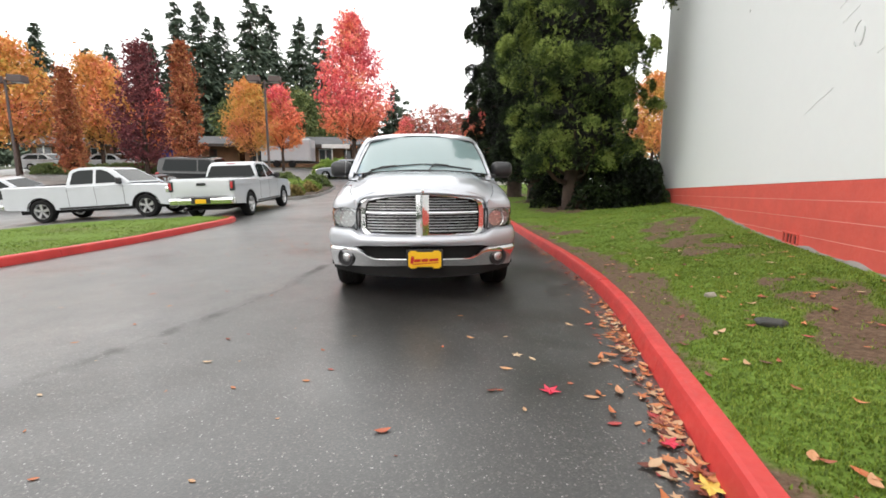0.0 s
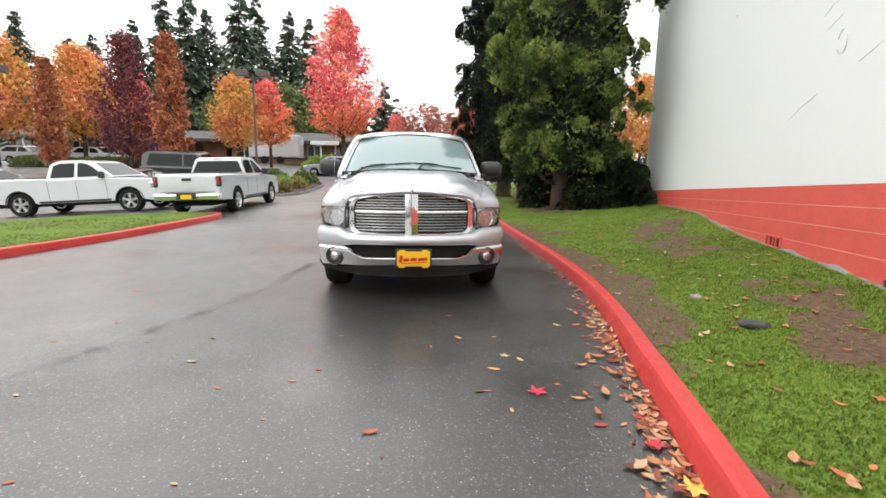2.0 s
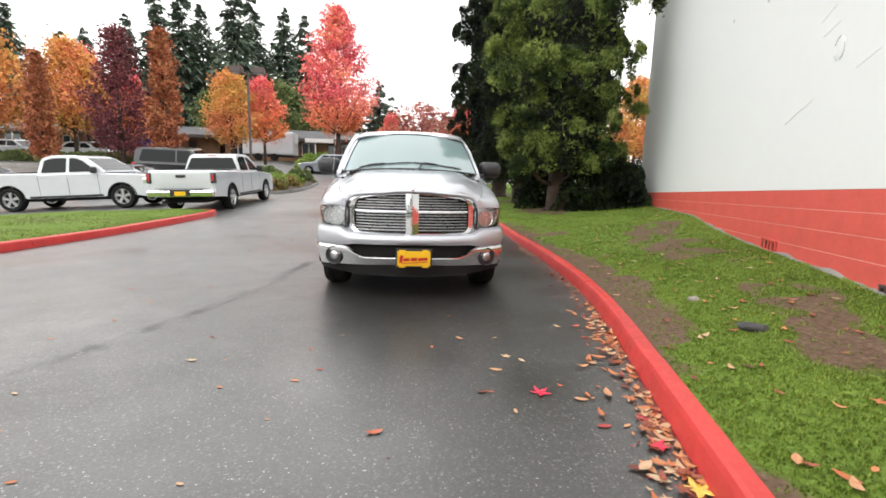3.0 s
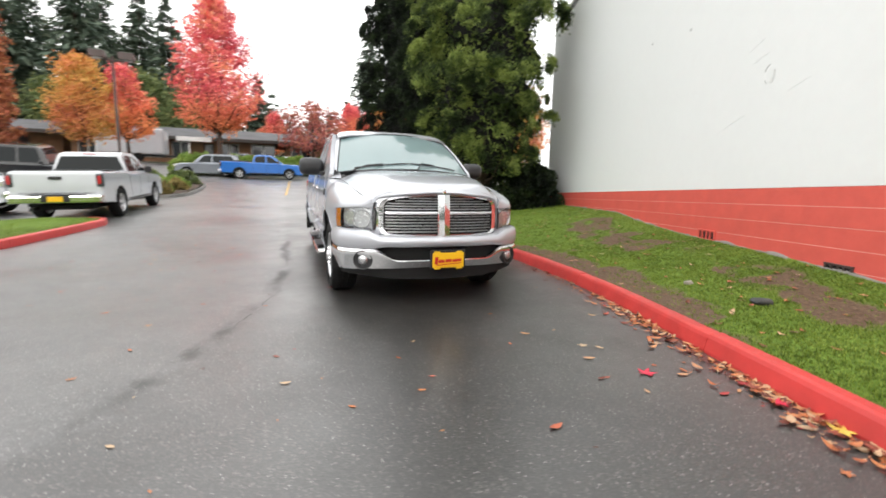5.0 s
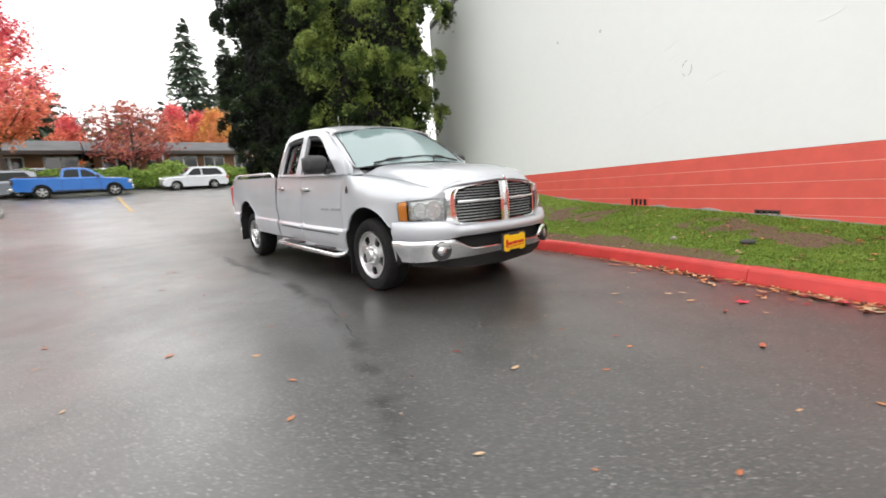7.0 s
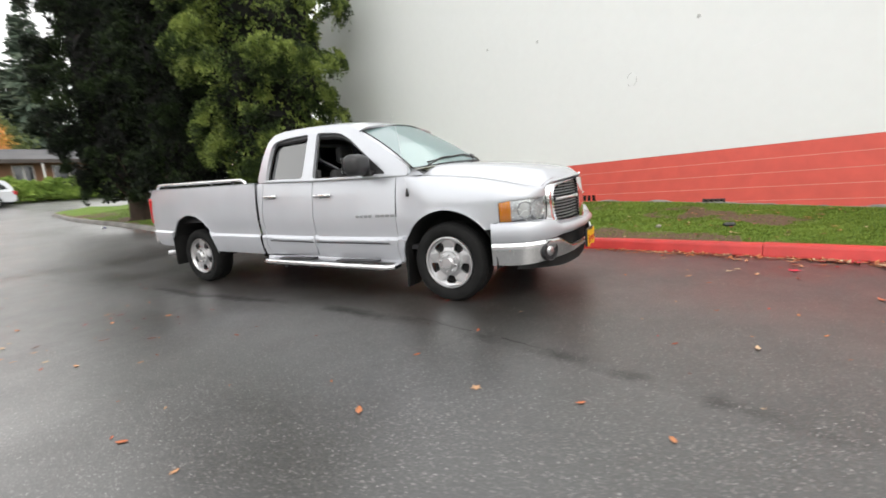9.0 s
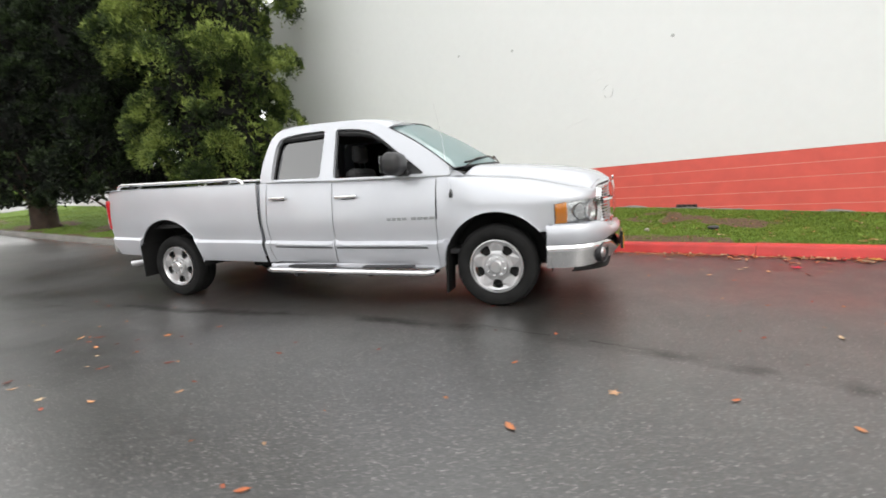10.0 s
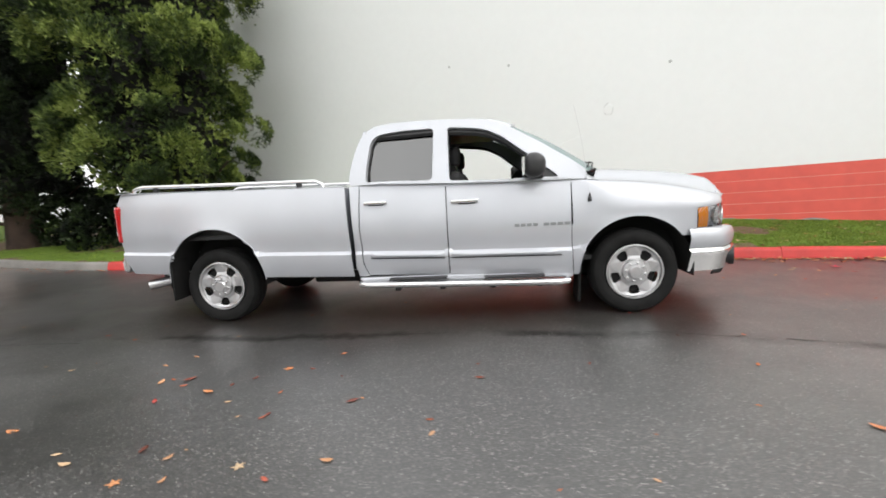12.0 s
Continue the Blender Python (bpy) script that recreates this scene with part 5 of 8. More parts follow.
def small_car(label, category, name, paint, m, L=4.6, half=0.9, roof=1.62, boxy=0.0, group="parked vehicles"):
    """Hatch or sport-utility body; front axle at y = 0, nose to -y."""
    v = thing(name, label, category, group=group, m=m)
    wb, r = L * 0.58, 0.34 + 0.03 * boxy
    f, b = -0.85, L - 0.85
    hood = 1.0 + 0.08 * boxy
    ra = r + 0.06
    body = [(f + 0.03, 0.3), (f, 0.55), (f + 0.08, hood - 0.22), (f + 0.35, hood - 0.08), (0.55, hood), (b - 0.15, hood + 0.02), (b, hood - 0.1), (b + 0.02, 0.5), (b - 0.05, 0.32)]
    poly = soften(body, 0.12, 3) + arc_points(wb, r, ra, 0, 180, 12) + [(wb - ra - 0.05, 0.26), (ra + 0.05, 0.26)] + arc_points(0, r, ra, 0, 180, 12)
    bm = bmesh.new()
    extrude_profile(bm, poly, [(-half, 0.1, 0.08), (-half + 0.05, 0.03, 0.03), (-half + 0.16, 0, 0), (half - 0.16, 0, 0), (half - 0.05, 0.03, 0.03), (half, 0.1, 0.08)])
    part("body", bm, paint, v)
    slope = 0.75 - 0.4 * boxy
    cab = [(0.45, hood - 0.01), (0.45 + slope, roof - 0.08), (0.8 + slope, roof), (b - 0.75 + 0.25 * boxy, roof), (b - 0.35 + 0.2 * boxy, roof - 0.12), (b - 0.06, hood - 0.01)]
    bm = bmesh.new()
    cabs = soften(cab, 0.15, 3)
    hs = half - 0.05
    n = len(cabs)
    rings = []
    for s, ins in ((-1, 0), (-1, 0.06), (1, 0.06), (1, 0)):
        rings.append([bm.verts.new((s * (hs - 0.2 * (z - hood) / (roof - hood) - ins), y, z + (0.015 if ins else 0))) for y, z in cabs])
    for a, c in zip(rings, rings[1:]):
        for i in range(n):
            bm.faces.new((a[i], a[(i + 1) % n], c[(i + 1) % n], c[i]))
    bm.faces.new(rings[0])
    bm.faces.new(rings[-1])
    part("cabin", bm, paint, v)
    t = roof - 0.1
    mid = 1.55 + slope * 0.3
    side_window(v, [(0.78, hood + 0.05), (0.62 + slope, t), (mid, t), (mid, hood + 0.05)], hs, 0.2, hood, roof)
    side_window(v, [(mid + 0.08, hood + 0.05), (mid + 0.08, t), (b - 0.8 + 0.25 * boxy, t), (b - 0.35, hood + 0.12), (b - 0.5, hood + 0.05)], hs, 0.2, hood, roof)
    for nm, (ya, za), (yb, zb), off in (("windscreen", (0.55, hood + 0.05), (0.42 + slope, roof - 0.1), -0.02), ("rear_window", (b - 0.1, hood + 0.06), (b - 0.33 + 0.2 * boxy, roof - 0.16), 0.02)):
        bm = bmesh.new()
        q = [bm.verts.new(p) for p in ((-hs + 0.1, ya + off, za + 0.02), (hs - 0.1, ya + off, za + 0.02), (hs - 0.26, yb + off, zb + 0.02), (-hs + 0.26, yb + off, zb + 0.02))]
        bm.faces.new(q)
        ext = bmesh.ops.extrude_face_region(bm, geom=bm.faces[:])
        bmesh.ops.translate(bm, vec=(0, -2 * off, 0), verts=[g for g in ext["geom"] if isinstance(g, bmesh.types.BMVert)])
        part(nm, bm, M_GLASS, v)
    for s in (-1, 1):
        wheel(v, s * (half - 0.1), 0, r, r, 0.22, s, 0.62)
        wheel(v, s * (half - 0.1), wb, r, r, 0.22, s, 0.62)
        boxpart("headlamp", (s * (half - 0.2) - 0.16, s * (half - 0.2) + 0.16, f - 0.01 + 0.02, f + 0.3, hood - 0.32, hood - 0.16), M_CHROME, v, 0.04)
        boxpart("tail_lamp", (s * (half - 0.13) - 0.13, s * (half - 0.13) + 0.13, b - 0.2, b + 0.015, hood - 0.28, hood - 0.04), M_RED_LENS, v, 0.03)
        boxpart("mirror", (s * (half + 0.06) - 0.1, s * (half + 0.06) + 0.1, 0.75, 0.85, hood + 0.02, hood + 0.15), paint, v, 0.04)
    boxpart("front_bumper", (-half + 0.1, half - 0.1, f - 0.03, f + 0.1, 0.3, 0.42), M_BLACK, v, 0.03)
    boxpart("rear_bumper", (-half + 0.1, half - 0.1, b - 0.1, b + 0.04, 0.32, 0.46), M_BLACK, v, 0.03)
    boxpart("chassis", (-half + 0.2, half - 0.2, f + 0.2, b - 0.2, 0.2, 0.3), M_SHADOW, v, 0.02)
    return v


def at(x, y, head, dz=0.0, wb=3.2):
    """A pose on the ground, tilted with it, whose nose points along head degrees clockwise from +y; x, y is the front axle."""
    h = radians(head)
    nx, ny = math.sin(h), math.cos(h)
    zf, zr = ground_z(x, y), ground_z(x - nx * wb, y - ny * wb)
    zl, zs = ground_z(x - ny * 0.8, y + nx * 0.8), ground_z(x + ny * 0.8, y - nx * 0.8)
    pitch = math.degrees(math.atan2(zr - zf, wb))
    roll = math.degrees(math.atan2(zl - zs, 1.6))
    return pose(x, y, zf + dz, 0, 0, 180 - head) @ pose(0, 0, 0, pitch, -roll, 0)


crew_pickup("white crew-cab pickup truck parked broadside behind the grass", M_WHITE_CAR, at(-9.63, 11.66, 90))
crew_pickup("white crew-cab pickup truck parked tail towards the road", M_WHITE_CAR, at(-6.78, 13.65, 0), plate=True)
crew_pickup("bright blue pickup truck on the far road", M_BLUE_CAR, at(-1.0, 33.0, 90), group="vehicles on the far road")
small_car("black boxy sport-utility vehicle in the car park", "suv", "suv", M_BLACK_CAR, at(-11.7, 23.0, 88), 4.9, 0.98, 1.9, 1.0)
small_car("dark grey sport-utility vehicle at the far kerb", "suv", "suv", M_GREY_CAR, at(-8.4, 34.7, -90), 4.7, 0.93, 1.68, 0.3, group="vehicles on the far road")
small_car("white sport-utility vehicle on the far road", "suv", "suv", M_WHITE_CAR, at(2.8, 34.8, -90), 4.5, 0.92, 1.66, 0.25, group="vehicles on the far road")
small_car("silver hatchback parked behind the white pickup", "car", "car", M_GREY_CAR, at(-11.6, 17.5, 90), 4.4, 0.88, 1.46)
small_car("beige saloon parked at the end of the row", "car", "car", M_BEIGE_CAR, at(-17.0, 11.6, 75), 4.6, 0.9, 1.5)
small_car("white saloon in the second row", "car", "car", M_WHITE_CAR, at(-18.5, 17.5, 85), 4.5, 0.9, 1.5)
small_car("white hatchback parked beside the shops", "car", "car", M_WHITE_CAR, at(-27, 38, 90), 4.4, 0.9, 1.55)
small_car("white hatchback parked beside the shops", "car", "car", M_WHITE_CAR, at(-33, 38, 90), 4.4, 0.9, 1.55)
small_car("grey hatchback parked behind the hedge", "car", "car", M_GREY_CAR, at(-3.2, 42.6, 90), 4.4, 0.9, 1.5)
small_car("white saloon parked behind the hedge", "car", "car", M_WHITE_CAR, at(1.5, 42.6, 90), 4.4, 0.9, 1.4)


# ---- the silver pickup truck: front axle at y = 0, nose to -y, tail raised a little ----
def glass_mat(name, tint, clear, rough=0.0, ior=1.5):
    """A pane: what lies behind shows through the tint, under the mirror gloss of its surface."""
    m = bpy.data.materials.new(name)
    m.use_nodes = True
    nt = m.node_tree
    nt.nodes.clear()
    out = nt.nodes.new("ShaderNodeOutputMaterial")
    tr = nt.nodes.new("ShaderNodeBsdfTransparent")
    tr.inputs[0].default_value = (*tint, 1)
    gl = nt.nodes.new("ShaderNodeBsdfGlossy")
    gl.inputs["Roughness"].default_value = rough
    fr = nt.nodes.new("ShaderNodeFresnel")
    fr.inputs[0].default_value = ior
    mx = nt.nodes.new("ShaderNodeMixShader")
    nt.links.new(fr.outputs[0], mx.inputs[0])
    nt.links.new(tr.outputs[0], mx.inputs[1])
    nt.links.new(gl.outputs[0], mx.inputs[2])
    nt.links.new(mx.outputs[0], out.inputs[0])
    return m


M_SCREEN = glass_mat("windscreen_glass", (0.70, 0.84, 0.84), 0.8, 0.0, 3.2)
def screen_sky_haze():
    """Pale teal layer over the windscreen: painted sky reflection, with some dust haze."""
    nt = M_SCREEN.node_tree
    out = nt.nodes["Material Output"] if "Material Output" in nt.nodes else [n for n in nt.nodes if n.bl_idname == "ShaderNodeOutputMaterial"][0]
    src = out.inputs[0].links[0].from_socket
    sky_haze = nt.nodes.new("ShaderNodeBsdfPrincipled")
    sky_haze.inputs["Base Color"].default_value = (0.36, 0.52, 0.53, 1)
    sky_haze.inputs["Roughness"].default_value = 0.3
    mx = nt.nodes.new("ShaderNodeMixShader")
    mx.inputs[0].default_value = 0.4
    nt.links.new(src, mx.inputs[1])
    nt.links.new(sky_haze.outputs[0], mx.inputs[2])
    nt.links.new(mx.outputs[0], out.inputs[0])


screen_sky_haze()
M_LENS = glass_mat("clear_lens", (0.93, 0.94, 0.94), 0.9, 0.0, 1.5)
M_PRIVACY = glass_mat("privacy_glass", (0.06, 0.065, 0.07), 0.1, 0.01, 2.7)
M_SLAT = plain("satin_grille_slat", (0.58, 0.58, 0.59), 0.3, 1.0, vary=0.05, bumps=0.0)
M_BADGE = plain("grey_badge", (0.25, 0.26, 0.27), 0.45, vary=0.05)
M_REFLECT = plain("lamp_reflector", (0.86, 0.87, 0.88), 0.22, 0.55, vary=0.02, bumps=0.0)
M_SEAT = plain("dark_grey_cloth", (0.045, 0.045, 0.048), 0.9, vary=0.25, scale=30, bumps=0.3)
M_DASH = plain("grey_dash_plastic", (0.07, 0.07, 0.072), 0.6, vary=0.1, scale=20, bumps=0.1)

WIDTH = [(-0.86, 0.90), (-0.53, 0.958), (-0.3, 0.99), (0.0, 1.01), (0.6, 1.0), (2.6, 1.0), (4.08, 1.012), (4.8, 0.99), (5.1, 0.955)]
MOULD = [(-0.6, 0.62), (0.49, 0.64), (1.72, 0.66), (2.6, 0.688), (3.55, 0.72), (4.5, 0.76), (5.1, 0.785)]
SILL = [(-0.6, 0.36), (0.55, 0.385), (2.47, 0.445), (2.6, 0.44), (3.53, 0.47), (4.5, 0.53), (5.1, 0.56)]
BELT = [(0.3, 1.24), (0.6, 1.25), (1.68, 1.28), (2.48, 1.30), (2.64, 1.31), (3.85, 1.335), (5.02, 1.365), (5.1, 1.35)]
FENDER_TOP = [(-0.9, 1.035), (-0.7, 1.07), (-0.55, 1.11), (-0.31, 1.163), (-0.02, 1.203), (0.25, 1.228), (0.55, 1.25)]
ARCH_F, ARCH_R = (0.0, 0.402, 0.496), (4.03, 0.468, 0.506)


def side_x(y, z, top, roll, power=2.4):
    w, zm = smooth_interp(WIDTH, y), interp(MOULD, y)
    if z <= zm:
        lo = interp(SILL, y)
        f = max(0.0, min(1.0, (zm - z) / max(0.05, zm - lo)))
        x = w + 0.006 - 0.04 * f * f
    else:
        s = max(0.0, (z - zm) / max(0.05, top - zm))
        x = w - 0.02 * math.exp(-((z - zm) / 0.12) ** 2) - roll * s ** power
    # flares over the wheels
    for cy, cz, r in (ARCH_F, ARCH_R):
        d = math.hypot(y - cy, z - cz) - r
        if -0.02 < d < 0.16:
            x += 0.012 * (1 - max(0, d) / 0.16) ** 2
    return x


def side_panel(name, y0, y1, zlo, zhi, roll, side, parent, step=0.028, power=2.4, arch=(), thick=0.012, material=None, extra=0.0):
    """Sheet metal between two seams: y0 and y1 as functions of height."""
    ny = max(4, int((y1(0.9) - y0(0.9)) / step))
    nlow, nup = 8, 24
    nz = nlow + 1 + nup
    grid = {}
    bm = bmesh.new()
    for i in range(ny + 1):
        f = i / ny
        for j in range(nz + 1):
            g = j / nz
            yc = y0(0.8) + (y1(0.8) - y0(0.8)) * f
            zm = max(zlo(yc) + 0.05, min(interp(MOULD, yc), zhi(yc) - 0.1))
            if j <= nlow:
                z = zlo(yc) + (zm - zlo(yc)) * j / nlow
            else:
                z = zm + 0.016 + (zhi(yc) - zm - 0.016) * (j - nlow - 1) / nup
            y = y0(z) + (y1(z) - y0(z)) * f
            for cy, cz, r in arch:
                d = math.hypot(y - cy, z - cz)
                if abs(d - r) < step * 0.75 and d > 1e-6:
                    y, z = cy + (y - cy) * r / d, cz + (z - cz) * r / d
            top = zhi(yc)
            rr = roll(yc)
            grid[i, j] = bm.verts.new((side * (side_x(y, z, top, rr, power) + extra), y, z))
    for i in range(ny):
        for j in range(nz):
            q = [grid[i, j], grid[i + 1, j], grid[i + 1, j + 1], grid[i, j + 1]]
            c = sum((v.co for v in q), Vector()) / 4
            if any(math.hypot(c.y - cy, c.z - cz) < r - 0.002 for cy, cz, r in arch):
                continue
            bm.faces.new(q)
    bmesh.ops.delete(bm, geom=[v for v in bm.verts if not v.link_faces], context="VERTS")
    bmesh.ops.recalc_face_normals(bm, faces=bm.faces)
    if sum(f.normal.x for f in bm.faces) * side < 0:
        bmesh.ops.reverse_faces(bm, faces=bm.faces)
    bmesh.ops.solidify(bm, geom=bm.faces[:], thickness=thick)
    return part(name, bm, material or M_SILVER, parent, smooth=True, recalc=False)


def sheet_part(name, nu, nv, f, material, parent, thick=0.0, label="", smooth=True, keep=None):
    """A curved sheet f(u, v), u and v from 0 to 1."""
    bm = bmesh.new()
    g = [[bm.verts.new(f(i / nu, j / nv)) for j in range(nv + 1)] for i in range(nu + 1)]
    for i in range(nu):
        for j in range(nv):
            if keep is None or keep((i + 0.5) / nu, (j + 0.5) / nv):
                bm.faces.new((g[i][j], g[i + 1][j], g[i + 1][j + 1], g[i][j + 1]))
    bmesh.ops.remove_doubles(bm, verts=bm.verts, dist=1e-5)
    if thick:
        bmesh.ops.recalc_face_normals(bm, faces=bm.faces)
        bmesh.ops.solidify(bm, geom=bm.faces[:], thickness=thick)
    return part(name, bm, material, parent, label, smooth)


def filled(name, outline, holes, lift, material, parent, thick=0.02, label="", smooth=False):
    """A panel from an outline (a, b) with holes, bent into space by lift(a, b)."""
    bm = bmesh.new()
    edges = []
    for loop in [outline] + list(holes):
        vs = [bm.verts.new((a, b, 0)) for a, b in loop]
        edges += [bm.edges.new((vs[i], vs[(i + 1) % len(vs)])) for i in range(len(vs))]
    bmesh.ops.triangle_fill(bm, use_beauty=True, edges=edges)
    bmesh.ops.dissolve_degenerate(bm, edges=bm.edges[:], dist=1e-6)
    for v in bm.verts:
        v.co = lift(v.co.x, v.co.y)
    bmesh.ops.recalc_face_normals(bm, faces=bm.faces)
    if thick:
        bmesh.ops.solidify(bm, geom=bm.faces[:], thickness=thick)
    return part(name, bm, material, parent, label, smooth)


def hood_edge_z(y):
    return smooth_interp(FENDER_TOP, y) + 0.004


def hood_half(y):
    return smooth_interp([(-1.02, 0.63), (-0.86, 0.67), (-0.5, 0.765), (0.0, 0.81), (0.4, 0.82)], y)


def front_y(x):
    """The line of the grille and lamps seen from above, wrapping back along the fender."""
    a = abs(x)
    return smooth_interp([(0, -1.02), (0.3, -0.995), (0.55, -0.92), (0.67, -0.865), (0.78, -0.815), (0.87, -0.73), (0.93, -0.62), (0.957, -0.53)], a)


def lamp_at(side, u, v, out=0.0):
    """A point of the headlamp's face: u runs from the grille round to the fender, v upwards."""
    a = 0.655 + (0.957 - 0.655) * u ** 0.75
    top = interp([(0.655, 0.958), (0.8, 0.962), (0.93, 0.95), (0.957, 0.937)], a)
    low = interp([(0.655, 0.745), (0.72, 0.738), (0.80, 0.742), (0.87, 0.76), (0.957, 0.757)], a)
    y = front_y(a)
    n = Vector((a * 0.5, y + 0.4, 0)).normalized()
    bulge = 0.016 * max(0.0, math.sin(math.pi * v)) ** 0.7
    return Vector((side * (a + n.x * (bulge * 0.6 + out)), y + n.y * (bulge + out), low + (top - low) * v))


def fender_skin(side):
    """The front fender: flank with its wheel opening, a crown that rolls over to the hood seam, and the brow over the headlamp."""
    bm = bmesh.new()
    cy, cz, r = ARCH_F
    ys = [-0.53, -0.515] + [cy - r * math.cos(math.pi * i / 44) for i in range(45)] + [0.512, 0.53, 0.549]
    nlow, nup = 22, 14
    cols = []
    for y in ys:
        z0 = interp([(-0.53, 0.937), (-0.25, 0.92), (0.25, 0.92), (0.55, 0.86)], y)
        lo = interp(SILL, y) if y > 0 else 0.70
        if abs(y - cy) <= r:
            lo = max(lo, cz + math.sqrt(max(0.0, r * r - (y - cy) ** 2)))
        zt = hood_edge_z(y) - 0.003
        xh = hood_half(y) + 0.005 + (0.905 - hood_half(y) - 0.005) * ease(0.22, 0.54, y)
        p = 2.1 + 2.4 * ease(0.1, 0.54, y)
        k = ease(0.12, 0.545, y)
        col = []
        for j in range(nlow):
            z = lo + (z0 - lo) * j / nlow
            yy = y + (0.06 * (1.25 - z) * (z - 0.38) * (y - 0.5) / 0.049 if y > 0.5 else 0)
            col.append(bm.verts.new((side * (side_x(yy, z, 2.0, 0.0) * (1 - k) + side_x(yy, z, 1.25, 0.07) * k), yy, z)))
        w0 = side_x(y, z0, 2.0, 0.0)
        for j in range(nup + 1):
            a = math.pi / 2 * j / nup
            c, q = max(0.0, math.cos(a)) ** (2 / p), math.sin(a) ** (2 / p)
            z = z0 + (zt - z0) * q
            x = (xh + (w0 - xh) * c) * (1 - k) + side_x(y, z, 1.25, 0.07) * k
            col.append(bm.verts.new((side * x, y, z)))
        cols.append(col)
    for a, b in zip(cols, cols[1:]):
        for j in range(len(a) - 1):
            bm.faces.new((a[j], b[j], b[j + 1], a[j + 1]))
    # the brow
    prev = None
    n = 16
    for i in range(n + 1):
        u = i / n
        if i == n:
            col = cols[0][nlow:]
        else:
            b = lamp_at(side, u, 1.0, 0.003)
            y = -0.885 + (-0.53 + 0.885) * u
            t = Vector((side * (hood_half(y) + 0.005), y, hood_edge_z(y) - 0.003))
            col = []
            for j in range(nup + 1):
                a = math.pi / 2 * j / nup
                c, q = max(0.0, math.cos(a)) ** (2 / 2.1), math.sin(a) ** (2 / 2.1)
                col.append(bm.verts.new((t.x + (b.x - t.x) * c, t.y + (b.y - t.y) * c, b.z + (t.z - b.z) * q)))
        if prev:
            for j in range(nup):
                bm.faces.new((prev[j], col[j], col[j + 1], prev[j + 1]))
        prev = col
    bmesh.ops.delete(bm, geom=[v for v in bm.verts if not v.link_faces], context="VERTS")
    bmesh.ops.recalc_face_normals(bm, faces=bm.faces)
    if sum(f.normal.x for f in bm.faces) * side < 0:
        bmesh.ops.reverse_faces(bm, faces=bm.faces)
    bmesh.ops.solidify(bm, geom=bm.faces[:], thickness=0.012)
    return part("fender", bm, M_SILVER, truck, smooth=True, recalc=False)


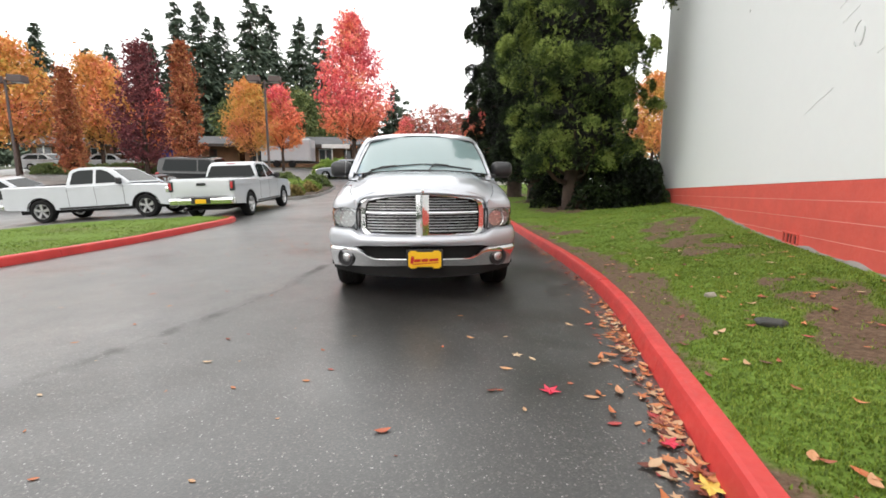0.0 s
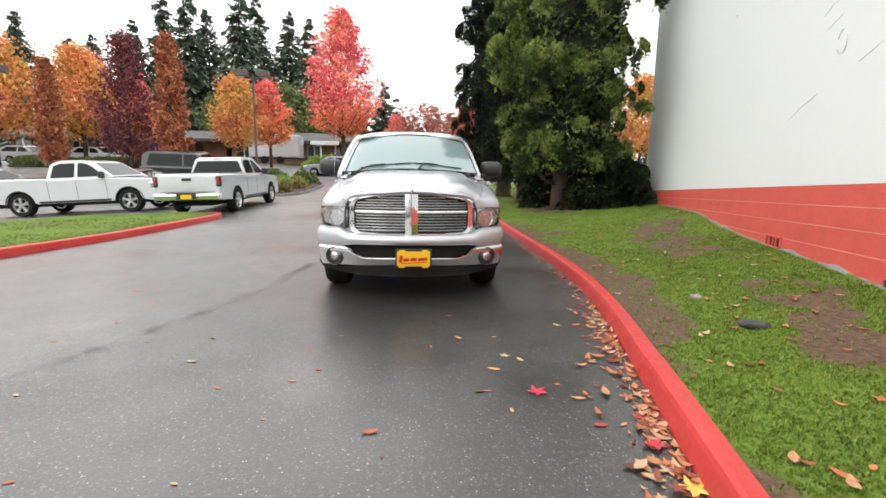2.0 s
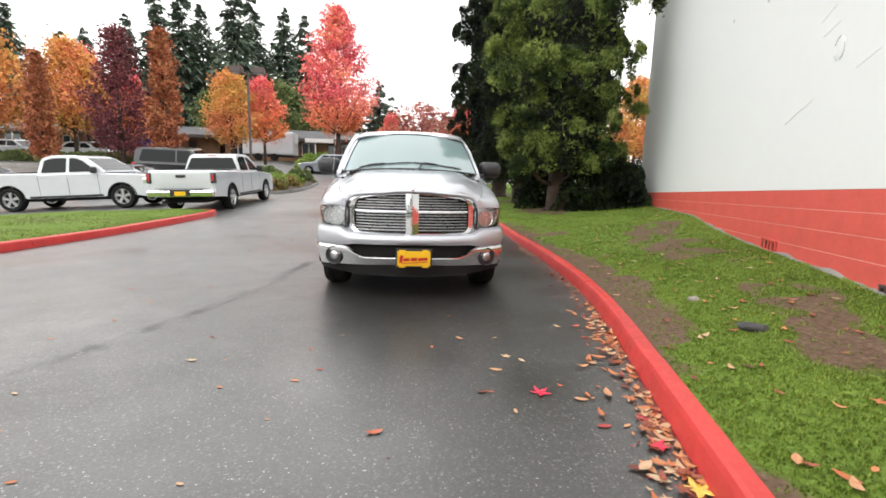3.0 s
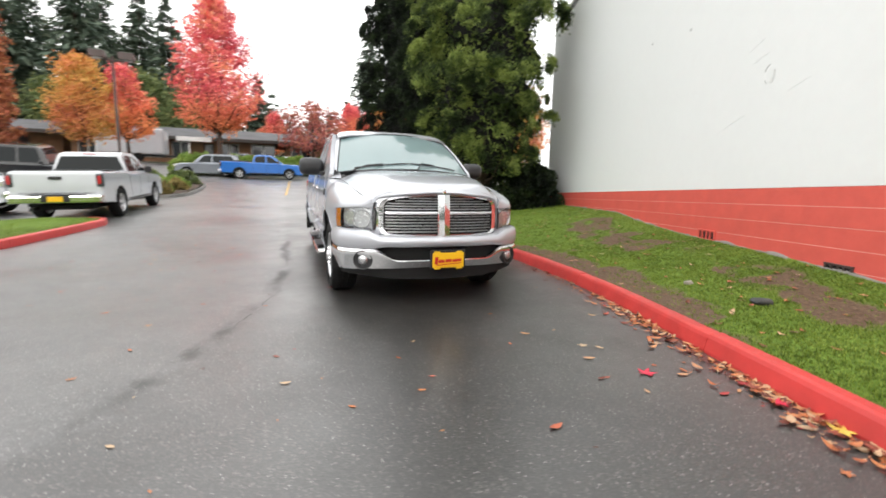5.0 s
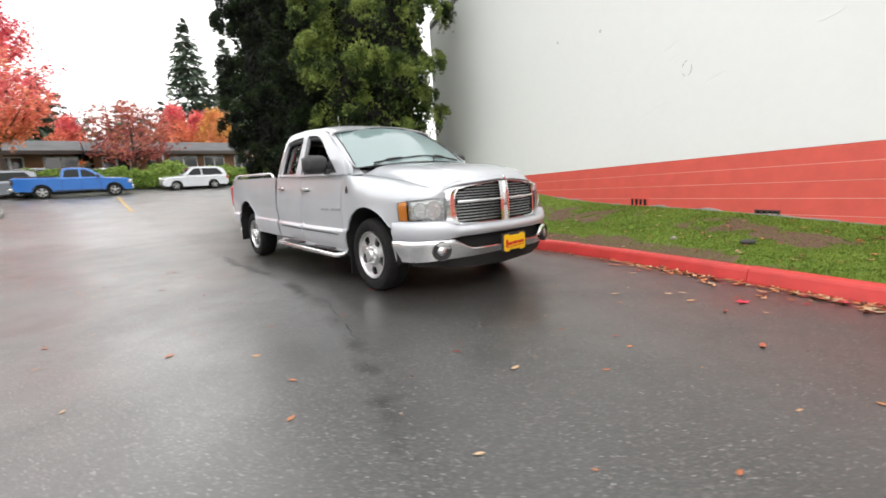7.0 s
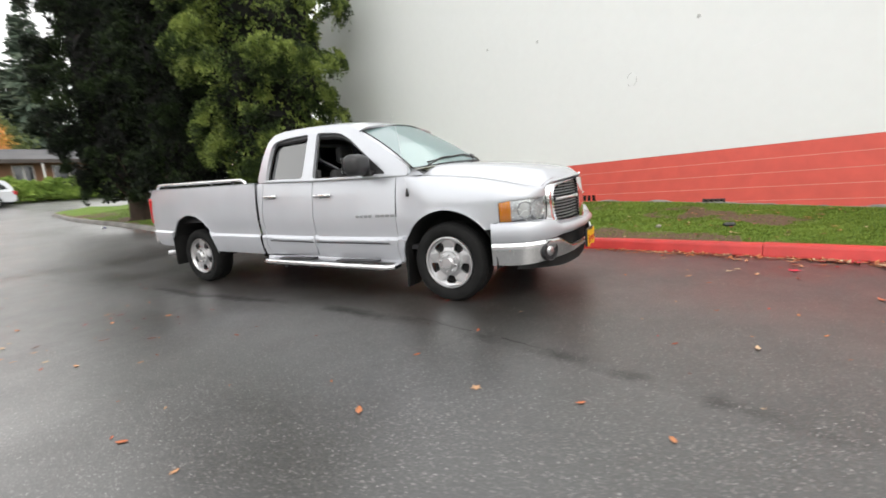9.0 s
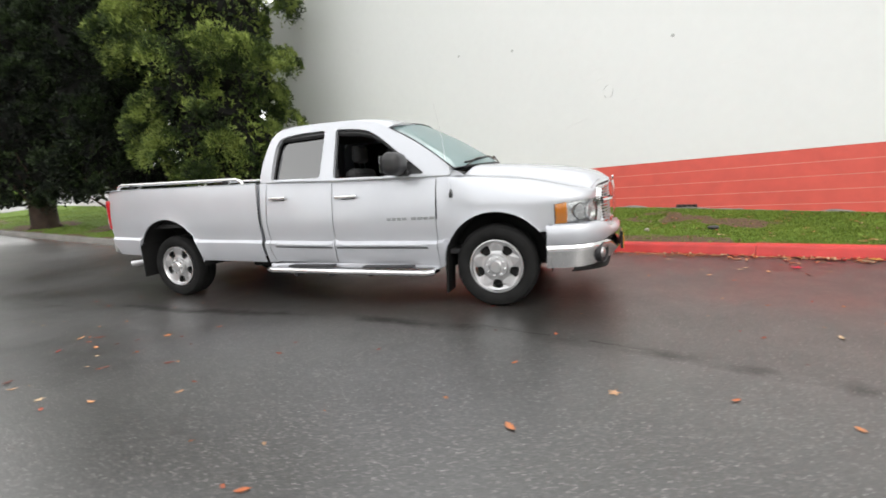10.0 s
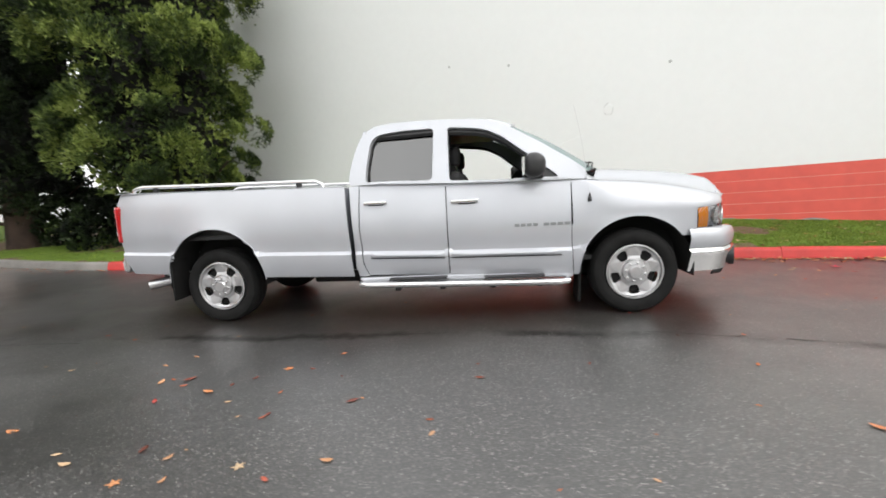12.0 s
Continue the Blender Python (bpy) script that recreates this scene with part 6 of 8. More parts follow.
truck = thing("pickup_truck", "silver heavy-duty crew-cab pickup truck with chrome grille and long bed", "pickup truck")
const = lambda v: (lambda *_: v)
for s in (-1, 1):
    fender = fender_skin(s)
    fdoor = side_panel("front_door", lambda z: 0.555 + 0.03 * (1.25 - z) * (z - 0.38) * 2, const(1.69), lambda y: interp(SILL, y) + 0.005, lambda y: interp(BELT, y), const(0.07), s, truck, arch=[ARCH_F])
    rdoor = side_panel("rear_door", const(1.70), lambda z: interp([(0.4, 2.45), (0.55, 2.51), (0.9, 2.53), (1.3, 2.515)], z), lambda y: interp(SILL, y) + 0.005, lambda y: interp(BELT, y), const(0.07), s, truck)
    side_panel("cab_corner", lambda z: interp([(0.4, 2.46), (0.55, 2.52), (0.9, 2.54), (1.3, 2.525)], z), lambda z: interp([(0.4, 2.575), (1.3, 2.62)], z), lambda y: interp(SILL, y), lambda y: interp(BELT, y), const(0.07), s, truck)
    bed_side = side_panel("bed_side", lambda z: interp([(0.4, 2.625), (1.3, 2.662)], z), lambda z: interp([(0.5, 4.93), (0.76, 5.03), (0.9, 5.045), (1.25, 5.06), (1.36, 5.01)], z), lambda y: interp(SILL, y), lambda y: interp(BELT, y), const(0.055), s, truck, arch=[ARCH_R])
    # body-side mouldings and pulls on the doors
    for door, ya, yb in ((fdoor, 0.66, 1.67), (rdoor, 1.73, 2.44)):
        sheet_part("moulding", 24, 6, lambda u, v, ya=ya, yb=yb, s=s: Vector((s * (side_x(ya + (yb - ya) * u, 0.62, 1.28, 0.07) + 0.004 + 0.022 * max(0.0, math.sin(math.pi * v)) ** 0.6 * min(1, u * 14, (1 - u) * 14)), ya + (yb - ya) * u, interp(MOULD, ya + (yb - ya) * u) - 0.062 + 0.05 * v)), M_SILVER, door, 0.004)
        # black line under the moulding stands in for its shadow gap
        bm = bmesh.new()
        tube(bm, [(s * (side_x(y, 0.6, 1.28, 0.07) + 0.004), y, interp(MOULD, y) - 0.066) for y in (ya, (ya + yb) / 2, yb)], 0.006, 6)
        part("moulding_seam", bm, M_BLACK, door)
    for door, ya, zc in ((fdoor, 1.395, 1.112), (rdoor, 2.255, 1.14)):
        bm = bmesh.new()
        box(bm, -0.02, 0.02, 0, 0.255 if door is fdoor else 0.22, -0.017, 0.017, bev=0.012, seg=3)
        bmesh.ops.translate(bm, vec=(s * (side_x(ya + 0.1, zc, 1.28, 0.07) + 0.022), ya, zc), verts=bm.verts)
        part("door_handle", bm, M_CHROME, door, "chrome door handle", smooth=True)
        bm = bmesh.new()
        box(bm, -0.012, 0.012, 0.03, 0.19, -0.03, 0.002, bev=0.008)
        bmesh.ops.translate(bm, vec=(s * (side_x(ya + 0.1, zc, 1.28, 0.07) - 0.002), ya, zc), verts=bm.verts)
        part("handle_cup", bm, M_BLACK, door)
    # model badge on the door and plate on the fender, as plain bars
    for ya, yb in ((0.86, 1.08), (0.57, 0.82)):
        for k in range(4):
            a = ya + (yb - ya) * k / 4
            boxpart("badge", (s * (side_x(0.8, 0.86, 1.28, 0.07) + 0.002) - 0.005, s * (side_x(0.8, 0.86, 1.28, 0.07) + 0.002) + 0.005, a + 0.006, a + (yb - ya) / 4 - 0.006, 0.85, 0.878), M_BADGE, fdoor, 0.003)
    boxpart("badge", (s * side_x(-0.42, 0.86, 1.1, 0.12) - 0.004, s * side_x(-0.42, 0.86, 1.1, 0.12) + 0.006, -0.465, -0.365, 0.835, 0.87), M_ALLOY, fender, 0.004)
    # rocker, tubular step with pads, mud flaps
    boxpart("rocker", (s * 0.93 - 0.04, s * 0.93 + 0.04, 0.55, 2.58, 0.36, 0.43), M_SILVER, truck, 0.02)
    step = thing("side_step", "", "")
    step.parent = truck
    bm = bmesh.new()
    tube(bm, [(s * 0.95, 0.6, 0.352), (s * 1.03, 0.615, 0.34), (s * 1.05, 0.68, 0.335), (s * 1.05, 1.6, 0.352), (s * 1.05, 2.48, 0.368), (s * 1.03, 2.54, 0.372), (s * 0.95, 2.56, 0.384)], 0.03, 12)
    part("bar", bm, M_CHROME, step, "chrome tubular side step", smooth=True)
    for ya in (0.82, 1.72):
        boxpart("pad", (s * 1.0 - 0.06, s * 1.0 + 0.05, ya, ya + 0.55, 0.378 + 0.0145 * ya, 0.394 + 0.0145 * ya), M_BLACK, step, 0.006)
        for yb in (ya + 0.02, ya + 0.45):
            boxpart("bracket", (s * 0.96 - 0.08, s * 0.96 + 0.08, yb, yb + 0.05, 0.30, 0.34), M_BLACK, step, 0.006)
    boxpart("mud_flap", (s * 0.84 - 0.12, s * 0.84 + 0.12, 0.475, 0.5, 0.12, 0.56), M_TYRE, truck, 0.008, m=Matrix.Translation((0, 0.53, 0.5)) @ Matrix.Rotation(0.05, 4, "X") @ Matrix.Translation((0, -0.53, -0.5)))
    boxpart("mud_flap", (s * 0.88 - 0.13, s * 0.88 + 0.13, 4.49, 4.51, 0.27, 0.7), M_TYRE, truck, 0.006)
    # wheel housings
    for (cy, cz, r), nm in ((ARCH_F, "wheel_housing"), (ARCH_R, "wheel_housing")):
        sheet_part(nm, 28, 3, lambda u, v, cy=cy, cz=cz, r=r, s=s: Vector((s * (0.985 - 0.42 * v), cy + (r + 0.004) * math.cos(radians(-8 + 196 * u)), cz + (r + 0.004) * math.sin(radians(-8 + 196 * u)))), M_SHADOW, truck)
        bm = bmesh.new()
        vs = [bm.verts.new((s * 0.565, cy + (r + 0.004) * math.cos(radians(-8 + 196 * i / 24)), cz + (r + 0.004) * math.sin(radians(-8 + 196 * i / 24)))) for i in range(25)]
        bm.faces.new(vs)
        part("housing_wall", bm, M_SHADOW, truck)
        # rolled lip of the opening
        bm = bmesh.new()
        a0, a1 = (0, 143) if cy < 1 else (-2, 182)
        pts = []
        for i in range(31):
            a = radians(a0 + (a1 - a0) * i / 30)
            y, z = cy + (r + 0.004) * math.cos(a), cz + (r + 0.004) * math.sin(a)
            pts.append((s * (side_x(y, z, 1.2, 0.1, 3) + 0.002), y, z))
        tube(bm, pts, 0.005, 6)
        part("arch_lip", bm, M_SILVER, truck, smooth=True)

# ---- wheels ----
def truck_wheel(x, y, z, side):
    wh = new("wheel")
    wh.empty_display_size = 0.1
    wh.parent = truck
    wh.location = (x, y, z)
    if side > 0:
        wh.rotation_euler = (0, 0, math.pi)
    r, w, ri = 0.386, 0.26, 0.252
    bm = bmesh.new()
    lathe(bm, [(ri - 0.004, -w / 2 + 0.03), (ri + 0.012, -w / 2 + 0.008), (ri + 0.03, -w / 2 - 0.006), (r * 0.84, -w / 2 - 0.012), (r * 0.93, -w / 2 - 0.002), (r * 0.975, -w / 2 + 0.022), (r, -w / 2 + 0.05), (r + 0.001, -0.03), (r - 0.008, -0.027), (r - 0.008, -0.018), (r + 0.001, -0.015), (r + 0.001, 0.03), (r - 0.008, 0.033), (r, 0.042), (r, w / 2 - 0.05), (r * 0.975, w / 2 - 0.022), (r * 0.9, w / 2), (ri, w / 2)], 56, "X", closed=True)
    part("tyre", bm, M_TYRE, wh, smooth=True)
    # shoulder tread blocks
    bm = bmesh.new()
    for k in range(44):
        a = 2 * math.pi * k / 44
        m = Matrix.Rotation(a, 4, "X")
        q = []
        for xx, zz in ((-w / 2 + 0.012, r * 0.962), (-w / 2 + 0.05, r + 0.003), (-w / 2 + 0.085, r + 0.004)):
            for hw in (-0.019, 0.019):
                q.append(bm.verts.new(m @ Vector((xx, hw, zz))))
        q2 = [bm.verts.new(v.co * 1.0 - (m @ Vector((0, 0, 0.014)))) for v in q]
        for f in ((0, 1, 3, 2), (2, 3, 5, 4)):
            bm.faces.new([q[i] for i in f])
        for a1, b1 in ((0, 1), (1, 3), (3, 5), (5, 4), (4, 2), (2, 0)):
            bm.faces.new((q[a1], q2[a1], q2[b1], q[b1]))
    part("tread", bm, M_TYRE, wh)
    # alloy: five broad spokes with windows between, big capped hub
    bm = bmesh.new()
    lathe(bm, [(ri, -w / 2 + 0.002), (ri - 0.012, -w / 2 + 0.0), (ri - 0.022, -w / 2 + 0.014), (ri - 0.03, -w / 2 + 0.05), (ri - 0.035, w / 2 - 0.02), (ri, w / 2 - 0.02)], 56, "X", closed=True)
    part("rim", bm, M_ALLOY, wh, "polished alloy rim", smooth=True)
    outline = [((ri - 0.014) * math.cos(2 * math.pi * i / 60), (ri - 0.014) * math.sin(2 * math.pi * i / 60)) for i in range(60)]
    holes = []
    for k in range(5):
        c = 2 * math.pi * (k + 0.5) / 5 + math.pi / 2
        pts = [(0.132, -0.26), (0.132, 0.26), (0.203, 0.26), (0.213, 0.13), (0.213, -0.13), (0.203, -0.26)]
        loop = soften([(q * math.cos(c + a), q * math.sin(c + a)) for q, a in pts], 0.02, 3)
        holes.append(loop)
    filled("spokes", outline, holes, lambda a, b: Vector((-w / 2 + 0.012 + 0.055 * max(0.0, min(1.0, (math.hypot(a, b) - 0.1) / 0.15)) * (1 - max(0.0, min(1.0, (math.hypot(a, b) - 0.1) / 0.15))) * 1.6, a, b)), M_ALLOY, wh, 0.03, "five-spoke polished alloy face")
    bm = bmesh.new()
    lathe(bm, [(0.001, -w / 2 - 0.035), (0.05, -w / 2 - 0.033), (0.062, -w / 2 - 0.02), (0.068, -w / 2 - 0.008), (0.105, -w / 2 - 0.002), (0.113, -w / 2 + 0.012), (0.113, -w / 2 + 0.04)], 40, "X")
    part("hub_cap", bm, M_ALLOY, wh, "polished hub cap", smooth=True)
    bm = bmesh.new()
    for k in range(8):
        a = 2 * math.pi * k / 8 + 0.2
        b2 = bmesh.new()
        lathe(b2, [(0.001, -w / 2 - 0.022), (0.009, -w / 2 - 0.02), (0.013, -w / 2 - 0.008), (0.013, -w / 2 + 0.006)], 8, "X")
        bmesh.ops.translate(b2, vec=(0, 0.085 * math.cos(a), 0.085 * math.sin(a)), verts=b2.verts)
        tmp = bpy.data.meshes.new("lug_nut")
        b2.to_mesh(tmp)
        b2.free()
        tmp.materials.append(M_CHROME)
        o = new("lug_nut", tmp)
        o.parent = wh
    bm.free()
    bm = bmesh.new()
    lathe(bm, [(0.001, -w / 2 + 0.07), (0.2, -w / 2 + 0.07), (0.205, -w / 2 + 0.1), (0.001, -w / 2 + 0.1)], 32, "X")
    part("brake_disc", bm, M_SHADOW, wh)
    return wh


for s in (-1, 1):
    truck_wheel(s * 0.845, 0.008, 0.386, s)
    truck_wheel(s * 0.79, 4.045, 0.386, s).scale = (1, 0.975, 0.975)


# ---- hood, cowl, front ----
def hood_z(x, y):
    ze = hood_edge_z(y)
    zc = smooth_interp([(-1.02, 1.135), (-0.92, 1.185), (-0.7, 1.25), (-0.46, 1.292), (-0.1, 1.33), (0.15, 1.35), (0.4, 1.362)], y)
    f = smooth_interp([(0, 1.0), (0.25, 0.975), (0.5, 0.88), (0.6, 0.76), (0.68, 0.5), (0.76, 0.16), (0.82, 0.0)], abs(x) / max(0.3, hood_half(y)) * 0.82)
    return ze + (zc - ze) * f


def hood_front(x):
    return -1.01 + 0.16 * (abs(x) / 0.66) ** 2.2


def hood_back(x):
    return 0.16 + 0.18 * (abs(x) / 0.82) ** 2


GRILLE = [(0.0, 1.1), (0.15, 1.098), (0.35, 1.082), (0.55, 1.062), (0.615, 1.035), (0.645, 0.985), (0.655, 0.9), (0.65, 0.775), (0.63, 0.718), (0.585, 0.697), (0.3, 0.69), (0.0, 0.687)]
OPENING = [(0.0, 1.08), (0.15, 1.077), (0.3, 1.065), (0.475, 1.045), (0.532, 1.025), (0.555, 0.985), (0.56, 0.9), (0.556, 0.775), (0.543, 0.737), (0.505, 0.72), (0.3, 0.714), (0.0, 0.711)]


def hood_pt(u, v):
    x = -1 + 2 * u
    ya, yb = hood_front(x * 0.7), hood_back(x * 0.82)
    y = ya + (yb - ya) * v
    xx = x * hood_half(y)
    z = hood_z(xx, y)
    # the front lip turns down to meet the grille
    lip = interp([(a, b + 0.014) for a, b in GRILLE[:6]], abs(xx))
    z = lip + (z - lip) * (1 - max(0.0, 1 - v / 0.13) ** 2.6)
    return Vector((xx, y, z))


hood = sheet_part("hood", 48, 36, hood_pt, M_SILVER, truck, 0.012)


def grille_lift(a, b, out=0.0):
    return Vector((a, front_y(a) + 0.05 * (b - 0.9) - out, b))


def ring_pts(k):
    """The grille's outline, drawn in towards its opening by the share k."""
    right = [(x + (p - x) * k, z + (q - z) * k) for (x, z), (p, q) in zip(GRILLE, OPENING)]
    return right + [(-x, z) for x, z in reversed(right[1:-1])]


grille = thing("grille", "", "")
grille.parent = truck
def grille_band(k0, k1, o0, o1, name, material, label=""):
    a, b = soften(ring_pts(k0), 0.03, 2), soften(ring_pts(k1), 0.03, 2)
    bm = bmesh.new()
    ra = [bm.verts.new(grille_lift(x, z, o0)) for x, z in a]
    rm = [bm.verts.new(grille_lift((x + p) / 2, (z + q) / 2, max(o0, o1) + 0.012)) for (x, z), (p, q) in zip(a, b)]
    rb = [bm.verts.new(grille_lift(x, z, o1)) for x, z in b]
    n = len(a)
    for p, q in ((ra, rm), (rm, rb)):
        for i in range(n):
            bm.faces.new((p[i], p[(i + 1) % n], q[(i + 1) % n], q[i]))
    return part(name, bm, material, grille, label, smooth=True)


grille_band(0.0, 0.94, -0.03, -0.006, "surround", M_CHROME, "chrome grille surround")
grille_band(0.94, 1.0, -0.006, -0.08, "inner_lip", M_CHROME)
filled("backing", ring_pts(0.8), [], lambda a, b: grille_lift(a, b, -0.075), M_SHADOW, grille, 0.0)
for s in (-1, 1):
    # cross bar halves and thin slats above and below
    sheet_part("cross_bar", 12, 6, lambda u, v, s=s: grille_lift(s * (0.05 + 0.50 * u), 0.918 + 0.034 * (v - 0.5), 0.004 + 0.02 * math.sin(math.pi * v)), M_CHROME, grille)
    for k in range(11):
        z0 = 0.738 + 0.0285 * k if k < 6 else 0.953 + 0.0255 * (k - 6)
        w = interp([(0.73, 0.52), (0.76, 0.545), (1.0, 0.545), (1.02, 0.5), (1.055, 0.33)], z0)
        sheet_part("slat", 10, 4, lambda u, v, s=s, z0=z0, w=w: grille_lift(s * (0.05 + (w - 0.05) * u), z0 + 0.0095 * (v - 0.5), -0.008 + 0.006 * math.sin(math.pi * v) - 0.02 * v), M_SLAT, grille)
    sheet_part("centre_bar", 5, 14, lambda u, v, s=s: grille_lift(s * 0.062 * u, 0.70 + 0.39 * v, 0.012 + 0.022 * (1 - u) ** 2 + 0.01 * math.sin(math.pi * v)), M_CHROME, grille)
bm = bmesh.new()
lathe(bm, [(0.001, -0.012), (0.022, -0.01), (0.03, 0.0), (0.022, 0.01), (0.001, 0.014)], 16, "Y")
bmesh.ops.scale(bm, vec=(0.6, 0.8, 0.8), verts=bm.verts)
bmesh.ops.translate(bm, vec=(0, -1.035, 1.122), verts=bm.verts)
part("emblem", bm, M_CHROME, grille, "small chrome shield emblem", smooth=True)

# header panel between hood, grille and lamps
filled("header_panel", [(-0.66, 0.72), (-0.62, 0.68), (0.62, 0.68), (0.66, 0.72), (0.67, 0.98), (0.63, 1.062), (0.5, 1.115), (0.25, 1.138), (0, 1.143), (-0.25, 1.138), (-0.5, 1.115), (-0.63, 1.062), (-0.67, 0.98)], [ring_pts(0.25)], lambda a, b: grille_lift(a, b, -0.035), M_SILVER, truck, 0.01)

# headlamps
for s in (-1, 1):
    hl = thing("headlamp", "", "")
    hl.parent = truck
    lamp_pt = lambda u, v, out=0.0, s=s: lamp_at(s, u, v, out)
    sheet_part("lens", 28, 14, lamp_pt, M_LENS, hl, 0.0, "clear moulded lamp lens")
    sheet_part("reflector", 24, 12, lambda u, v: lamp_pt(u * 0.87, 0.02 + 0.96 * v, -0.05), M_REFLECT, hl, 0.0, "bright ribbed reflector", smooth=False)
    sheet_part("turn_signal", 10, 10, lambda u, v: lamp_pt(0.86 + 0.13 * u, 0.03 + 0.94 * v, -0.008), M_AMBER, hl, 0.0, "amber turn signal")
    for fu, rr in ((0.24, 0.083), (0.58, 0.07)):
        c = lamp_pt(fu, 0.5, -0.03)
        bm = bmesh.new()
        lathe(bm, [(0.001, 0.05), (rr * 0.35, 0.045), (rr * 0.75, 0.02), (rr, -0.012), (rr * 1.06, -0.016), (rr * 1.08, 0.0)], 28, "Y")
        lathe(bm, [(0.001, 0.0), (rr * 0.22, 0.004), (rr * 0.25, 0.03), (rr * 0.2, 0.05)], 14, "Y")
        bmesh.ops.rotate(bm, cent=(0, 0, 0), matrix=Matrix.Rotation(s * (0.35 if fu < 0.4 else 0.8), 3, "Z"), verts=bm.verts)
        bmesh.ops.translate(bm, vec=c, verts=bm.verts)
        part("bowl", bm, M_REFLECT, hl, smooth=True)
    sheet_part("gasket", 30, 2, lambda u, v: lamp_pt(u, 1.0 + 0.012 * v if v > 0 else 1.0, -0.004 * v), M_BLACK, hl)
    sheet_part("gasket", 2, 14, lambda u, v: lamp_pt(0.0 - 0.0 * u, v, -0.02 * u), M_BLACK, hl)

# front bumper
def bump_y(x):
    return smooth_interp([(0, -1.075), (0.35, -1.05), (0.62, -0.975), (0.78, -0.895), (0.88, -0.81), (0.945, -0.7), (0.968, -0.58), (0.978, -0.455)], abs(x))


def bump_x(u):
    a = 2 * u - 1
    return math.copysign(0.978 * (1 - (1 - abs(a)) ** 1.35), a)


def bump_sheet(name, zlo, zhi, bulge, material, parent, out=0.0, n=120, nv=10, label="", keep=None, thick=0.006, lean=0.0):
    def f(u, v):
        x = bump_x(u)
        lo, hi = zlo(abs(x)), zhi(abs(x))
        o = out + (bulge * max(0.0, math.sin(math.pi * min(1, max(0, v)))) ** 0.8 if lean == 0 else lean * interp([(0, -0.55), (0.8, 0.75), (0.93, 0.7), (1.0, 0.2)], v))
        ny = 1 - 0.75 * max(0, abs(x) - 0.75) / 0.23
        return Vector((x + math.copysign(1, x) * o * (1 - ny), bump_y(x) - o * ny, lo + (hi - lo) * v))
    return sheet_part(name, n, nv, f, material, parent, thick, label, keep=keep)


bumper = thing("front_bumper", "", "")
bumper.parent = truck
slot_top = lambda a: smooth_interp([(0, 0.6), (0.55, 0.598), (0.62, 0.59), (0.68, 0.582), (0.978, 0.577)], a)
chrome_top = lambda a: smooth_interp([(0, 0.488), (0.45, 0.488), (0.53, 0.515), (0.6, 0.558), (0.66, 0.577), (0.978, 0.573)], a)
chrome_low = lambda a: interp([(0, 0.405), (0.7, 0.388), (0.978, 0.367)], a)
bump_sheet("chrome_bar", chrome_low, chrome_top, 0.0, M_CHROME, bumper, lean=0.045, label="chrome bumper bar", thick=0.0)
bump_sheet("bumper_cover", slot_top, lambda a: interp([(0, 0.69), (0.6, 0.695), (0.7, 0.745), (0.978, 0.75)], a), 0.03, M_SILVER, bumper, out=0.004)
bump_sheet("slot", lambda a: 0.44, lambda a: 0.615, 0.0, M_SHADOW, bumper, out=-0.06, keep=lambda u, v: abs(bump_x(u)) < 0.7)
def air_dam_pt(u, v):
    x = 0.93 * (2 * u - 1)
    a = abs(x)
    lo, hi = interp([(0, 0.27), (0.5, 0.285), (0.75, 0.315), (0.93, 0.33)], a), chrome_low(a) + 0.012
    return Vector((x, bump_y(x) + 0.035 + 0.035 * (1 - v), lo + (hi - lo) * v))


sheet_part("air_dam", 40, 4, air_dam_pt, M_SHADOW, bumper, 0.012, "black plastic air dam")
sheet_part("cover_top", 40, 3, lambda u, v: Vector((bump_x(u), bump_y(bump_x(u)) + (front_y(min(0.95, abs(bump_x(u)))) + 0.06 - bump_y(bump_x(u))) * v, interp([(0, 0.69), (0.6, 0.695), (0.7, 0.745), (0.978, 0.75)], abs(bump_x(u))) + 0.012 * math.sin(math.pi * v))), M_SILVER, bumper)
for s in (-1, 1):
    fog = thing("fog_lamp", "", "")
    fog.parent = bumper
    rot = Matrix.Translation((s * 0.755, bump_y(0.755) - 0.006, 0.474)) @ Matrix.Rotation(s * 0.42, 4, "Z")
    bm = bmesh.new()
    lathe(bm, [(0.082, -0.022), (0.088, -0.026), (0.092, -0.014), (0.092, 0.02), (0.08, 0.02)], 28, "Y", closed=True)
    bmesh.ops.transform(bm, matrix=rot, verts=bm.verts)
    part("bezel", bm, M_BLACK, fog, smooth=True)
    bm = bmesh.new()
    lathe(bm, [(0.001, -0.014), (0.084, -0.012), (0.084, 0.0)], 24, "Y")
    bmesh.ops.transform(bm, matrix=rot, verts=bm.verts)
    part("recess", bm, M_BLACK, fog)
    bm = bmesh.new()
    lathe(bm, [(0.001, -0.03), (0.024, -0.027), (0.043, -0.018), (0.047, -0.012), (0.047, 0.0)], 24, "Y")
    bmesh.ops.transform(bm, matrix=rot, verts=bm.verts)
    part("lens", bm, M_SLAT, fog, "round clear fog lamp", smooth=True)
plate = thing("number_plate", "", "")
plate.parent = bumper
boxpart("frame", (-0.155, 0.195, -1.125, -1.103, 0.398, 0.573), M_BLACK, plate, 0.006)
boxpart("panel", (-0.138, 0.178, -1.133, -1.126, 0.407, 0.55), M_PLATE_YELLOW, plate, 0.003, "yellow dealer plate")
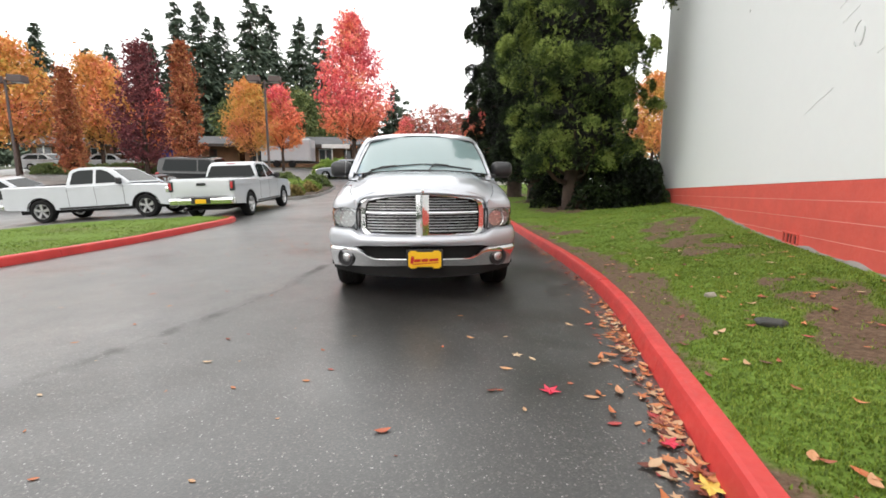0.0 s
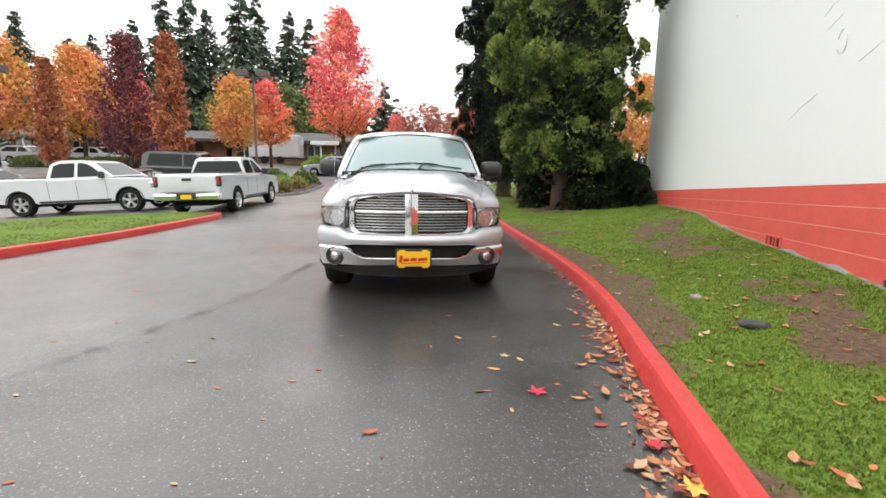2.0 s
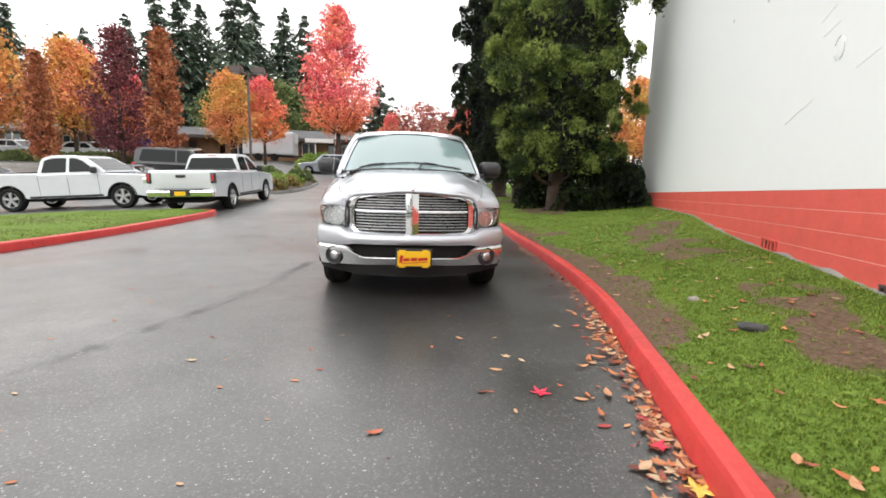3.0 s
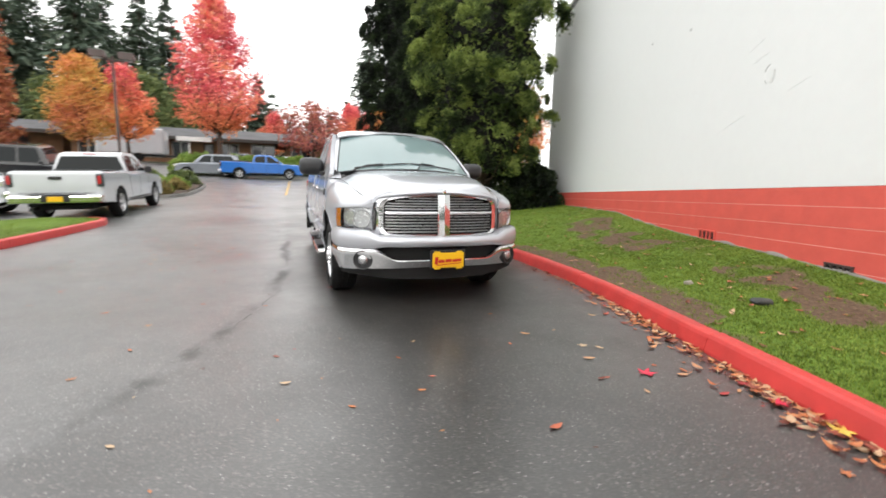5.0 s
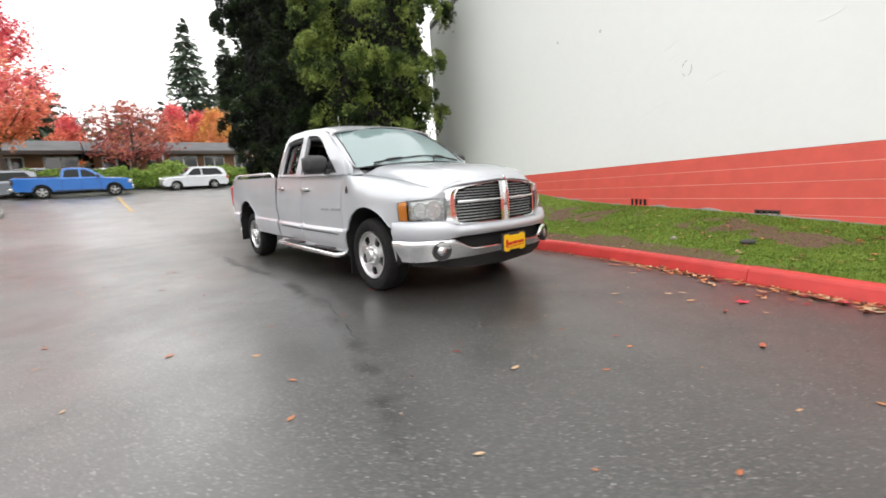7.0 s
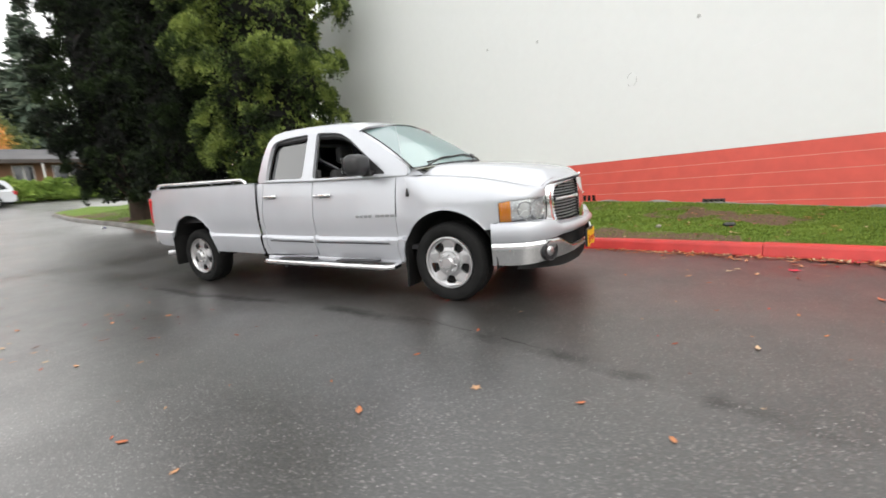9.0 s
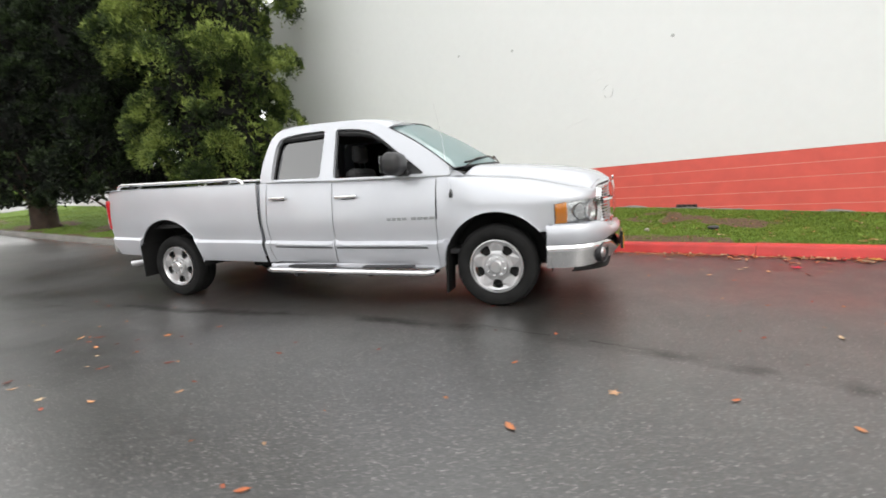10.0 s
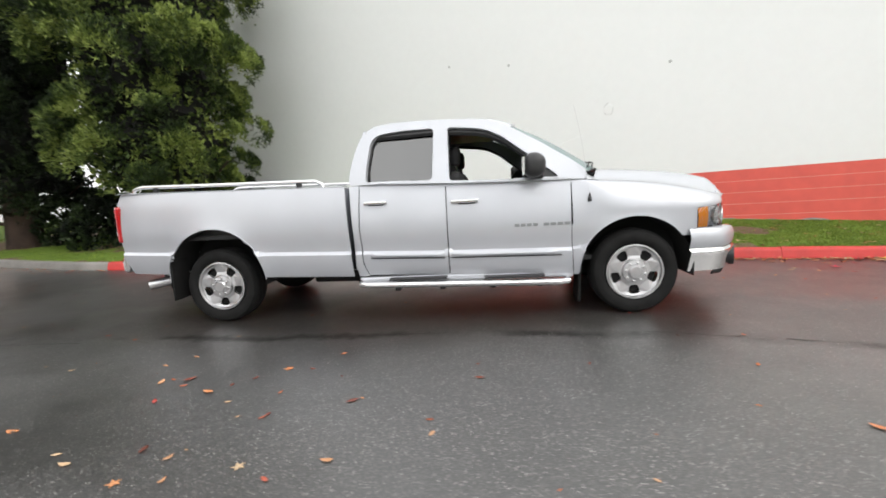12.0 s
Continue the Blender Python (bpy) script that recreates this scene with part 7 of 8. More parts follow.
for k, (xa, xb, za, zb, tilt) in enumerate(((-0.115, -0.085, 0.44, 0.51, -8), (-0.08, -0.02, 0.455, 0.483, 4), (-0.01, 0.05, 0.458, 0.488, 4), (0.06, 0.15, 0.462, 0.488, 4), (-0.1, 0.15, 0.437, 0.444, 4))):
    bm = bmesh.new()
    box(bm, -(xb - xa) / 2, (xb - xa) / 2, -0.002, 0.002, -(zb - za) / 2, (zb - za) / 2)
    bmesh.ops.transform(bm, matrix=Matrix.Translation(((xa + xb) / 2, -1.1355, (za + zb) / 2)) @ Matrix.Rotation(radians(-tilt), 4, "Y"), verts=bm.verts)
    part("bar", bm, M_LETTER_RED, plate)
for xa in (-0.09, 0.13):
    for za in (0.40, 0.555):
        boxpart("tab", (xa - 0.03, xa + 0.03, -1.132, -1.126, za - 0.008, za + 0.008), M_PLATE_YELLOW, plate, 0.002)

# ---- cab ----
def cab_x(z, y=1.8):
    f = max(0.0, (z - 1.27) / 0.6)
    return 0.93 - 0.155 * f - 0.05 * f * f - 0.05 * max(0, (y - 2.35) / 0.27) - 0.05 * max(0, (0.95 - y) / 0.6)


CAB = [(0.40, 1.245), (0.42, 1.335), (0.56, 1.43), (0.82, 1.60), (1.10, 1.765), (1.25, 1.825), (1.45, 1.855), (1.8, 1.872), (2.2, 1.872), (2.38, 1.845), (2.49, 1.77), (2.56, 1.6), (2.60, 1.45), (2.625, 1.30), (2.3, 1.292), (1.7, 1.275), (1.0, 1.258)]
WIN_F = [(0.66, 1.272), (0.93, 1.49), (1.15, 1.665), (1.28, 1.735), (1.4, 1.765), (1.66, 1.79), (1.655, 1.292), (1.1, 1.28)]
WIN_R = [(1.79, 1.79), (2.1, 1.788), (2.32, 1.765), (2.395, 1.70), (2.43, 1.5), (2.445, 1.318), (2.0, 1.312), (1.815, 1.31)]
for s in (-1, 1):
    lift = lambda a, b, s=s: Vector((s * cab_x(b, a), a, b))
    filled("cab_frame", soften(CAB, 0.05, 2), [soften(WIN_F, 0.04, 3), soften(WIN_R, 0.04, 3)], lift, M_SILVER, truck, 0.05)
    for w, nm in ((WIN_F, "window_seal"), (WIN_R, "window_seal")):
        bm = bmesh.new()
        loop = soften(w, 0.04, 3)
        tube(bm, [lift(a, b) + Vector((s * 0.002, 0, 0)) for a, b in loop] + [lift(*loop[0]) + Vector((s * 0.002, 0, 0))], 0.011, 6, cap=False)
        part(nm, bm, M_BLACK, truck)
    glass = filled("rear_door_window", soften(WIN_R, 0.04, 3), [], lambda a, b, s=s: Vector((s * (cab_x(b, a) - 0.02), a, b)), M_PRIVACY, truck, 0.004, "dark tinted rear door glass")
    # smoked wind deflectors
    sheet_part("wind_deflector", 16, 4, lambda u, v, s=s: Vector((s * (cab_x(1.76, 1.8) + 0.012 + 0.018 * math.sin(math.pi * v)), 1.8 + 0.57 * u, 1.80 - 0.015 * u - 0.055 * v)), M_BLACK, truck, 0.003, "smoked wind deflector")
    top_line = [(0.74, 1.335), (0.93, 1.49), (1.15, 1.665), (1.28, 1.735), (1.4, 1.765), (1.66, 1.79)]
    sheet_part("wind_deflector", 24, 4, lambda u, v, s=s: Vector((s * (cab_x(interp(top_line, 0.85 + 0.81 * u), 1.3) + 0.01 + 0.018 * math.sin(math.pi * v)), 0.85 + 0.81 * u - 0.02 * v * (1 - u), interp(top_line, 0.85 + 0.81 * u) + 0.008 - 0.06 * v)), M_BLACK, truck, 0.003, "smoked wind deflector")
    # belt trim
    bm = bmesh.new()
    tube(bm, [(s * (cab_x(1.27, y) + 0.004), y, interp(BELT, y) + 0.006) for y in (0.80, 1.0, 1.4, 1.7, 2.1, 2.40)], 0.004, 6)
    part("belt_seal", bm, M_BLACK, truck)
    sheet_part("shoulder", 30, 3, lambda u, v, s=s: Vector((s * (0.9285 - 0.004 * v), 0.44 + 2.15 * u, interp(BELT, 0.44 + 2.15 * u) - 0.025 + 0.05 * v)), M_SILVER, truck)
    # towing mirror and its sail
    mir = thing("mirror", "", "")
    mir.parent = truck
    filled("sail", [(0.60, 1.262), (0.98, 1.272), (0.98, 1.36), (0.9, 1.44)], [], lambda a, b, s=s: Vector((s * (cab_x(b, a) + 0.012), a, b)), M_BLACK, mir, 0.02)
    bm = bmesh.new()
    box(bm, -0.15, 0.15, -0.1, 0.085, -0.108, 0.108, bev=0.08, seg=5)
    for v in bm.verts:
        if v.co.y < 0:
            v.co.x *= 1 + 0.9 * v.co.y
            v.co.z *= 1 + 1.2 * v.co.y
    bmesh.ops.transform(bm, matrix=pose(s * 1.1, 0.9, 1.392), verts=bm.verts)
    part("shell", bm, M_BLACK, mir, smooth=True)
    boxpart("glass", (s * 1.1 - 0.12, s * 1.1 + 0.12, 0.984, 0.988, 1.315, 1.47), M_CHROME, mir, 0.0)
    boxpart("arm", (s * 0.96 - 0.05, s * 0.96 + 0.05, 0.8, 0.92, 1.275, 1.33), M_BLACK, mir, 0.015)


def roof_pt(u, v):
    y = 1.09 + (2.5 - 1.09) * v
    a = 2 * u - 1
    edge = smooth_interp([(1.08, 1.752), (1.25, 1.823), (1.45, 1.855), (1.8, 1.872), (2.2, 1.872), (2.38, 1.845), (2.5, 1.76)], y)
    w = cab_x(edge, y) - 0.012
    crown = smooth_interp([(1.08, 0.085), (1.3, 0.075), (2.2, 0.06), (2.5, 0.035)], y)
    front = -0.10 * (1 - a * a) * (1 - v) ** 3
    return Vector((w * math.sin(a * math.pi / 2 * 0.98) / math.sin(math.pi / 2 * 0.98), y + front, edge + crown * max(0.0, 1 - a * a) ** 0.75))


sheet_part("roof", 32, 26, roof_pt, M_SILVER, truck, 0.02)


def screen_pt(u, v, off=0.0):
    a = 2 * u - 1
    y0, z0, w0 = 0.16 + 0.24 * a * a, 1.356 - 0.045 * a * a, 0.835
    y1, z1, w1 = 0.985 + 0.125 * a * a, 1.845 - 0.068 * a * a, 0.712
    y = y0 + (y1 - y0) * v
    z = z0 + (z1 - z0) * v + 0.03 * math.sin(math.pi * v)
    return Vector((a * (w0 + (w1 - w0) * v), y, z + off))


sheet_part("windscreen", 28, 18, screen_pt, M_SCREEN, truck, 0.0, "pale green tinted windscreen")
for edge in (lambda t: screen_pt(0.0, t, 0.004), lambda t: screen_pt(1.0, t, 0.004), lambda t: screen_pt(t, 1.0, 0.004), lambda t: screen_pt(t, 0.0, 0.004)):
    bm = bmesh.new()
    tube(bm, [edge(i / 14) for i in range(15)], 0.008, 6)
    part("screen_seal", bm, M_BLACK, truck)
sheet_part("cowl", 24, 4, lambda u, v: Vector(((2 * u - 1) * 0.76, 0.12 + 0.2 * (2 * u - 1) ** 2 + 0.16 * v, 1.343 - 0.05 * (2 * u - 1) ** 2 - 0.012 * math.sin(math.pi * v))), M_BLACK, truck, 0.0, "black louvred cowl panel")
for s in (-1, 1):
    sheet_part("a_pillar", 14, 4, lambda u, v, s=s: screen_pt(0.0 if s < 0 else 1.0, u, 0.003) * (1 - v) + Vector((s * (cab_x(1.335 + 0.44 * u, 0.42 + 0.7 * u) - 0.004), 0.42 + 0.70 * u, 1.345 + 0.425 * u)) * v, M_SILVER, truck)
    sheet_part("cowl_corner", 8, 6, lambda u, v, s=s: Vector((s * (0.80 + 0.13 * u), 0.30 + 0.28 * v, (1.246 - 0.008 * u) * (1 - v) + (1.35 + 0.05 * (1 - u) - 0.1 * u) * v)), M_SILVER, truck)
# rear window and cab back
sheet_part("cab_back", 20, 16, lambda u, v: Vector(((2 * u - 1) * (cab_x(0.5 + 1.34 * v) - 0.03 if v > 0.55 else 0.93), 2.615 - 0.1 * max(0, v - 0.6) / 0.4 * 1.2, 0.5 + 1.34 * v)), M_SILVER, truck, 0.015, keep=lambda u, v: not (0.13 < u < 0.87 and 0.63 < v < 0.92))
sheet_part("rear_window", 8, 6, lambda u, v: Vector(((2 * u - 1) * 0.66, 2.6 - 0.1 * v, 1.33 + 0.42 * v)), M_PRIVACY, truck, 0.0, "dark tinted rear window")
# wipers and antenna
for xa, xb, ya, yb in ((-0.62, 0.0, 0.30, 0.24), (0.02, 0.6, 0.235, 0.30)):
    wip = thing("wiper", "", "")
    wip.parent = truck
    bm = bmesh.new()
    pts = []
    for i in range(9):
        f = i / 8
        u = ((xa + (xb - xa) * f) / 0.8 + 1) / 2
        p = screen_pt(u, 0.05 + 0.07 * f if xa < 0 else 0.12 - 0.06 * f, 0.013)
        pts.append(p)
    tube(bm, pts, 0.008, 6)
    part("blade", bm, M_BLACK, wip)
    bm = bmesh.new()
    tube(bm, [pts[4] + Vector((0, -0.005, 0.01)), pts[2] + Vector((-0.02, -0.03, 0.012)), screen_pt(((xa - 0.02) / 0.8 + 1) / 2 if xa < 0 else 0.55, 0.0, 0.012)], 0.008, 6)
    part("arm", bm, M_BLACK, wip)
ant = thing("antenna", "", "")
ant.parent = truck
bm = bmesh.new()
lathe(bm, [(0.001, 0.05), (0.006, 0.045), (0.012, 0.02), (0.018, 0.0), (0.018, -0.03)], 12, "Z")
bmesh.ops.translate(bm, vec=(-0.985, 0.40, 1.075), verts=bm.verts)
part("base", bm, M_BLACK, ant)
bm = bmesh.new()
tube(bm, [(-0.985, 0.40, 1.115), (-0.96, 0.46, 1.6), (-0.945, 0.52, 1.9)], 0.0013, 5)
part("mast", bm, M_ALLOY, ant)

# ---- cabin interior ----
boxpart("cabin_floor", (-0.88, 0.88, 0.3, 2.58, 0.5, 0.54), M_SEAT, truck, 0.0)
boxpart("dashboard", (-0.84, 0.84, 0.3, 0.72, 1.0, 1.29), M_DASH, truck, 0.07)
boxpart("headliner", (-0.66, 0.66, 1.2, 2.45, 1.795, 1.81), M_DASH, truck, 0.0)
for s in (-1, 1):
    boxpart("door_lining", (s * 0.875 - 0.03, s * 0.875 + 0.03, 0.62, 2.5, 0.5, 1.262), M_DASH, truck, 0.02)
    boxpart("b_pillar", (s * 0.82 - 0.03, s * 0.82 + 0.03, 1.68, 1.78, 1.26, 1.4), M_DASH, truck, 0.01)
    seat = thing("front_seat", "", "")
    seat.parent = truck
    boxpart("cushion", (s * 0.42 - 0.27, s * 0.42 + 0.27, 0.95, 1.5, 0.72, 0.92), M_SEAT, seat, 0.07)
    boxpart("backrest", (s * 0.42 - 0.26, s * 0.42 + 0.26, 1.44, 1.6, 0.85, 1.42), M_SEAT, seat, 0.07, m=Matrix.Translation((0, 1.5, 0.85)) @ Matrix.Rotation(-0.22, 4, "X") @ Matrix.Translation((0, -1.5, -0.85)))
    boxpart("headrest", (s * 0.42 - 0.13, s * 0.42 + 0.13, 1.575, 1.675, 1.46, 1.66), M_SEAT, seat, 0.045)
    bm = bmesh.new()
    for dx in (-0.06, 0.06):
        tube(bm, [(s * 0.42 + dx, 1.6, 1.36), (s * 0.42 + dx, 1.625, 1.5)], 0.008, 6)
    part("headrest_post", bm, M_CHROME, seat)
boxpart("rear_seat", (-0.75, 0.75, 2.25, 2.5, 0.7, 1.36), M_SEAT, truck, 0.07)
sw = thing("steering_wheel", "", "")
sw.parent = truck
m_sw = Matrix.Translation((0.42, 0.88, 1.14)) @ Matrix.Rotation(-1.05, 4, "X")
bm = bmesh.new()
n = 32
tube(bm, [(0.19 * math.cos(2 * math.pi * i / n), 0.19 * math.sin(2 * math.pi * i / n), 0) for i in range(n + 1)], 0.016, 8, cap=False)
bmesh.ops.transform(bm, matrix=m_sw, verts=bm.verts)
part("rim", bm, M_BLACK, sw, smooth=True)
bm = bmesh.new()
box(bm, -0.18, 0.18, -0.035, 0.035, -0.02, 0.02, bev=0.015)
bmesh.ops.transform(bm, matrix=m_sw, verts=bm.verts)
part("spoke", bm, M_BLACK, sw)

# ---- bed and tail ----
boxpart("bed_floor", (-0.9, 0.9, 2.68, 5.02, 0.86, 0.9), M_BLACK, truck, 0.0)
boxpart("bed_front", (-0.92, 0.92, 2.665, 2.70, 0.5, 1.30), M_SILVER, truck, 0.01)
for s in (-1, 1):
    sheet_part("bed_rail_cap", 30, 5, lambda u, v, s=s: Vector((s * (0.952 - 0.11 * v), 2.665 + 2.38 * u, interp(BELT, 2.665 + 2.38 * u) + 0.012 * math.sin(math.pi * v) + 0.002)), M_SILVER, truck, 0.0)
    boxpart("bed_inner", (s * 0.845 - 0.01, s * 0.845 + 0.01, 2.7, 5.0, 0.9, 1.31), M_BLACK, truck, 0.0)
    rail = thing("bed_rail", "", "")
    rail.parent = truck
    bm = bmesh.new()
    zf = lambda y: interp(BELT, y)
    tube(bm, [(s * 0.90, 2.88, zf(2.88)), (s * 0.90, 2.90, zf(2.9) + 0.035), (s * 0.90, 2.96, zf(2.96) + 0.062), (s * 0.90, 3.9, zf(3.9) + 0.066), (s * 0.90, 4.78, zf(4.78) + 0.066), (s * 0.90, 4.85, zf(4.85) + 0.045), (s * 0.90, 4.88, zf(4.88))], 0.019, 12)
    part("tube", bm, M_CHROME, rail, "polished tubular bed rail", smooth=True)
    for y in (3.1, 4.6):
        boxpart("bracket", (s * 0.90 - 0.016, s * 0.90 + 0.016, y, y + 0.05, zf(y), zf(y) + 0.06), M_BLACK, rail, 0.004)
    tl = boxpart("tail_lamp", (s * 0.905 - 0.065, s * 0.905 + 0.062, 5.01, 5.075, 0.875, 1.25), M_RED_LENS, truck, 0.03, "tall red tail lamp")
    boxpart("lamp_band", (s * 0.905 - 0.05, s * 0.905 + 0.04, 5.074, 5.08, 0.95, 1.0), M_TRIM, tl, 0.002)
sheet_part("tailgate", 20, 16, lambda u, v: Vector(((2 * u - 1) * 0.84, 5.05 + 0.02 * math.sin(math.pi * v) - 0.035 * v, 0.72 + 0.645 * v)), M_SILVER, truck, 0.05)
boxpart("rear_bumper", (-0.95, 0.95, 5.0, 5.09, 0.56, 0.735), M_CHROME, truck, 0.05, "chrome rear step bumper")
boxpart("bumper_end", (-0.965, 0.965, 4.985, 5.05, 0.575, 0.745), M_ALLOY, truck, 0.03)
bm = bmesh.new()
tube(bm, [(-0.62, 4.3, 0.5), (-0.72, 4.6, 0.46), (-0.9, 4.85, 0.42)], 0.05, 14)
part("exhaust", bm, M_ALLOY, truck, "angled exhaust tail pipe", smooth=True)
# unseen blocks and pipe added to darken the road under the truck
boxpart("unseen_transmission", (-0.24, 0.24, 0.5, 2.1, 0.25, 0.42), M_SHADOW, truck, 0.05)
boxpart("unseen_fuel_tank", (0.2, 0.8, 2.3, 3.45, 0.30, 0.46), M_SHADOW, truck, 0.05)
bm = bmesh.new()
tube(bm, [(-0.42, 0.9, 0.34), (-0.45, 2.0, 0.33), (-0.5, 3.2, 0.36)], 0.05, 10)
part("unseen_exhaust_pipe", bm, M_SHADOW, truck, smooth=True)
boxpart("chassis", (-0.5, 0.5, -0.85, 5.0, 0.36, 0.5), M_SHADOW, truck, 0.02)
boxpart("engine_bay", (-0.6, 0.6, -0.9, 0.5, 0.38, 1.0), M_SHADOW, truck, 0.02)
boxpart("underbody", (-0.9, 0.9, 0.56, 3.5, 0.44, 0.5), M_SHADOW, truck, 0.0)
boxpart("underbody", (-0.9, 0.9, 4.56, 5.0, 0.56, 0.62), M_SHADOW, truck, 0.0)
bm = bmesh.new()
tube(bm, [(-0.8, 4.06, 0.4), (0.8, 4.06, 0.4)], 0.06, 12)
part("rear_axle", bm, M_SHADOW, truck)
bm = bmesh.new()
tube(bm, [(-0.75, 0, 0.4), (0.75, 0, 0.4)], 0.05, 12)
part("front_axle", bm, M_SHADOW, truck)


# ---- cracks, leaves and small things on the ground ----
def crack_strip(name, label, line, w0, w1, seed, gap=0.12, material=None):
    """A ragged, broken line of worn-out asphalt along (x, y)."""
    rr = random.Random(seed)
    verts, faces = [], []
    d = [0.0]
    for a, b in zip(line, line[1:]):
        d.append(d[-1] + math.dist(a, b))
    n = int(d[-1] / 0.035)
    prev = None
    for i in range(n + 1):
        s = d[-1] * i / n
        x, y = float(np.interp(s, d, [p[0] for p in line])), float(np.interp(s, d, [p[1] for p in line]))
        q = min(len(d) - 2, int(np.searchsorted(d, s, "right")) - 1)
        t = Vector((line[q + 1][0] - line[q][0], line[q + 1][1] - line[q][1], 0)).normalized()
        side = Vector((t.y, -t.x, 0))
        off = 0.05 * noise.noise(Vector((s * 1.9, seed, 0))) + 0.02 * noise.noise(Vector((s * 9, seed, 4)))
        k = w0 + (w1 - w0) * max(0.0, noise.noise(Vector((s * 1.3, seed, 8))) * 1.5 + 0.15)
        here = noise.noise(Vector((s * 2.3, seed, 15))) > gap - 0.5
        i0 = len(verts)
        for sg in (-1, 1):
            p = Vector((x, y, 0)) + side * (off + sg * k * rr.uniform(0.35, 1.0))
            verts.append((p.x, p.y, ground_z(p.x, p.y) + 0.003))
        if prev is not None and here:
            faces.append((prev, prev + 1, i0 + 1, i0))
        prev = i0 if here else None
    tagged(piece(name, verts, faces, material or M_CRACK), label, "road crack", kind="structure")


M_CRACK = plain("wet_tar_crack", (0.022, 0.021, 0.021), 0.42, vary=0.3, scale=20, bumps=0.4)
seam = [(-2.07, -1.75), (-1.95, -1.3),  (-1.84, -1.2), (-1.71, -0.73), (-1.52, 0.07), (-1.42, 1.7), (-1.44, 2.6), (-1.5, 4.3), (-1.6, 6.3), (-1.75, 9.0)]
crack_strip("road_crack", "dark ragged crack along the asphalt seam", seam, 0.003, 0.012, 3, 0.42)
crack_strip("road_crack", "wet crack across the road behind the truck", [(-3.2, 7.6), (-1.5, 8.2), (-0.3, 8.74), (1.24, 8.8), (2.2, 8.9)], 0.008, 0.02, 29, 0.05)


def leaf_geo(verts, faces, x, y, z, L, turn, curl, shape, rr):
    """One fallen leaf: a pointed oval, folded a little along its rib, or a five-lobed star."""
    ca, sa = math.cos(turn), math.sin(turn)
    def put_v(u, v, w):
        verts.append((x + u * ca - v * sa, y + u * sa + v * ca, z + w))
    i = len(verts)
    if shape == "star":
        put_v(0, 0, 0.004)
        for k in range(15):
            a = 2 * math.pi * k / 15
            r = L * (0.5 if k % 3 == 0 else (0.3 if k % 3 == 1 else 0.2))
            put_v(r * math.cos(a), r * math.sin(a), 0.002 + curl * L * (r / L) ** 2)
        for k in range(15):
            faces.append((i, i + 1 + k, i + 1 + (k + 1) % 15))
        return
    n = 5
    for k in range(n + 1):
        t = k / n
        w = L * 0.22 * math.sin(math.pi * min(1, t * 0.96 + 0.02)) ** 0.8
        lift = curl * L * (2 * t - 1) ** 2
        put_v(L * (t - 0.5), w, 0.003 + lift + 0.12 * w)
        put_v(L * (t - 0.5), 0, 0.002 + lift)
        put_v(L * (t - 0.5), -w, 0.003 + lift + 0.1 * w)
    for k in range(n):
        q = i + 3 * k
        faces.append((q, q + 1, q + 4, q + 3))
        faces.append((q + 1, q + 2, q + 5, q + 4))


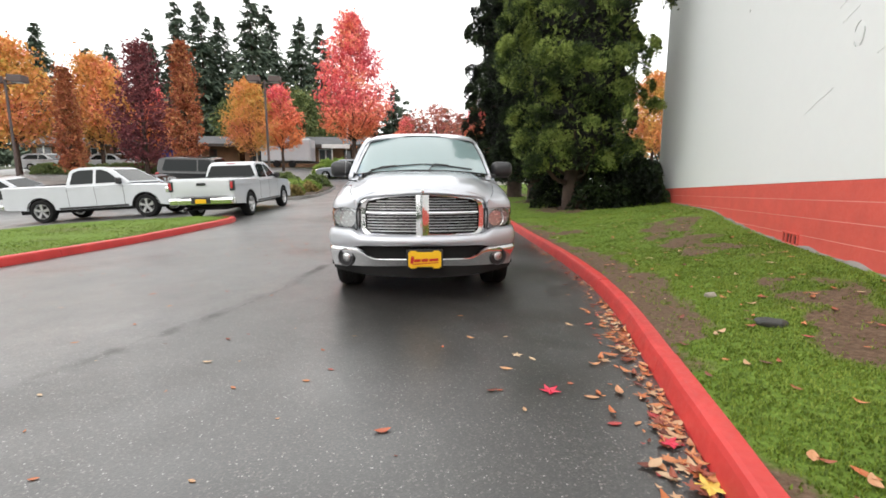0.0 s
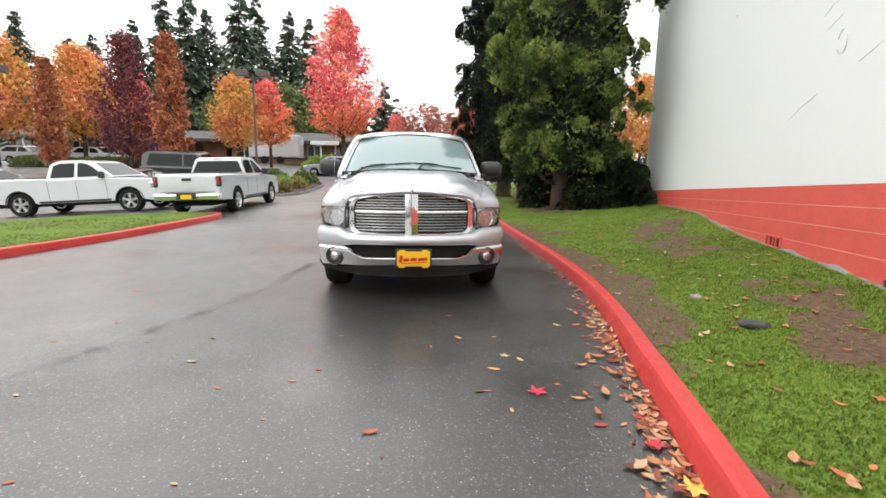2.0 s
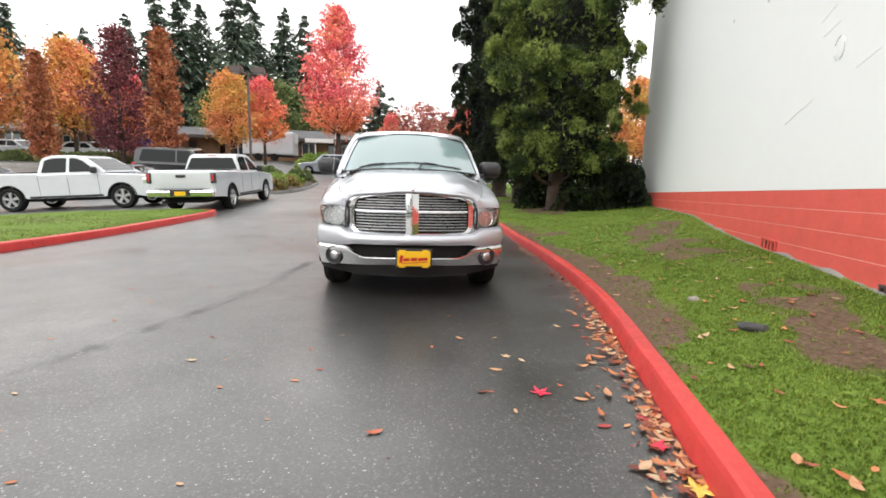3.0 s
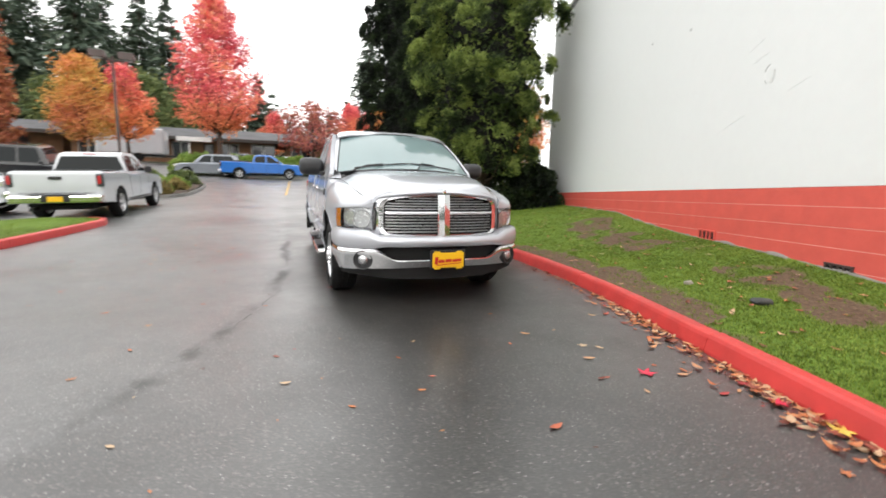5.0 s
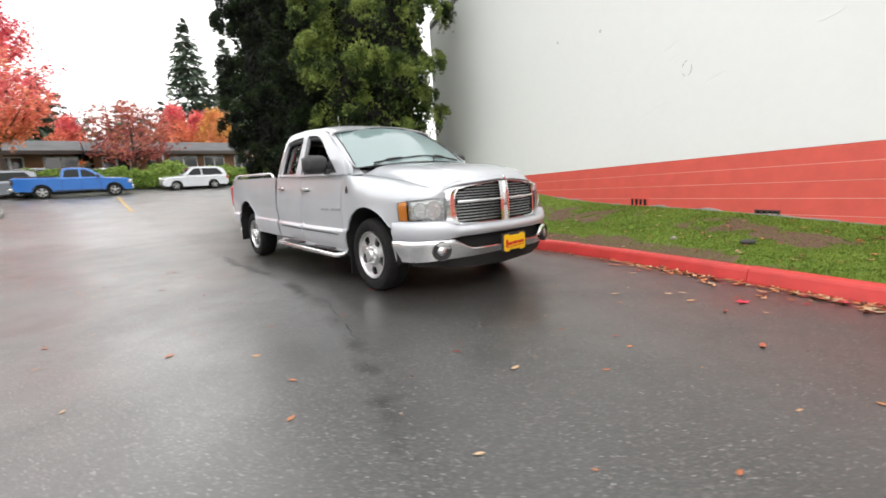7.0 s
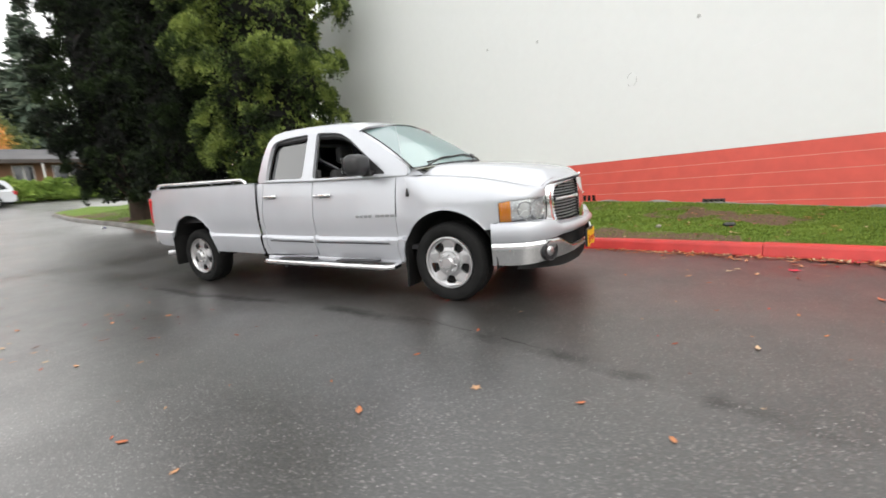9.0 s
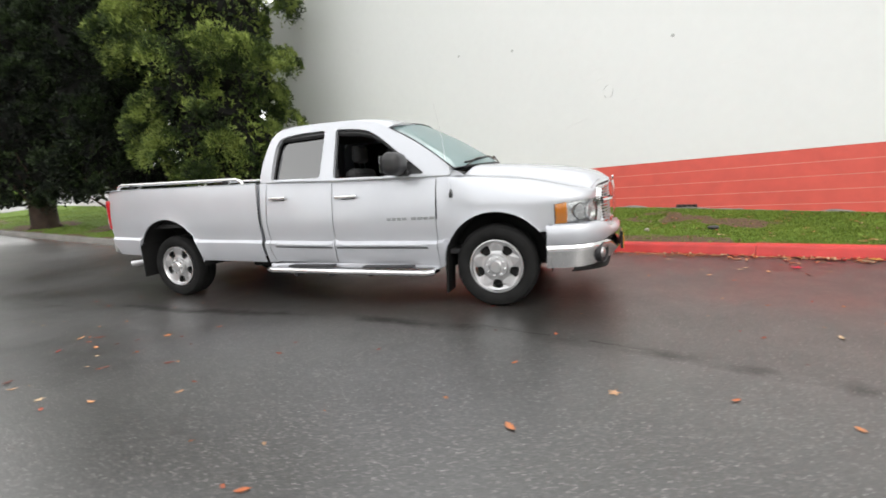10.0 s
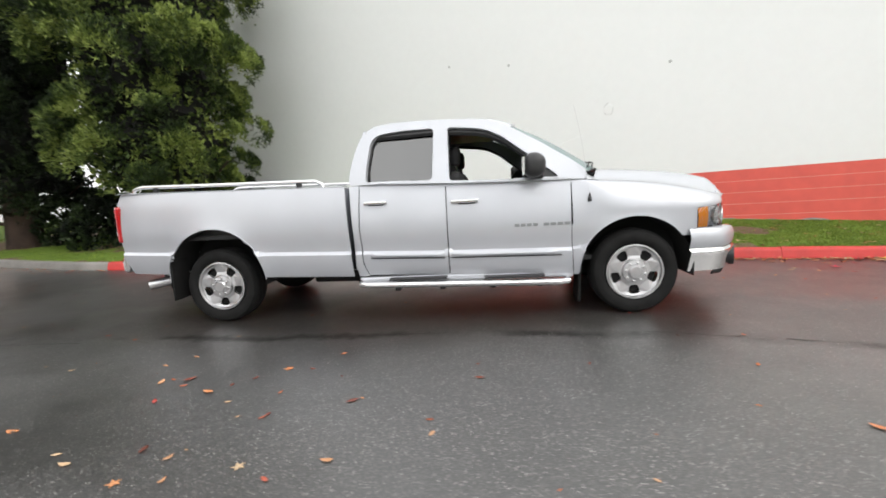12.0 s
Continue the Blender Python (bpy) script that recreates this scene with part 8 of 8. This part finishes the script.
def leaf_litter():
    rr = random.Random(77)
    verts, faces = [], []
    for _ in range(360):
        y = rr.choice([rr.uniform(-5.2, 3.5), rr.gauss(-3.3, 0.9), rr.gauss(-1.9, 0.35)])
        if not -6 < y < 8:
            continue
        x = kerb_x(y) - 0.015 - abs(rr.gauss(0, 0.07)) - (0.25 * rr.random() if rr.random() < 0.18 else 0)
        L = rr.uniform(0.03, 0.105)
        leaf_geo(verts, faces, x, y, rr.uniform(0.0, 0.012), L, rr.uniform(0, 6.3), rr.uniform(0, 0.3), "star" if rr.random() < 0.35 else "oval", rr)
    for _ in range(260):
        y = rr.uniform(-4.8, 6.5)
        x = rr.uniform(kerb_x(y) + 0.2, verge_edge(y) - 0.1)
        leaf_geo(verts, faces, x, y, verge_z(x, y) + 0.012, rr.uniform(0.04, 0.1), rr.uniform(0, 6.3), rr.uniform(0, 0.25), "star" if rr.random() < 0.15 else "oval", rr)
    # crumbs of dead leaf, and a few more whole ones, washed against the kerb
    for _ in range(520):
        y = rr.uniform(-5.4, 3.0)
        x = kerb_x(y) - 0.01 - abs(rr.gauss(0, 0.11))
        leaf_geo(verts, faces, x, y, rr.uniform(0.0, 0.006), rr.uniform(0.01, 0.032), rr.uniform(0, 6.3), rr.uniform(0, 0.3), "oval", rr)
    for _ in range(90):
        y = rr.uniform(-4.8, -3.2)
        x = kerb_x(y) - 0.01 - abs(rr.gauss(0, 0.1))
        leaf_geo(verts, faces, x, y, rr.uniform(0.0, 0.02), rr.uniform(0.05, 0.11), rr.uniform(0, 6.3), rr.uniform(0, 0.35), "star" if rr.random() < 0.45 else "oval", rr)
    for _ in range(150):
        y = rr.uniform(8, 15)
        x = kerb_x(y) - 0.02 - abs(rr.gauss(0, 0.2))
        leaf_geo(verts, faces, x, y, ground_z(x, y) + 0.003, rr.uniform(0.04, 0.09), rr.uniform(0, 6.3), 0.1, "oval", rr)
    for _ in range(45):
        x, y = rr.uniform(-4.9, -1.8), rr.uniform(0.5, 7.5)
        leaf_geo(verts, faces, x, y, ground_z(x, y), rr.uniform(0.03, 0.07), rr.uniform(0, 6.3), 0.05, "oval", rr)
    for _ in range(170):
        x, y = rr.uniform(-5.0, 2.0), rr.uniform(-4.5, 9)
        if abs(x) < 0.95 and -0.9 < y < 5 and rr.random() < 0.6:
            continue
        if x > kerb_x(y) - 0.2:
            continue
        leaf_geo(verts, faces, x, y, ground_z(x, y), rr.uniform(0.02, 0.055), rr.uniform(0, 6.3), 0.05, "oval", rr)
    ob = piece("leaf_litter", verts, faces, M_FALLEN)
    tagged(ob, "scattered brown and red fallen leaves in the gutter and on the grass", "fallen leaves", kind="stuff")


leaf_litter()
# leaves that lie singly on the road
LEAVES = [(-3.28, 3.42), (-2.99, 4.05), (-3.39, 2.82), (-3.28, 2.52), (-3.23, 2.11), (-3.15, 3.11), (-3.22, 2.92), (-3.20, 3.55), (-3.41, 3.04), (-2.50, 3.19), (-2.30, 3.46), (-2.35, 3.64), (-2.30, 2.97), (-2.14, 2.80), (-2.05, 3.84), (-2.14, 4.55), (-0.98, 5.96), (-1.33, 4.99), (-1.44, 4.62), (-2.52, 2.68), (-2.64, 2.17), (0.37, -2.00), (0.65, -1.99), (0.66, -2.36), (0.54, -2.59), (0.40, -2.89), (0.54, -3.12), (-0.20, -3.29), (0.89, -2.82), (1.25, -1.72), (0.75, -2.44), (1.08, -3.28), (0.96, -3.28), (1.02, -3.70), (1.01, -2.95), (0.95, -3.00), (-2.19, -2.83), (-3.65, 0.52), (-2.50, -0.96), (-2.95, -0.47), (-2.47, -1.54), (-1.46, -2.39)]
rr = random.Random(5)
for k, (x, y) in enumerate(LEAVES):
    verts, faces = [], []
    leaf_geo(verts, faces, 0, 0, 0.002, rr.uniform(0.045, 0.09), rr.uniform(0, 6.3), rr.uniform(0.02, 0.12), "star" if k % 5 == 3 else "oval", rr)
    o = piece("fallen_leaf", verts, faces, M_FALLEN)
    o.location = (x, y, ground_z(x, y))
    tagged(o, "brown autumn leaf lying flat on wet asphalt", "leaf", group="single leaves on the road")
verts, faces = [], []
leaf_geo(verts, faces, 0, 0, 0.003, 0.14, 0.6, 0.3, "star", rr)
o = piece("fallen_leaf", verts, faces, M_PINK_LEAF)
o.location = (0.74, -2.91, 0)
tagged(o, "bright pink maple leaf on the wet asphalt", "leaf", group="single leaves on the road")
for x, y, size, turn, mt, label in ((1.13, -3.77, 0.15, 0.3, M_YELLOW_LEAF, "pale yellow maple leaf against the red kerb"), (1.14, -3.47, 0.12, 1.9, M_PINK_LEAF, "pink maple leaf among the gutter litter")):
    verts, faces = [], []
    leaf_geo(verts, faces, 0, 0, 0.012, size, turn, 0.25, "star", rr)
    o = piece("fallen_leaf", verts, faces, mt)
    o.location = (x, y, 0)
    tagged(o, label, "leaf", group="single leaves on the road")
# flat dark stone in the grass
bm = bmesh.new()
bmesh.ops.create_icosphere(bm, subdivisions=3, radius=1)
for v in bm.verts:
    k = 1 + 0.35 * noise.noise(v.co * 1.4 + Vector((3, 1, 2)))
    v.co = Vector((v.co.x * 0.10 * k, v.co.y * 0.07 * k, v.co.z * 0.04 * k))
o = part("stone", bm, plain("dark_stone", (0.06, 0.062, 0.06), 0.8, vary=0.4, scale=20, bumps=0.5), smooth=True)
o.location = (2.4, -2.47, verge_z(2.4, -2.47) + 0.015)
tagged(o, "flat dark grey stone lying in the grass", "stone")
bm = bmesh.new()
bmesh.ops.create_icosphere(bm, subdivisions=2, radius=1)
for v in bm.verts:
    k = 1 + 0.3 * noise.noise(v.co * 1.8)
    v.co = Vector((v.co.x * 0.055 * k, v.co.y * 0.04 * k, v.co.z * 0.03 * k))
o = part("stone", bm, plain("pale_stone", (0.32, 0.29, 0.24), 0.85, vary=0.3, scale=20, bumps=0.4), smooth=True)
o.location = (2.55, -1.6, verge_z(2.55, -1.6) + 0.01)
tagged(o, "small pale stone lying on bare earth", "stone")


# crushed drink bottle lying by the gutter
BOTTLE = (3.15, 16.2)
bm = bmesh.new()
lathe(bm, [(0.001, -0.11), (0.03, -0.105), (0.034, -0.08), (0.031, -0.02), (0.034, 0.04), (0.026, 0.07), (0.012, 0.09), (0.012, 0.105), (0.001, 0.106)], 14, "X")
for v in bm.verts:
    v.co.z = max(-0.02, v.co.z * 0.6 + 0.006 * noise.noise(v.co * 30))
bottle = thing("drink_bottle", "crushed pale plastic bottle with a blue label", "bottle", m=pose(BOTTLE[0], BOTTLE[1], ground_z(*BOTTLE) + 0.022, 0, 0, 25))
part("body", bm, M_WHITE_CAR, bottle, smooth=True)
bm = bmesh.new()
lathe(bm, [(0.0335, -0.05), (0.0345, -0.045), (0.0345, 0.02), (0.0335, 0.025)], 14, "X")
for v in bm.verts:
    v.co.z = v.co.z * 0.62 + 0.001
part("label", bm, M_BLUE_SIGN, bottle, "blue paper label", smooth=True)
